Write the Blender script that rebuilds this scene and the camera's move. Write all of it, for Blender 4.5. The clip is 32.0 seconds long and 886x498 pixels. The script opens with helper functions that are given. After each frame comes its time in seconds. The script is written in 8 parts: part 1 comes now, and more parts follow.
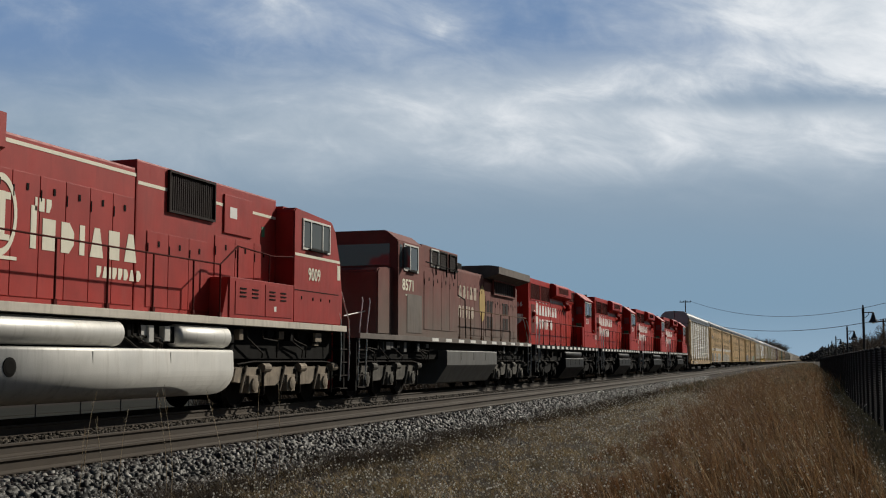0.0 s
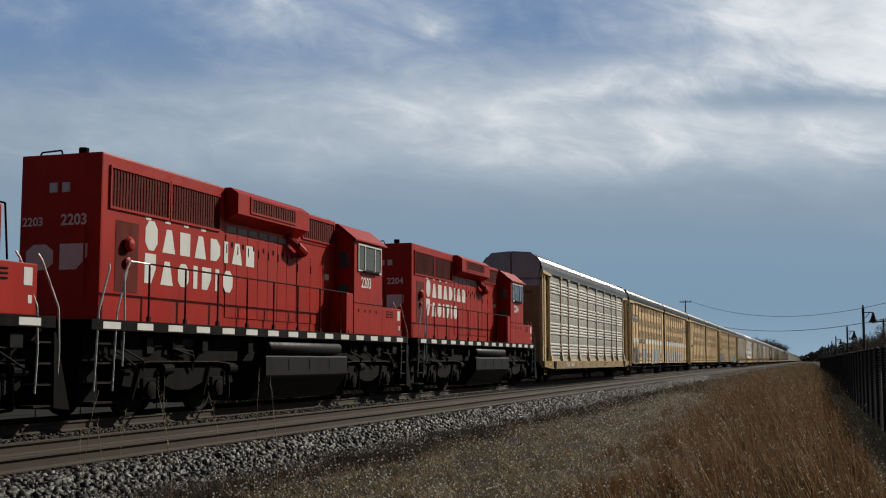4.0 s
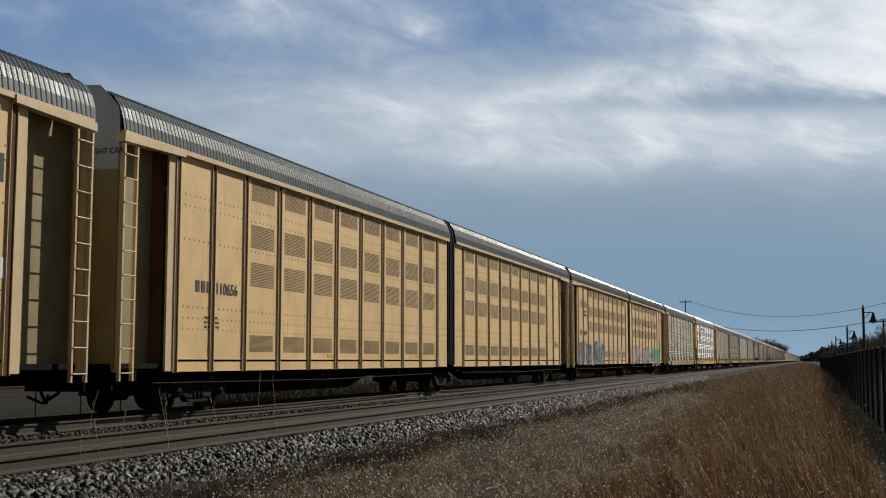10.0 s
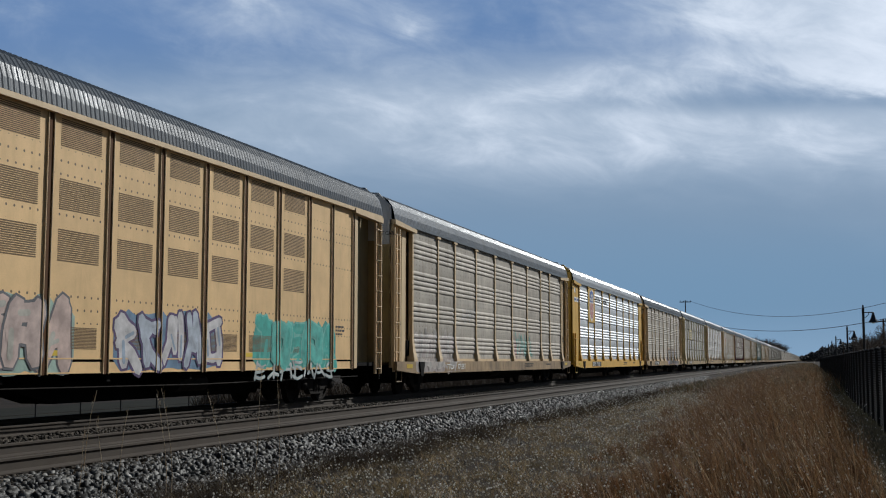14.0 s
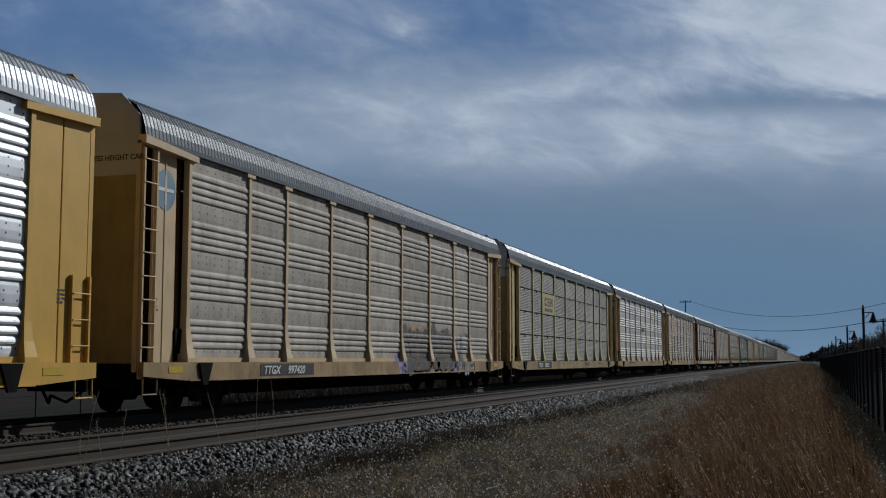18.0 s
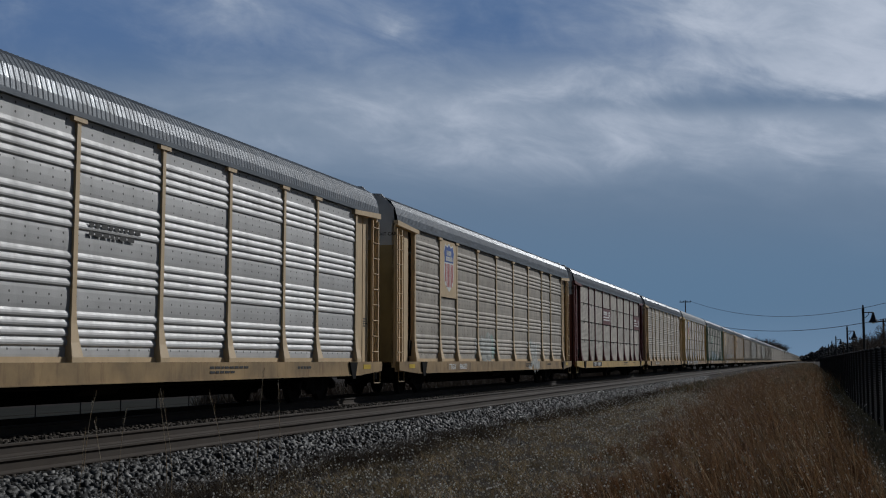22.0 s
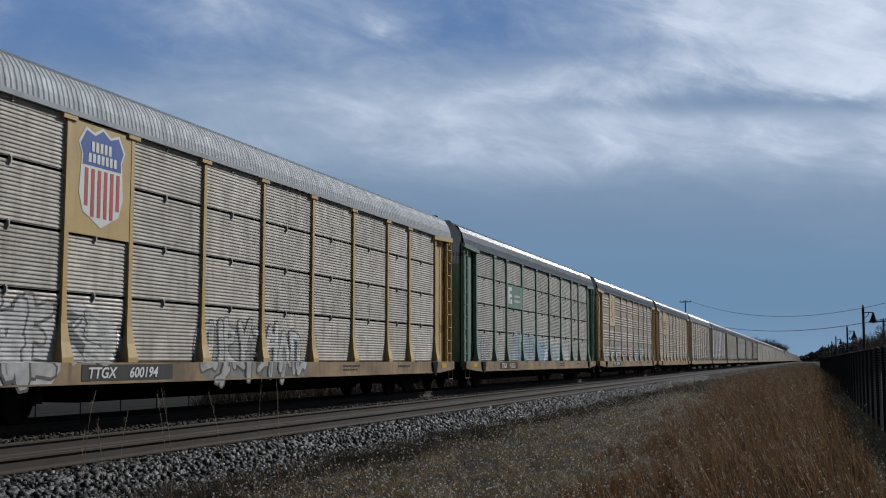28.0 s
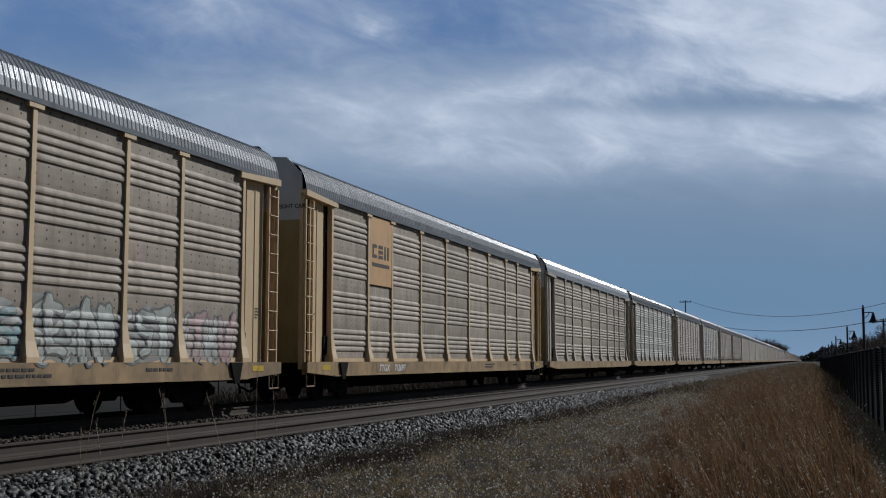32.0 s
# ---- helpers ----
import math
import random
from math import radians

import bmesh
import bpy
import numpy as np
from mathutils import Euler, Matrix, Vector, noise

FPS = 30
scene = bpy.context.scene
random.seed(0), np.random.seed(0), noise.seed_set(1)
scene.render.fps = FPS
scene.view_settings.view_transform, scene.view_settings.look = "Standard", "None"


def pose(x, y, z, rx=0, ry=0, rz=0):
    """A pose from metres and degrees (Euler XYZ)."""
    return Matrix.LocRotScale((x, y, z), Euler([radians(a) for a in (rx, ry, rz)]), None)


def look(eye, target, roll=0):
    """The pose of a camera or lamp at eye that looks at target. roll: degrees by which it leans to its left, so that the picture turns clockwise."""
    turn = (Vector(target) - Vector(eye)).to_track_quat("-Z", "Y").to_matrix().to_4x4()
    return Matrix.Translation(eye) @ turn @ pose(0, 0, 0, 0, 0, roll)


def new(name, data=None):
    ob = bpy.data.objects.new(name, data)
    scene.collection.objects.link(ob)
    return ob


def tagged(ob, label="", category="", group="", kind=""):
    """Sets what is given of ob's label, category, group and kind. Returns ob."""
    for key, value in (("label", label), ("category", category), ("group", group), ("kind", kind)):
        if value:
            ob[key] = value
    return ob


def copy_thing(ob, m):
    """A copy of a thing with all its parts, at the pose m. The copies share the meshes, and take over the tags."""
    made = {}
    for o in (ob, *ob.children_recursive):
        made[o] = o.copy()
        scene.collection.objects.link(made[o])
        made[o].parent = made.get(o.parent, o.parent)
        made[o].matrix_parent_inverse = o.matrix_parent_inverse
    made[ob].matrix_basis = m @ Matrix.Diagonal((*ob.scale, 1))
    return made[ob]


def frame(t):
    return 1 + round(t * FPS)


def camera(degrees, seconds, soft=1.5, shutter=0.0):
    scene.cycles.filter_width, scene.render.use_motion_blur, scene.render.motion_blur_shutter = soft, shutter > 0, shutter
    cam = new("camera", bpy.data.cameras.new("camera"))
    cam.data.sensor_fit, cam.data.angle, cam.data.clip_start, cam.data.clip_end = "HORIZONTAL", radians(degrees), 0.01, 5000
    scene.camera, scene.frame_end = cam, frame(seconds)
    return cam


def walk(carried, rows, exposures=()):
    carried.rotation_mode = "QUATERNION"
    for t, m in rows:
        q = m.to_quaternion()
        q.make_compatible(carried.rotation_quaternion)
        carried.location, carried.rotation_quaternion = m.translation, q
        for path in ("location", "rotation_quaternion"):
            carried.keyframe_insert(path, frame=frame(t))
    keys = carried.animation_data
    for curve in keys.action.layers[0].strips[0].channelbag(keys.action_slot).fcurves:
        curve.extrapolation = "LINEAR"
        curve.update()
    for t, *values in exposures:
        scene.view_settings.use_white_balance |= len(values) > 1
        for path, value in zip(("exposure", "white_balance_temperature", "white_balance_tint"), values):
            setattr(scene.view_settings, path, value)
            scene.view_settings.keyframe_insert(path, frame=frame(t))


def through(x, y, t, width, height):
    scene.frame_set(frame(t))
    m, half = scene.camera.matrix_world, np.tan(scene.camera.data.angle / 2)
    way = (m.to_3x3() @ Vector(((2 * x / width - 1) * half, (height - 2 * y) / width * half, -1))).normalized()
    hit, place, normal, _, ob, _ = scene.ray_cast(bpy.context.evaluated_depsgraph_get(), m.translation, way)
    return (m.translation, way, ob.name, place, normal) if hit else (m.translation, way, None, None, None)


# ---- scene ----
# Axes: the line runs along +Y, z = 0 is the top of the rails, the tracks lie at negative x.
EYE = Vector((0.0, 0.0, 1.11))
HEAD, TILT = 17.70, 5.56
SPEED = 17.80
CLIP = 32.0
cam = camera(42.35, CLIP, 1.1)
AIM = Vector((-math.sin(radians(HEAD)) * math.cos(radians(TILT)),
              math.cos(radians(HEAD)) * math.cos(radians(TILT)), math.sin(radians(TILT))))
EXPOSURE = [(0.0, -0.05, 6500, 10), (3.0, -0.1, 6500, 10), (6.0, -0.1, 6500, 10), (9.5, -0.05, 6450, 10), (11.5, -0.1, 6150, 10),
            (13.0, -0.12, 5900, 10), (14.5, -0.22, 5750, 10), (17.0, -0.5, 5600, 10), (19.0, -0.9, 5600, 11), (21.5, -0.88, 5650, 12),
            (24.0, -0.68, 5650, 12), (25.3, -0.5, 5650, 12), (28.0, -0.36, 5650, 12), (32.0, -0.45, 5650, 12)]
walk(cam, [(0.0, look(EYE, EYE + AIM)), (CLIP, look(EYE, EYE + AIM))], EXPOSURE)

# ---- light ----
SUN_AZ, SUN_EL = 30.0, 32.0   # degrees right of the line's direction, and above the horizon
world = bpy.data.worlds.new("sky")
scene.world = world
world.use_nodes = True
wn = world.node_tree
wn.nodes.clear()
w_out = wn.nodes.new("ShaderNodeOutputWorld")
w_bg = wn.nodes.new("ShaderNodeBackground")
w_sky = wn.nodes.new("ShaderNodeTexSky")
w_sky.sky_type = "NISHITA"
w_sky.sun_disc = False
w_sky.sun_elevation = radians(SUN_EL)
w_sky.sun_rotation = radians(SUN_AZ)
w_sky.air_density, w_sky.dust_density, w_sky.ozone_density = 1.0, 0.6, 1.6
w_bg.inputs["Strength"].default_value = 0.03
wn.links.new(w_sky.outputs["Color"], w_bg.inputs["Color"])
wn.links.new(w_bg.outputs["Background"], w_out.inputs["Surface"])

sun = new("sun", bpy.data.lights.new("sun", "SUN"))
sun.data.energy = 4.4
sun.data.angle = radians(0.6)
sun.data.color = (1.0, 0.94, 0.82)
SUN_DIR = Vector((math.sin(radians(SUN_AZ)) * math.cos(radians(SUN_EL)),
                  math.cos(radians(SUN_AZ)) * math.cos(radians(SUN_EL)), math.sin(radians(SUN_EL))))
sun.matrix_world = look(SUN_DIR * 200, (0, 0, 0))

# ---- the cloudy sky: a glowing backdrop far beyond everything, which drifts slowly ----
def sky_backdrop():
    m = bpy.data.materials.new("cloudy_sky")
    m.use_nodes = True
    nt = m.node_tree
    nt.nodes.clear()

    def val(op, a, b=None, c=None):
        n = nt.nodes.new("ShaderNodeMath")
        n.operation = op
        for i, v in enumerate((a, b, c)):
            if v is None:
                continue
            if isinstance(v, (int, float)):
                n.inputs[i].default_value = v
            else:
                nt.links.new(v, n.inputs[i])
        return n.outputs[0]

    def hump(s, centre, width):
        d = val("DIVIDE", val("SUBTRACT", s, centre), width)
        return val("POWER", 2.718, val("MULTIPLY", val("MULTIPLY", d, d), -1.0))

    def span(s, lo, hi, a=0.0, b=1.0, smooth=True):
        n = nt.nodes.new("ShaderNodeMapRange")
        n.interpolation_type = "SMOOTHSTEP" if smooth else "LINEAR"
        for k, v in (("From Min", lo), ("From Max", hi), ("To Min", a), ("To Max", b)):
            n.inputs[k].default_value = v
        nt.links.new(s, n.inputs["Value"])
        return n.outputs["Result"]

    def cloud_noise(vec, scale, detail, rough, warp=0.0):
        n = nt.nodes.new("ShaderNodeTexNoise")
        for k, v in (("Scale", scale), ("Detail", detail), ("Roughness", rough), ("Distortion", warp)):
            n.inputs[k].default_value = v
        nt.links.new(vec, n.inputs["Vector"])
        return n.outputs["Fac"]

    def blend(f, a, b):
        n = nt.nodes.new("ShaderNodeMix")
        n.data_type = "RGBA"
        nt.links.new(f, n.inputs[0])
        for slot, v in ((6, a), (7, b)):
            if isinstance(v, tuple):
                n.inputs[slot].default_value = (*v, 1)
            else:
                nt.links.new(v, n.inputs[slot])
        return n.outputs[2]

    tc = nt.nodes.new("ShaderNodeTexCoord")
    turn = nt.nodes.new("ShaderNodeMapping")
    turn.inputs["Rotation"].default_value = (0, 0, radians(-HEAD))
    nt.links.new(tc.outputs["Object"], turn.inputs["Vector"])
    sep = nt.nodes.new("ShaderNodeSeparateXYZ")
    nt.links.new(turn.outputs[0], sep.inputs[0])
    u = val("DIVIDE", sep.outputs["X"], sep.outputs["Y"])      # tangent of the bearing, right positive
    v = val("DIVIDE", sep.outputs["Z"], sep.outputs["Y"])      # tangent of the height
    comb = nt.nodes.new("ShaderNodeCombineXYZ")
    # streaks lie flat and sink a little to the right; they grow finer towards the horizon
    def flat_coords(au, av, lean, z):
        c = nt.nodes.new("ShaderNodeCombineXYZ")
        nt.links.new(val("MULTIPLY", u, au), c.inputs[0])
        nt.links.new(val("MULTIPLY", val("MULTIPLY_ADD", u, lean, v), av), c.inputs[1])
        c.inputs[2].default_value = z
        return c.outputs[0]
    wide = cloud_noise(flat_coords(2.6, 9.0, 0.05, 4.3), 1.5, 7.0, 0.52, 0.12)
    fine = cloud_noise(flat_coords(9.0, 21.0, 0.12, 1.7), 1.2, 9.0, 0.60, 0.5)
    curl = cloud_noise(flat_coords(5.0, 9.0, 0.25, 8.1), 1.6, 8.0, 0.58, 0.8)
    soft = cloud_noise(flat_coords(1.6, 4.0, 0.05, 2.2), 1.0, 2.0, 0.5)
    high = span(v, 0.10, 0.19)
    # clear sky: slate blue near the horizon, greyer under the bank, deeper blue on top
    base = blend(span(v, 0.0, 0.05), (0.245, 0.36, 0.47), (0.19, 0.298, 0.405))
    base = blend(span(v, 0.05, 0.16), base, (0.225, 0.308, 0.398))
    base = blend(span(v, 0.20, 0.30), base, (0.148, 0.240, 0.405))
    # a broad bank with a ragged top, heavier to the right; a thin gap in it; wisps and a bright mass above
    ragged = val("ADD", v, val("MULTIPLY", val("SUBTRACT", curl, 0.5), 0.10))
    ragged = val("ADD", ragged, val("MULTIPLY", val("SUBTRACT", wide, 0.5), 0.05))
    bank = val("MULTIPLY", span(v, 0.105, 0.215), span(ragged, 0.225, 0.285, 1.0, 0.0))
    bank = val("MULTIPLY", bank, span(u, -0.42, 0.16, 0.40, 1.0))
    gap = val("MULTIPLY", hump(val("ADD", v, val("MULTIPLY", val("SUBTRACT", fine, 0.5), 0.02)), 0.229, 0.011), span(u, 0.02, 0.22))
    mass = val("MULTIPLY", hump(u, 0.36, 0.15), span(ragged, 0.22, 0.27))
    wisp = val("MULTIPLY", hump(val("MULTIPLY_ADD", v, 1.2, u), 0.24, 0.11), span(ragged, 0.24, 0.30))
    amount = val("ADD", val("MULTIPLY", bank, 0.64), val("MULTIPLY", mass, 0.60))
    amount = val("ADD", amount, val("MULTIPLY", wisp, 0.34))
    amount = val("ADD", amount, val("MULTIPLY", span(ragged, 0.225, 0.285), span(u, -0.4, 0.2, 0.04, 0.24)))
    amount = val("SUBTRACT", amount, val("MULTIPLY", gap, 0.26))
    rough = val("MULTIPLY", val("SUBTRACT", wide, 0.5), 0.45)
    rough = val("ADD", rough, val("MULTIPLY", val("MULTIPLY", val("SUBTRACT", curl, 0.5), 0.85), span(v, 0.20, 0.26)))
    rough = val("ADD", rough, val("MULTIPLY", val("MULTIPLY", val("SUBTRACT", fine, 0.5), 0.50), high))
    dens = val("ADD", amount, rough)
    thin = span(dens, 0.0, 0.86)
    col = blend(thin, base, (0.53, 0.585, 0.64))
    light = val("ADD", val("MULTIPLY", amount, 0.75), val("MULTIPLY", val("SUBTRACT", fine, 0.45), 1.0))
    light = val("ADD", light, val("MULTIPLY", val("SUBTRACT", curl, 0.5), 0.6))
    bright = val("MULTIPLY", span(light, 0.30, 0.95), thin)
    col = blend(bright, col, (0.82, 0.84, 0.86))
    shade = val("MULTIPLY", span(val("ADD", soft, val("MULTIPLY", hump(v, 0.14, 0.03), 0.2)), 0.45, 0.8), 0.35)
    col = blend(val("MULTIPLY", shade, span(v, 0.20, 0.11)), col, (0.23, 0.30, 0.375))
    em = nt.nodes.new("ShaderNodeEmission")
    em.inputs["Strength"].default_value = SKY_GLOW
    nt.links.new(col, em.inputs["Color"])
    clear = nt.nodes.new("ShaderNodeBsdfTransparent")
    away = val("MULTIPLY", span(val("ABSOLUTE", u), 0.62, 0.75, 1.0, 0.0), span(v, 0.42, 0.5, 1.0, 0.0))
    mix = nt.nodes.new("ShaderNodeMixShader")
    nt.links.new(away, mix.inputs[0])
    nt.links.new(clear.outputs[0], mix.inputs[1])
    nt.links.new(em.outputs[0], mix.inputs[2])
    out = nt.nodes.new("ShaderNodeOutputMaterial")
    nt.links.new(mix.outputs[0], out.inputs["Surface"])
    bm = bmesh.new()
    rad = 4200.0
    az = [HEAD - 42 + 84 * i / 28 for i in range(29)]
    el = [-3.0 + 30.0 * j / 10 for j in range(11)]
    grid = [[bm.verts.new((-rad * math.sin(radians(a)) * math.cos(radians(e)), rad * math.cos(radians(a)) * math.cos(radians(e)), rad * math.sin(radians(e))))
             for e in el] for a in az]
    for i in range(28):
        for j in range(10):
            bm.faces.new((grid[i][j], grid[i][j + 1], grid[i + 1][j + 1], grid[i + 1][j]))
    me = bpy.data.meshes.new("sky_backdrop")
    bm.to_mesh(me)
    bm.free()
    me.materials.append(m)
    return tagged(new("sky_backdrop", me), "blue sky with streaked white cloud banks", "sky", kind="structure")


SKY_GLOW = 1.12
SKY = sky_backdrop()
SKY_DRIFT = 3.5   # degrees to the left over the clip

# ---- materials ----
def nodes_of(m):
    m.use_nodes = True
    nt = m.node_tree
    return nt, nt.nodes["Principled BSDF"]


def spread(nt, axis_scale=(1, 1, 1)):
    """Object coordinates, shifted by each object's random number, so that alike pieces differ."""
    tc = nt.nodes.new("ShaderNodeTexCoord")
    info = nt.nodes.new("ShaderNodeObjectInfo")
    mul = nt.nodes.new("ShaderNodeMath")
    mul.operation = "MULTIPLY"
    mul.inputs[1].default_value = 37.0
    nt.links.new(info.outputs["Random"], mul.inputs[0])
    add = nt.nodes.new("ShaderNodeVectorMath")
    add.operation = "ADD"
    nt.links.new(tc.outputs["Object"], add.inputs[0])
    nt.links.new(mul.outputs[0], add.inputs[1])
    mp = nt.nodes.new("ShaderNodeMapping")
    mp.inputs["Scale"].default_value = axis_scale
    nt.links.new(add.outputs[0], mp.inputs["Vector"])
    return mp.outputs["Vector"]


def noise_node(nt, vec, scale, detail=4.0, rough=0.55):
    n = nt.nodes.new("ShaderNodeTexNoise")
    n.inputs["Scale"].default_value = scale
    n.inputs["Detail"].default_value = detail
    n.inputs["Roughness"].default_value = rough
    nt.links.new(vec, n.inputs["Vector"])
    return n.outputs["Fac"]


def ramp_node(nt, fac, lo, hi, a=0.0, b=1.0):
    n = nt.nodes.new("ShaderNodeMapRange")
    n.inputs["From Min"].default_value, n.inputs["From Max"].default_value = lo, hi
    n.inputs["To Min"].default_value, n.inputs["To Max"].default_value = a, b
    nt.links.new(fac, n.inputs["Value"])
    return n.outputs["Result"]


def mix_col(nt, fac, a, b, mode="MIX"):
    n = nt.nodes.new("ShaderNodeMix")
    n.data_type, n.blend_type = "RGBA", mode
    if isinstance(fac, float):
        n.inputs[0].default_value = fac
    else:
        nt.links.new(fac, n.inputs[0])
    for slot, val in ((6, a), (7, b)):
        if isinstance(val, tuple):
            n.inputs[slot].default_value = (*val, 1.0)
        else:
            nt.links.new(val, n.inputs[slot])
    return n.outputs[2]


def bump_node(nt, bsdf, height, strength, dist):
    b = nt.nodes.new("ShaderNodeBump")
    b.inputs["Strength"].default_value = strength
    b.inputs["Distance"].default_value = dist
    nt.links.new(height, b.inputs["Height"])
    nt.links.new(b.outputs["Normal"], bsdf.inputs["Normal"])


MATS = {}


def paint(name, base, rough=0.5, metal=0.0, var=0.25, scale=1.5, dirt=(0.09, 0.06, 0.04), grime=0.35,
          streak=(1.5, 1.5, 0.25), bump=0.15, fine=40.0, spec=0.5, pieces=0.0):
    """A weathered coat: broad fading, streaks of dirt that run down, fine grain and relief."""
    if name in MATS:
        return MATS[name]
    m = bpy.data.materials.new(name)
    nt, bsdf = nodes_of(m)
    vec = spread(nt)
    broad = noise_node(nt, vec, scale, 5.0)
    pale = tuple(min(1.0, c * (1 + var)) for c in base)
    dark = tuple(c * (1 - var) for c in base)
    col = mix_col(nt, ramp_node(nt, broad, 0.3, 0.7), dark, pale)
    run = noise_node(nt, spread(nt, streak), 3.0, 6.0, 0.65)
    col = mix_col(nt, ramp_node(nt, run, 0.52, 0.8, 0.0, grime), col, dirt)
    if pieces:
        info = nt.nodes.new("ShaderNodeObjectInfo")
        tone = ramp_node(nt, info.outputs["Random"], 0.0, 1.0, 1.0 - pieces, 1.0 + pieces * 0.6)
        grey = nt.nodes.new("ShaderNodeCombineColor")
        for k in range(3):
            nt.links.new(tone, grey.inputs[k])
        col = mix_col(nt, 1.0, col, grey.outputs[0], "MULTIPLY")
    grain = noise_node(nt, vec, fine, 3.0)
    col = mix_col(nt, ramp_node(nt, grain, 0.35, 0.75, 0.0, 0.18), col, tuple(c * 0.6 for c in base))
    nt.links.new(col, bsdf.inputs["Base Color"])
    nt.links.new(ramp_node(nt, run, 0.3, 0.8, rough, min(1.0, rough + 0.25)), bsdf.inputs["Roughness"])
    bsdf.inputs["Metallic"].default_value = metal
    bsdf.inputs["Specular IOR Level"].default_value = spec
    if bump:
        bump_node(nt, bsdf, grain, bump, 0.01)
    MATS[name] = m
    return m


def glass(name, tint=(0.07, 0.08, 0.085)):
    if name in MATS:
        return MATS[name]
    m = bpy.data.materials.new(name)
    nt, bsdf = nodes_of(m)
    bsdf.inputs["Base Color"].default_value = (*tint, 1)
    bsdf.inputs["Roughness"].default_value = 0.06
    bsdf.inputs["Specular IOR Level"].default_value = 0.8
    MATS[name] = m
    return m


def dusted(m, dust, z_clean, z_full):
    """Road dust thrown up the lower part of a coat, thinning out unevenly with height."""
    nt = m.node_tree
    bsdf = nt.nodes["Principled BSDF"]
    col = bsdf.inputs["Base Color"].links[0].from_socket
    tc = nt.nodes.new("ShaderNodeTexCoord")
    sep = nt.nodes.new("ShaderNodeSeparateXYZ")
    nt.links.new(tc.outputs["Object"], sep.inputs[0])
    add = nt.nodes.new("ShaderNodeMath")
    add.operation = "MULTIPLY_ADD"
    add.inputs[1].default_value = 1.6
    nt.links.new(noise_node(nt, spread(nt, (1.0, 1.0, 0.5)), 1.2, 5.0), add.inputs[0])
    nt.links.new(sep.outputs["Z"], add.inputs[2])
    nt.links.new(mix_col(nt, ramp_node(nt, add.outputs[0], z_clean + 0.8, z_full + 0.8, 0.0, 0.85), col, dust), bsdf.inputs["Base Color"])


TAN = (0.60, 0.445, 0.25)
M_TAN = paint("tan_paint", TAN, 0.5, var=0.10, grime=0.22, dirt=(0.20, 0.12, 0.06))
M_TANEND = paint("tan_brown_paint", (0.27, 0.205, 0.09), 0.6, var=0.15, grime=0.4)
M_SILL = paint("ochre_sill_paint", (0.31, 0.205, 0.085), 0.55, var=0.45, scale=1.1, grime=0.85, dirt=(0.12, 0.06, 0.03))
M_GREY = paint("weathered_grey_steel", (0.40, 0.38, 0.35), 0.5, 0.35, var=0.14, grime=0.45, dirt=(0.15, 0.11, 0.08))
M_ROOF = paint("galvanised_roof", (0.145, 0.16, 0.175), 0.30, 0.08, var=0.2, grime=0.3, spec=0.2)
M_ROOFDK = paint("dark_galvanised_roof", (0.062, 0.074, 0.088), 0.32, 0.0, var=0.2, grime=0.25, spec=0.14)
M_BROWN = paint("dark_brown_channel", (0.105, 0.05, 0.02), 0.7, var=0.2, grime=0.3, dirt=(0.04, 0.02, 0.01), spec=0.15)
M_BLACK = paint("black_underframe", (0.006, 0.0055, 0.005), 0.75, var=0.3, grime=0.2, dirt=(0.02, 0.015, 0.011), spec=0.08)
M_IRON = paint("dusty_cast_iron", (0.019, 0.0155, 0.0125), 0.75, 0.0, var=0.5, grime=0.5, dirt=(0.04, 0.03, 0.021), spec=0.12)
M_STEEL = paint("bare_wheel_steel", (0.16, 0.145, 0.13), 0.35, 0.8, var=0.2, grime=0.3)
M_RAILSIDE = paint("rusty_rail", (0.046, 0.034, 0.023), 0.85, 0.0, var=0.15, scale=4, grime=0.25, streak=(1, 0.2, 1))
M_RAILTOP = paint("polished_rail_head", (0.42, 0.39, 0.34), 0.34, 0.8, var=0.1, grime=0.1)
M_WOOD = paint("creosoted_tie", (0.085, 0.066, 0.05), 0.85, var=0.3, grime=0.4)
M_WHITE = paint("white_marking", (0.75, 0.74, 0.70), 0.55, var=0.06, grime=0.12)
M_BLUE = paint("blue_marking", (0.03, 0.09, 0.33), 0.5, var=0.08, grime=0.1)
M_REDM = paint("red_marking", (0.45, 0.06, 0.05), 0.5, var=0.08, grime=0.1)
M_BLACKM = paint("black_marking", (0.03, 0.028, 0.025), 0.6, var=0.1, grime=0.1)
M_ENDUP = paint("pale_grey_end_paint", (0.40, 0.41, 0.42), 0.55, var=0.1, grime=0.25, dirt=(0.3, 0.28, 0.25))
M_SLOT_SHADE = paint("slot_shadow_brown", (0.15, 0.092, 0.04), 0.7, var=0.15, grime=0.2)


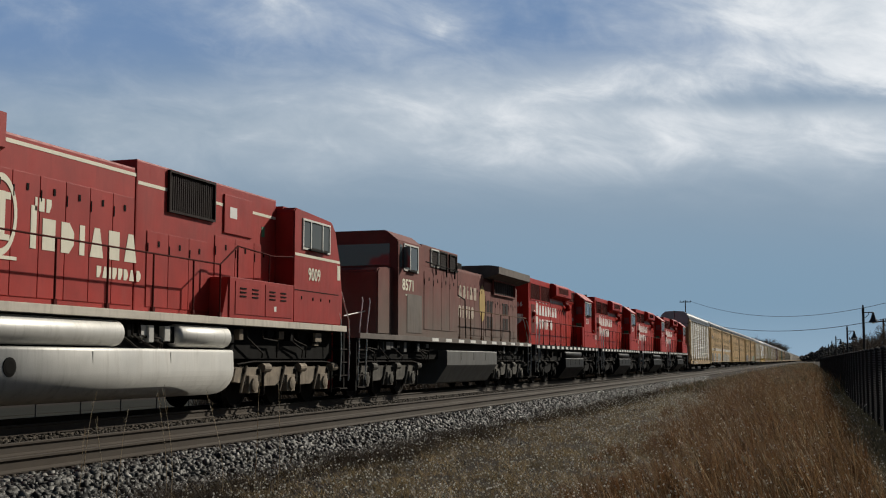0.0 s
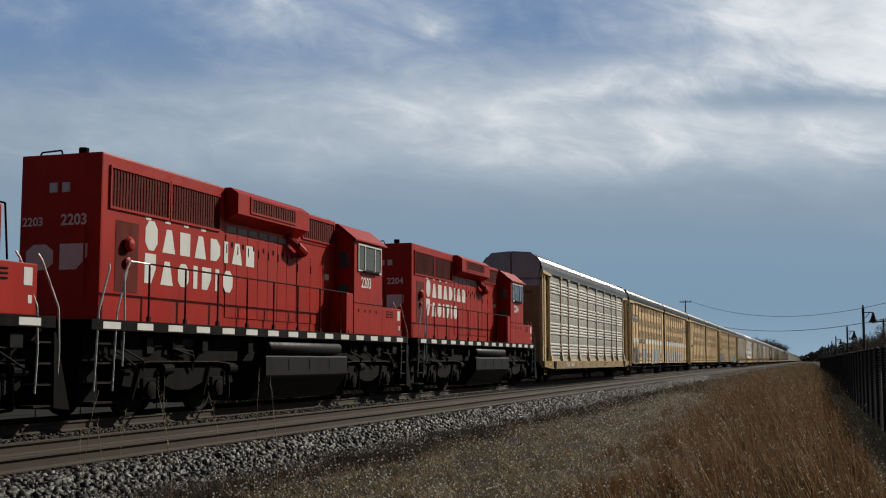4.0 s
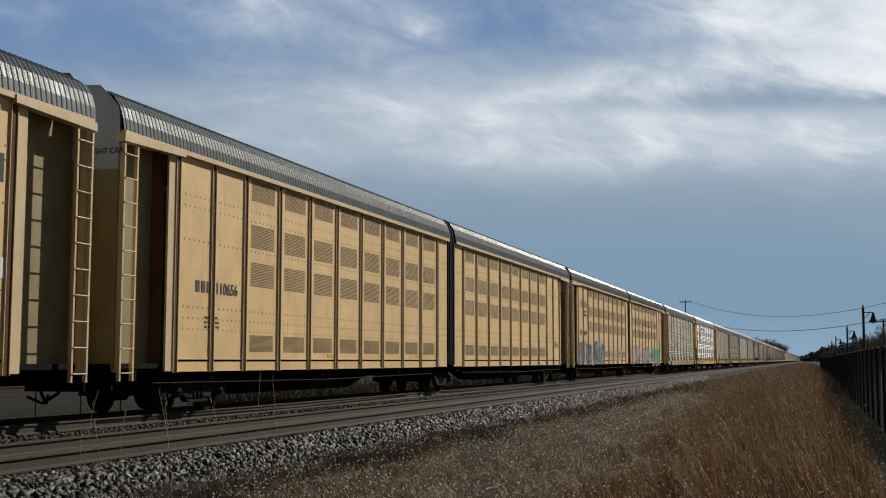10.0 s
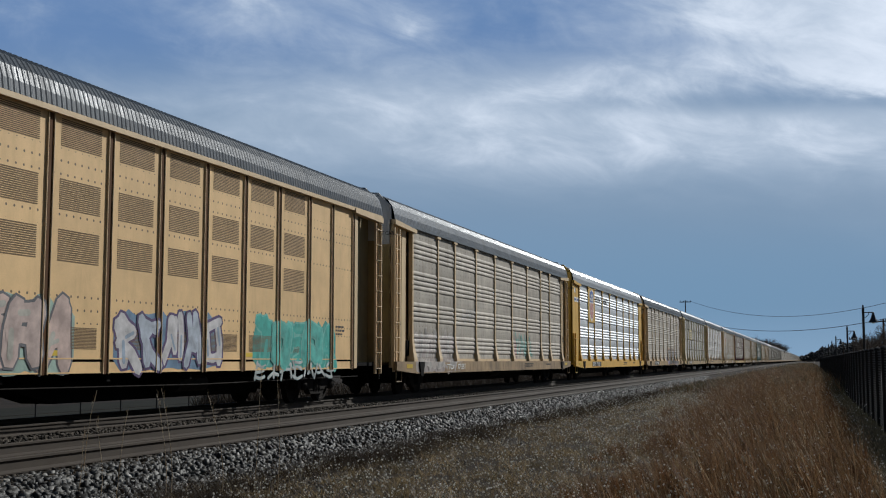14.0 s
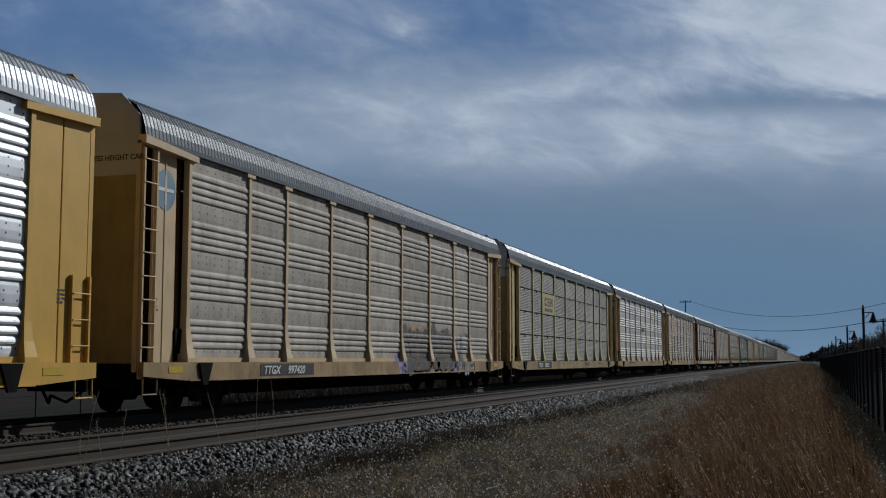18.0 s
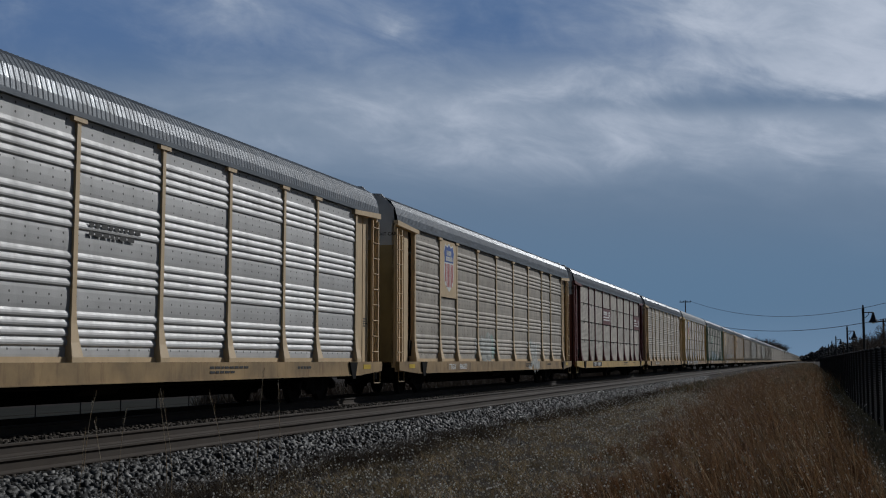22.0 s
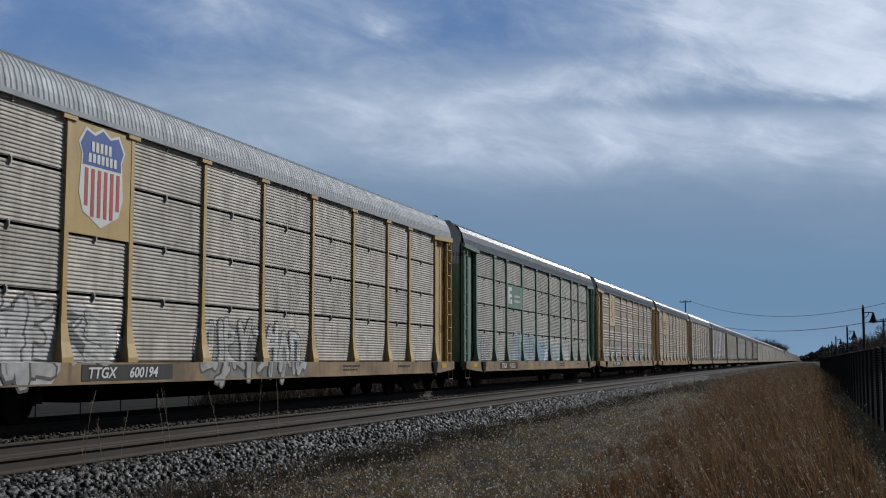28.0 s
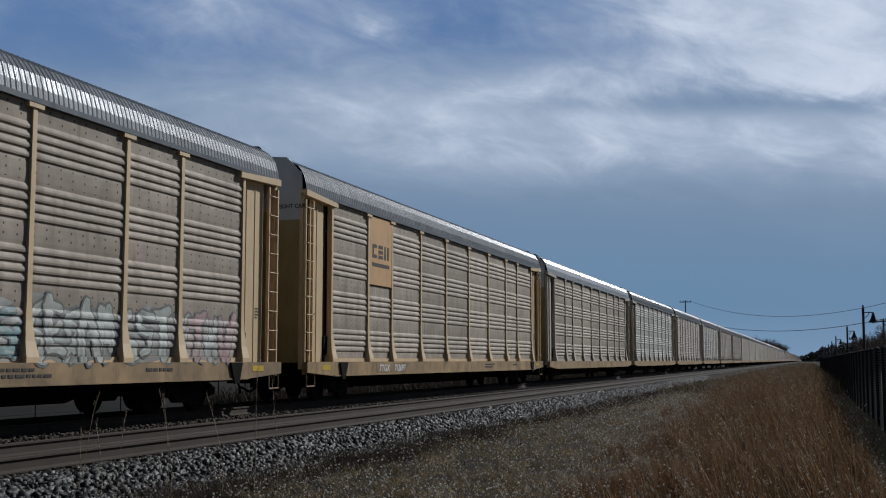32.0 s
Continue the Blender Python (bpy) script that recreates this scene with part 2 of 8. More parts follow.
def tagged_paint(name, base, colours, top, rough=0.5, metal=0.0, cover=0.5, size=1.1, outline=(0.02, 0.02, 0.025), like=None, dots=None):
    """A weathered coat with sprayed lettering shapes below the height top, and rows of small holes where dots is given:
    (row spacing, first height, hole spacing, radius, spans of height)."""
    if name in MATS:
        return MATS[name]
    m = paint(name, base, rough, metal, **(like or {}))
    nt = m.node_tree
    bsdf = nt.nodes["Principled BSDF"]
    col = bsdf.inputs["Base Color"].links[0].from_socket
    tc = nt.nodes.new("ShaderNodeTexCoord")
    sep = nt.nodes.new("ShaderNodeSeparateXYZ")
    nt.links.new(tc.outputs["Object"], sep.inputs[0])
    vec = spread(nt, (0.3, 1.0, 0.75))
    if colours:
        # rounded, interlocking shapes from a swirled noise, filled patch by patch and outlined
        swirl = nt.nodes.new("ShaderNodeTexNoise")
        swirl.inputs["Scale"].default_value = size * 1.25
        swirl.inputs["Detail"].default_value = 0.6
        swirl.inputs["Distortion"].default_value = 1.1
        nt.links.new(vec, swirl.inputs["Vector"])
        pick = nt.nodes.new("ShaderNodeTexNoise")
        pick.inputs["Scale"].default_value = size * 0.9
        pick.inputs["Detail"].default_value = 1.0
        nt.links.new(spread(nt, (0.3, 1.0, 0.5)), pick.inputs["Vector"])
        cr = nt.nodes.new("ShaderNodeValToRGB")
        cr.color_ramp.interpolation = "CONSTANT"
        els = cr.color_ramp.elements
        while len(els) < len(colours):
            els.new(0.5)
        for i, c in enumerate(colours):
            els[i].position = 0.0 if i == 0 else 0.34 + 0.32 * i / len(colours)
            els[i].color = (*c, 1)
        nt.links.new(pick.outputs["Fac"], cr.inputs["Fac"])
        line = nt.nodes.new("ShaderNodeMath")
        line.operation = "COMPARE"
        line.inputs[1].default_value, line.inputs[2].default_value = 0.455, 0.016
        nt.links.new(swirl.outputs["Fac"], line.inputs[0])
        ink = mix_col(nt, line.outputs[0], cr.outputs["Color"], outline)
        haze = noise_node(nt, vec, 7.0, 4.0)
        ink = mix_col(nt, ramp_node(nt, haze, 0.4, 0.75, 0.0, 0.35), ink, base)
        inside_letters = ramp_node(nt, swirl.outputs["Fac"], 0.425, 0.44, 0.12, 1.0)
        blob = noise_node(nt, spread(nt, (0.2, 0.55, 0.3)), 1.6, 1.0)
        low = nt.nodes.new("ShaderNodeMath")
        low.operation = "MULTIPLY_ADD"
        low.inputs[1].default_value = 1.6
        nt.links.new(blob, low.inputs[0])
        nt.links.new(sep.outputs["Z"], low.inputs[2])
        # the tops of the letters rise and fall
        high = ramp_node(nt, low.outputs[0], top + 0.78, top + 0.84, 1.0, 0.0)
        some = ramp_node(nt, noise_node(nt, spread(nt, (0.1, 0.35, 0.1)), 1.3, 0.0), 1.0 - cover - 0.06, 1.0 - cover, 0.0, 0.9)
        both = nt.nodes.new("ShaderNodeMath")
        both.operation = "MULTIPLY"
        nt.links.new(high, both.inputs[0])
        nt.links.new(some, both.inputs[1])
        cut = nt.nodes.new("ShaderNodeMath")
        cut.operation = "MULTIPLY"
        nt.links.new(both.outputs[0], cut.inputs[0])
        nt.links.new(inside_letters, cut.inputs[1])
        col = mix_col(nt, cut.outputs[0], col, ink)
    if dots:
        gap_z, z_first, gap_y, rad, spans = dots

        def cell_of(sock, first, gap):
            a = nt.nodes.new("ShaderNodeMath")
            a.operation = "SUBTRACT"
            a.inputs[1].default_value = first
            nt.links.new(sock, a.inputs[0])
            b = nt.nodes.new("ShaderNodeMath")
            b.operation = "PINGPONG"
            b.inputs[1].default_value = gap / 2
            nt.links.new(a.outputs[0], b.inputs[0])
            return b.outputs[0]
        comb = nt.nodes.new("ShaderNodeCombineXYZ")
        nt.links.new(cell_of(sep.outputs["Y"], 0.12, gap_y), comb.inputs[1])
        nt.links.new(cell_of(sep.outputs["Z"], z_first, gap_z), comb.inputs[2])
        ln = nt.nodes.new("ShaderNodeVectorMath")
        ln.operation = "LENGTH"
        nt.links.new(comb.outputs[0], ln.inputs[0])
        hole = ramp_node(nt, ln.outputs["Value"], rad, rad + 0.006, 0.85, 0.0)
        inside = None
        for lo, hi in spans:
            up = nt.nodes.new("ShaderNodeMath")
            up.operation = "COMPARE"
            up.inputs[1].default_value, up.inputs[2].default_value = (lo + hi) / 2, (hi - lo) / 2
            nt.links.new(sep.outputs["Z"], up.inputs[0])
            if inside is None:
                inside = up.outputs[0]
            else:
                mx = nt.nodes.new("ShaderNodeMath")
                mx.operation = "MAXIMUM"
                nt.links.new(inside, mx.inputs[0])
                nt.links.new(up.outputs[0], mx.inputs[1])
                inside = mx.outputs[0]
        if inside is not None:
            both = nt.nodes.new("ShaderNodeMath")
            both.operation = "MULTIPLY"
            nt.links.new(hole, both.inputs[0])
            nt.links.new(inside, both.inputs[1])
            hole = both.outputs[0]
        col = mix_col(nt, hole, col, (0.03, 0.025, 0.02))
    nt.links.new(col, bsdf.inputs["Base Color"])
    return m

# ---- building helpers ----
def finish(name, bm, material, parent=None, smooth=False):
    me = bpy.data.meshes.new(name)
    bm.normal_update()
    bm.to_mesh(me)
    bm.free()
    me.materials.append(material)
    if smooth:
        me.polygons.foreach_set("use_smooth", [True] * len(me.polygons))
    ob = new(name, me)
    if parent is not None:
        ob.parent = parent
    return ob


def part(name, bm, material, parent, label="", smooth=False):
    ob = finish(name, bm, material, parent, smooth)
    if label:
        ob["label"] = label
    return ob


def again(ob, x=0.0, y=0.0, z=0.0, parent=None):
    """One more piece on the same mesh, shifted in its thing's space."""
    twin = new(ob.name.split(".")[0], ob.data)
    twin.parent = parent or ob.parent
    twin.matrix_basis = Matrix.Translation((x, y, z)) @ ob.matrix_basis
    if "label" in ob:
        twin["label"] = ob["label"]
    return twin


def thing(name, label, category, group="", kind=""):
    return tagged(new(name), label, category, group, kind)


def box(bm, x0, x1, y0, y1, z0, z1, bev=0.0):
    vs = [bm.verts.new((x, y, z)) for x in (x0, x1) for y in (y0, y1) for z in (z0, z1)]
    fs = [bm.faces.new([vs[i] for i in q]) for q in
          ((0, 1, 3, 2), (4, 6, 7, 5), (0, 4, 5, 1), (2, 3, 7, 6), (0, 2, 6, 4), (1, 5, 7, 3))]
    if bev:
        es = list({e for f in fs for e in f.edges})
        bmesh.ops.bevel(bm, geom=es, offset=bev, segments=2, affect="EDGES", profile=0.7)


def boxed(x0, x1, y0, y1, z0, z1, bev=0.0):
    bm = bmesh.new()
    box(bm, x0, x1, y0, y1, z0, z1, bev)
    return bm


def prism_y(bm, prof, y0, y1, caps=True):
    """A closed cross-section of (x, z) drawn along y."""
    a = [bm.verts.new((x, y0, z)) for x, z in prof]
    b = [bm.verts.new((x, y1, z)) for x, z in prof]
    n = len(prof)
    for i in range(n):
        j = (i + 1) % n
        bm.faces.new((a[i], a[j], b[j], b[i]))
    if caps:
        bm.faces.new(a[::-1])
        bm.faces.new(b)
    bmesh.ops.recalc_face_normals(bm, faces=bm.faces[:])


def prism_x(bm, prof, x0, x1):
    """A closed cross-section of (y, z) drawn along x."""
    a = [bm.verts.new((x0, y, z)) for y, z in prof]
    b = [bm.verts.new((x1, y, z)) for y, z in prof]
    n = len(prof)
    for i in range(n):
        j = (i + 1) % n
        bm.faces.new((a[i], b[i], b[j], a[j]))
    bm.faces.new(a)
    bm.faces.new(b[::-1])
    bmesh.ops.recalc_face_normals(bm, faces=bm.faces[:])


def sheet_y(bm, prof, y0, y1):
    """An open profile of (x, z) drawn along y, one face thick."""
    a = [bm.verts.new((x, y0, z)) for x, z in prof]
    b = [bm.verts.new((x, y1, z)) for x, z in prof]
    for i in range(len(prof) - 1):
        bm.faces.new((a[i], b[i], b[i + 1], a[i + 1]))


def rod(bm, p, q, r, n=6):
    p, q = Vector(p), Vector(q)
    d = q - p
    side = d.orthogonal().normalized()
    up = d.normalized().cross(side)
    rings = []
    for c in (p, q):
        rings.append([bm.verts.new(c + r * (math.cos(k * math.tau / n) * side + math.sin(k * math.tau / n) * up)) for k in range(n)])
    for k in range(n):
        j = (k + 1) % n
        bm.faces.new((rings[0][k], rings[0][j], rings[1][j], rings[1][k]))
    bm.faces.new(rings[0][::-1])
    bm.faces.new(rings[1])


def pipe(bm, pts, r, n=6):
    for p, q in zip(pts, pts[1:]):
        rod(bm, p, q, r, n)


def lathe_x(bm, prof, x, y, z, n=20):
    """A profile of (along x, radius) turned about an axis parallel to x through (y, z)."""
    rings = []
    for dx, r in prof:
        rings.append([bm.verts.new((x + dx, y + r * math.cos(k * math.tau / n), z + r * math.sin(k * math.tau / n))) for k in range(n)])
    for a, b in zip(rings, rings[1:]):
        for k in range(n):
            j = (k + 1) % n
            bm.faces.new((a[k], a[j], b[j], b[k]))
    bm.faces.new(rings[0][::-1])
    bm.faces.new(rings[-1])
    bmesh.ops.recalc_face_normals(bm, faces=bm.faces[:])


def lettering(text, size, material, parent, x, y, z, squeeze=1.0, name="number", lean=0.0):
    """Flat letters on the near side (facing +x), read from -y to +y; (y, z) is the lower left corner."""
    cu = bpy.data.curves.new(name, "FONT")
    cu.body, cu.size, cu.extrude, cu.shear, cu.resolution_u = text, size, 0.002, lean, 3
    cu.offset = size * 0.022
    tmp = bpy.data.objects.new(name, cu)
    scene.collection.objects.link(tmp)
    bpy.context.view_layer.update()
    me = bpy.data.meshes.new_from_object(tmp.evaluated_get(bpy.context.evaluated_depsgraph_get()))
    bpy.data.objects.remove(tmp)
    me.materials.clear()
    me.materials.append(material)
    me.transform(Matrix(((0, 0, 1, 0), (squeeze, 0, 0, 0), (0, 1, 0, 0), (0, 0, 0, 1))))
    ob = new(name, me)
    ob.parent = parent
    ob.location = (x, y, z)
    return ob


def end_lettering(text, size, material, parent, x, y, z):
    """Flat letters on an end that faces -y, read from -x to +x."""
    ob = lettering(text, size, material, parent, 0, 0, 0)
    ob.matrix_basis = pose(x, y, z, 0, 0, -90)
    return ob


def bars(material, parent, x, y, z, rows, name="marking", label=""):
    """Plain bars in place of writing or marks: rows of (y, z, width, height), 3 mm proud of the side at x."""
    bm = bmesh.new()
    for i, (dy, dz, w, h) in enumerate(rows):
        box(bm, x - 0.002, x + 0.004 + 0.0005 * (i % 5), y + dy, y + dy + w, z + dz, z + dz + h)
    return part(name, bm, material, parent, label)

# ---- the train ----
TRACK_X = -13.77
NEAR_X = -9.52
MOVERS = []   # (thing, y at the clip's start)


def put_on_line(ob, y):
    ob.location = (TRACK_X, y, 0)
    MOVERS.append((ob, y))
    return ob


def wheel_mesh(r, material):
    bm = bmesh.new()
    lathe_x(bm, [(-0.07, r + 0.025), (-0.04, r + 0.025), (-0.03, r), (0.06, r - 0.004), (0.065, r - 0.06),
                 (0.03, r - 0.08), (0.02, 0.16), (0.07, 0.12), (0.07, 0.0001)], 0, 0, 0, 24)
    me = bpy.data.meshes.new("wheel")
    bm.to_mesh(me)
    bm.free()
    me.materials.append(material)
    return me


WHEEL_CAR = wheel_mesh(0.44, M_IRON)
WHEEL_LOCO = wheel_mesh(0.53, M_IRON)


def wheels(parent, mesh, r, ys):
    for y in ys:
        for side in (1, -1):
            w = new("wheel", mesh)
            w.parent = parent
            w.matrix_basis = pose(side * 0.75, y, r, 0, 0, 0 if side > 0 else 180)
        bm = bmesh.new()
        rod(bm, (-0.7, y, r), (0.7, y, r), 0.08, 8)
        part("axle", bm, M_IRON, parent)


def freight_truck(parent, y):
    """A two-axle truck: cast side frames with sloped ends, springs and bearing caps."""
    t = new("truck")
    t.parent = parent
    t.location = (0, y, 0)
    for side in (1, -1):
        bm = bmesh.new()
        prof = [(-1.2, 0.52), (-0.95, 0.62), (-0.45, 0.72), (0.45, 0.72), (0.95, 0.62), (1.2, 0.52), (1.2, 0.36),
                (0.98, 0.36), (0.6, 0.40), (0.38, 0.22), (-0.38, 0.22), (-0.6, 0.40), (-0.98, 0.36), (-1.2, 0.36)]
        prism_x(bm, prof, side * 0.93, side * 1.09)
        part("side_frame", bm, M_IRON, t)
        bm = bmesh.new()
        for k in (-0.16, 0.0, 0.16):
            rod(bm, (side * 1.06, k, 0.30), (side * 1.06, k, 0.58), 0.065, 8)
        part("spring", bm, M_IRON, t)
        for k in (-0.89, 0.89):
            bm = bmesh.new()
            lathe_x(bm, [(0, 0.13), (0.10, 0.12), (0.14, 0.06), (0.14, 0.0001)], side * 1.05, k, 0.45, 10)
            part("bearing_cap", bm, M_IRON, t)
    part("bolster", boxed(-1.1, 1.1, -0.2, 0.2, 0.45, 0.68), M_BLACK, t)
    wheels(t, WHEEL_CAR, 0.44, (-0.89, 0.89))
    return t


def coupler(parent, y, way):
    bm = bmesh.new()
    box(bm, -0.09, 0.09, min(y, y + way * 0.55), max(y, y + way * 0.55), 0.78, 0.98, 0.02)
    box(bm, -0.17, 0.17, min(y + way * 0.45, y + way * 0.72), max(y + way * 0.45, y + way * 0.72), 0.74, 1.02, 0.04)
    part("coupler", bm, M_IRON, parent)
    bm = bmesh.new()
    pipe(bm, [(0.45, y, 0.75), (0.42, y + way * 0.2, 0.5), (0.3, y + way * 0.5, 0.32), (0.15, y + way * 0.75, 0.45)], 0.03)
    part("air_hose", bm, M_BLACK, parent)


def ladder(parent, x, y0, y1, z0, z1, material, step=0.46):
    lad = new("ladder")
    lad.parent = parent
    for y in (y0, y1):
        bm = boxed(x - 0.05, x + 0.02, y - 0.025, y + 0.025, z0, z1)
        part("stile", bm, material, lad)
    z = z0 + 0.15
    first = None
    while z < z1:
        if first is None:
            bm = bmesh.new()
            rod(bm, (x + 0.03, y0, 0), (x + 0.03, y1, 0), 0.014)
            first = part("rung", bm, material, lad)
            first.location.z = z
        else:
            again(first, z=z - (z0 + 0.15))
        z += step
    return lad


ROOF_PROF = [(1.55, 5.46), (1.52, 5.68), (1.45, 5.92), (1.31, 6.12), (1.08, 6.26), (0.76, 6.34), (0.4, 6.39), (0.0, 6.41)]
SIDE_X = 1.50


def roof_mesh(length, pitch=0.14, depth=0.012):
    """An arched roof of cross-wise corrugations."""
    prof = ROOF_PROF + [(-x, z) for x, z in ROOF_PROF[-2::-1]]
    n = int(length / pitch)
    rows = []
    for i in range(n):
        y = -length / 2 + i * pitch
        for f, d in ((0.0, 0.0), (0.38, 0.0), (0.60, depth), (0.78, depth)):
            rows.append((y + f * pitch, d))
    rows.append((length / 2, 0.0))
    verts, faces = [], []
    m = len(prof)
    for y, d in rows:
        for x, z in prof:
            s = math.hypot(x * 0.6, max(z - 5.0, 0.01))
            verts.append((x + d * x * 0.6 / s, y, z + d * (z - 5.0) / s))
    for i in range(len(rows) - 1):
        for k in range(m - 1):
            a = i * m + k
            faces.append((a, a + m, a + m + 1, a + 1))
    me = bpy.data.meshes.new("roof")
    me.from_pydata(verts, [], faces)
    return me


def roof_part(length, material, parent, coarse=1, cache={}):
    """coarse: how many corrugations are drawn as one, for wagons that are only seen far off."""
    key = (length, material.name, coarse)
    if key not in cache:
        cache[key] = roof_mesh(length, 0.14 * coarse, 0.012 * coarse)
        cache[key].materials.append(material)
    ob = new("roof", cache[key])
    ob.parent = parent
    return ob


def panel_profile(style, z0, z1):
    """(x, z) from bottom to top. banded: groups of deep ribs between flat strips; ribbed: fine ribs all over."""
    pts = [(0.0, z0)]
    if style == "banded":
        for b in range(4):
            zb = 1.34 + 1.035 * b
            if zb + 0.64 > z1:
                break
            low = zb - 0.395 if b else z0
            pts += [(0.007, low + 0.15 * (zb - low)), (0.011, low + 0.5 * (zb - low)), (0.007, low + 0.85 * (zb - low)), (0.0, zb)]
            w = 0.16
            for r in range(4):
                zr = zb + r * w
                pts += [(0.0, zr + 0.05 * w), (0.029, zr + 0.20 * w), (0.034, zr + 0.42 * w), (0.026, zr + 0.66 * w), (0.0, zr + 0.95 * w)]
    else:
        n = int((z1 - z0) / 0.070)
        w = (z1 - z0) / n
        for r in range(n):
            zr = z0 + r * w
            pts += [(0.0, zr + 0.08 * w), (0.012, zr + 0.30 * w), (0.012, zr + 0.55 * w), (0.0, zr + 0.94 * w)]
    pts.append((0.0, z1))
    return pts


def rack_panel(style, width, z0, z1, material, parent, y, cache={}):
    key = (style, round(width, 3), z0, z1, material.name)
    if key not in cache:
        bm = bmesh.new()
        sheet_y(bm, panel_profile(style, z0, z1), 0.0, width)
        me = bpy.data.meshes.new("panel")
        bm.to_mesh(me)
        bm.free()
        me.materials.append(material)
        cache[key] = me
    ob = new("panel", cache[key])
    ob.parent = parent
    ob.location = (SIDE_X - 0.02, y, 0)
    return ob


BAYS = [2.70, 2.0, 2.78, 2.80, 2.84, 2.80, 2.78, 2.0, 2.70]
END_BAY = 1.80
HALF = (sum(BAYS) + 2 * END_BAY) / 2


SILL_OUT = 0.15   # how far the sill and the feet of the posts stand out from the side


def post_mesh(material, x0=SIDE_X - 0.06, cache={}):
    if material.name not in cache:
        bm = bmesh.new()
        rings = []
        for z, half, out in ((1.072, 0.165, SILL_OUT), (1.16, 0.165, SILL_OUT), (1.42, 0.125, 0.09), (1.75, 0.085, 0.05), (2.1, 0.064, 0.04), (5.38, 0.056, 0.037)):
            rings.append([bm.verts.new((SIDE_X + q, y, z)) for q, y in ((-0.1, -half), (out, -half), (out, half), (-0.1, half))])
        for low, top in zip(rings, rings[1:]):
            for k in range(4):
                bm.faces.new((low[k], low[(k + 1) % 4], top[(k + 1) % 4], top[k]))
        bm.faces.new(rings[0][::-1])
        bm.faces.new(rings[-1])
        prism_x(bm, [(-0.20, 5.32), (0.20, 5.32), (0.20, 5.43), (-0.20, 5.43)], SIDE_X - 0.08, SIDE_X + 0.065)
        me = bpy.data.meshes.new("post")
        bm.to_mesh(me)
        bm.free()
        me.materials.append(material)
        cache[material.name] = me
    return cache[material.name]


def end_doors(parent, y, way, lower, upper, cache={}):
    """Two folding end doors with a paler upper leaf each, cut to the roof's outline."""
    key = (way, lower.name, upper.name)
    if key not in cache:
        made = []
        for side in (1, -1):
            for z0, z1, m in ((0.95, 4.72, lower), (4.72, 6.42, upper)):
                bm = bmesh.new()
                if z0 < 2:
                    prof = [(0.03, z0), (1.44, z0), (1.44, z1), (0.03, z1)]
                else:
                    prof = [(0.03, z0), (1.44, z0), (1.45, 5.46), (1.42, 5.92), (1.0, 6.36), (0.03, 6.43)]
                prism_y(bm, [(side * x, z) for x, z in prof], 0, way * 0.06)
                me = bpy.data.meshes.new("end_door")
                bm.to_mesh(me)
                bm.free()
                me.materials.append(m)
                made.append(me)
        cache[key] = made
    for me in cache[key]:
        ob = new("end_door", me)
        ob.parent = parent
        ob.location = (0, y, 0)


def running_gear(car, y_trucks, y0, y1, ends=(1, -1)):
    for y in y_trucks:
        freight_truck(car, y)
    bm = bmesh.new()
    ends_z = [(y0, 0.94), (y0, 0.66), (y0 + 5.2, 0.62), (y0 + 6.6, 0.30), (y1 - 6.6, 0.30), (y1 - 5.2, 0.62), (y1, 0.66), (y1, 0.94)]
    prism_x(bm, ends_z, -0.35, 0.35)
    part("centre_sill", bm, M_BLACK, car)
    part("deck", boxed(-1.38, 1.38, y0, y1, 0.95, 1.05), M_BLACK, car)
    first = part("cross_bearer", boxed(-1.36, 1.36, y0 + 0.8, y0 + 0.92, 0.72, 0.949), M_BLACK, car)
    for k in range(1, int((y1 - y0) / 3.0)):
        again(first, y=k * 3.0)
    bm = bmesh.new()
    ym = (y0 + y1) / 2
    rod(bm, (1.0, ym - 0.6, 0.62), (1.0, ym + 0.6, 0.62), 0.17, 12)
    part("air_reservoir", bm, M_IRON, car)
    bm = bmesh.new()
    pipe(bm, [(1.36, y0 + 1.5, 0.66), (1.36, ym, 0.60), (1.36, y1 - 1.5, 0.66)], 0.014)
    part("brake_pipe", bm, M_IRON, car)
    for way in ends:
        coupler(car, y1 if way > 0 else y0, way)


def clip_mesh(cache={}):
    if not cache:
        bm = bmesh.new()
        box(bm, 0, 0.035, -0.025, 0.025, -0.08, 0.08)
        box(bm, 0.035, 0.05, -0.015, 0.015, -0.05, 0.05)
        me = bpy.data.meshes.new("clip")
        bm.to_mesh(me)
        bm.free()
        me.materials.append(M_GREY)
        cache["m"] = me
    return cache["m"]


def plate(car, bay_y0, bay_y1, z0, z1, material, label):
    """A painted sheet fixed over the ribs of one bay."""
    bm = boxed(SIDE_X - 0.03, SIDE_X + 0.030, bay_y0 + 0.05, bay_y1 - 0.05, z0, z1, 0.006)
    return part("sign_plate", bm, material, car, label)


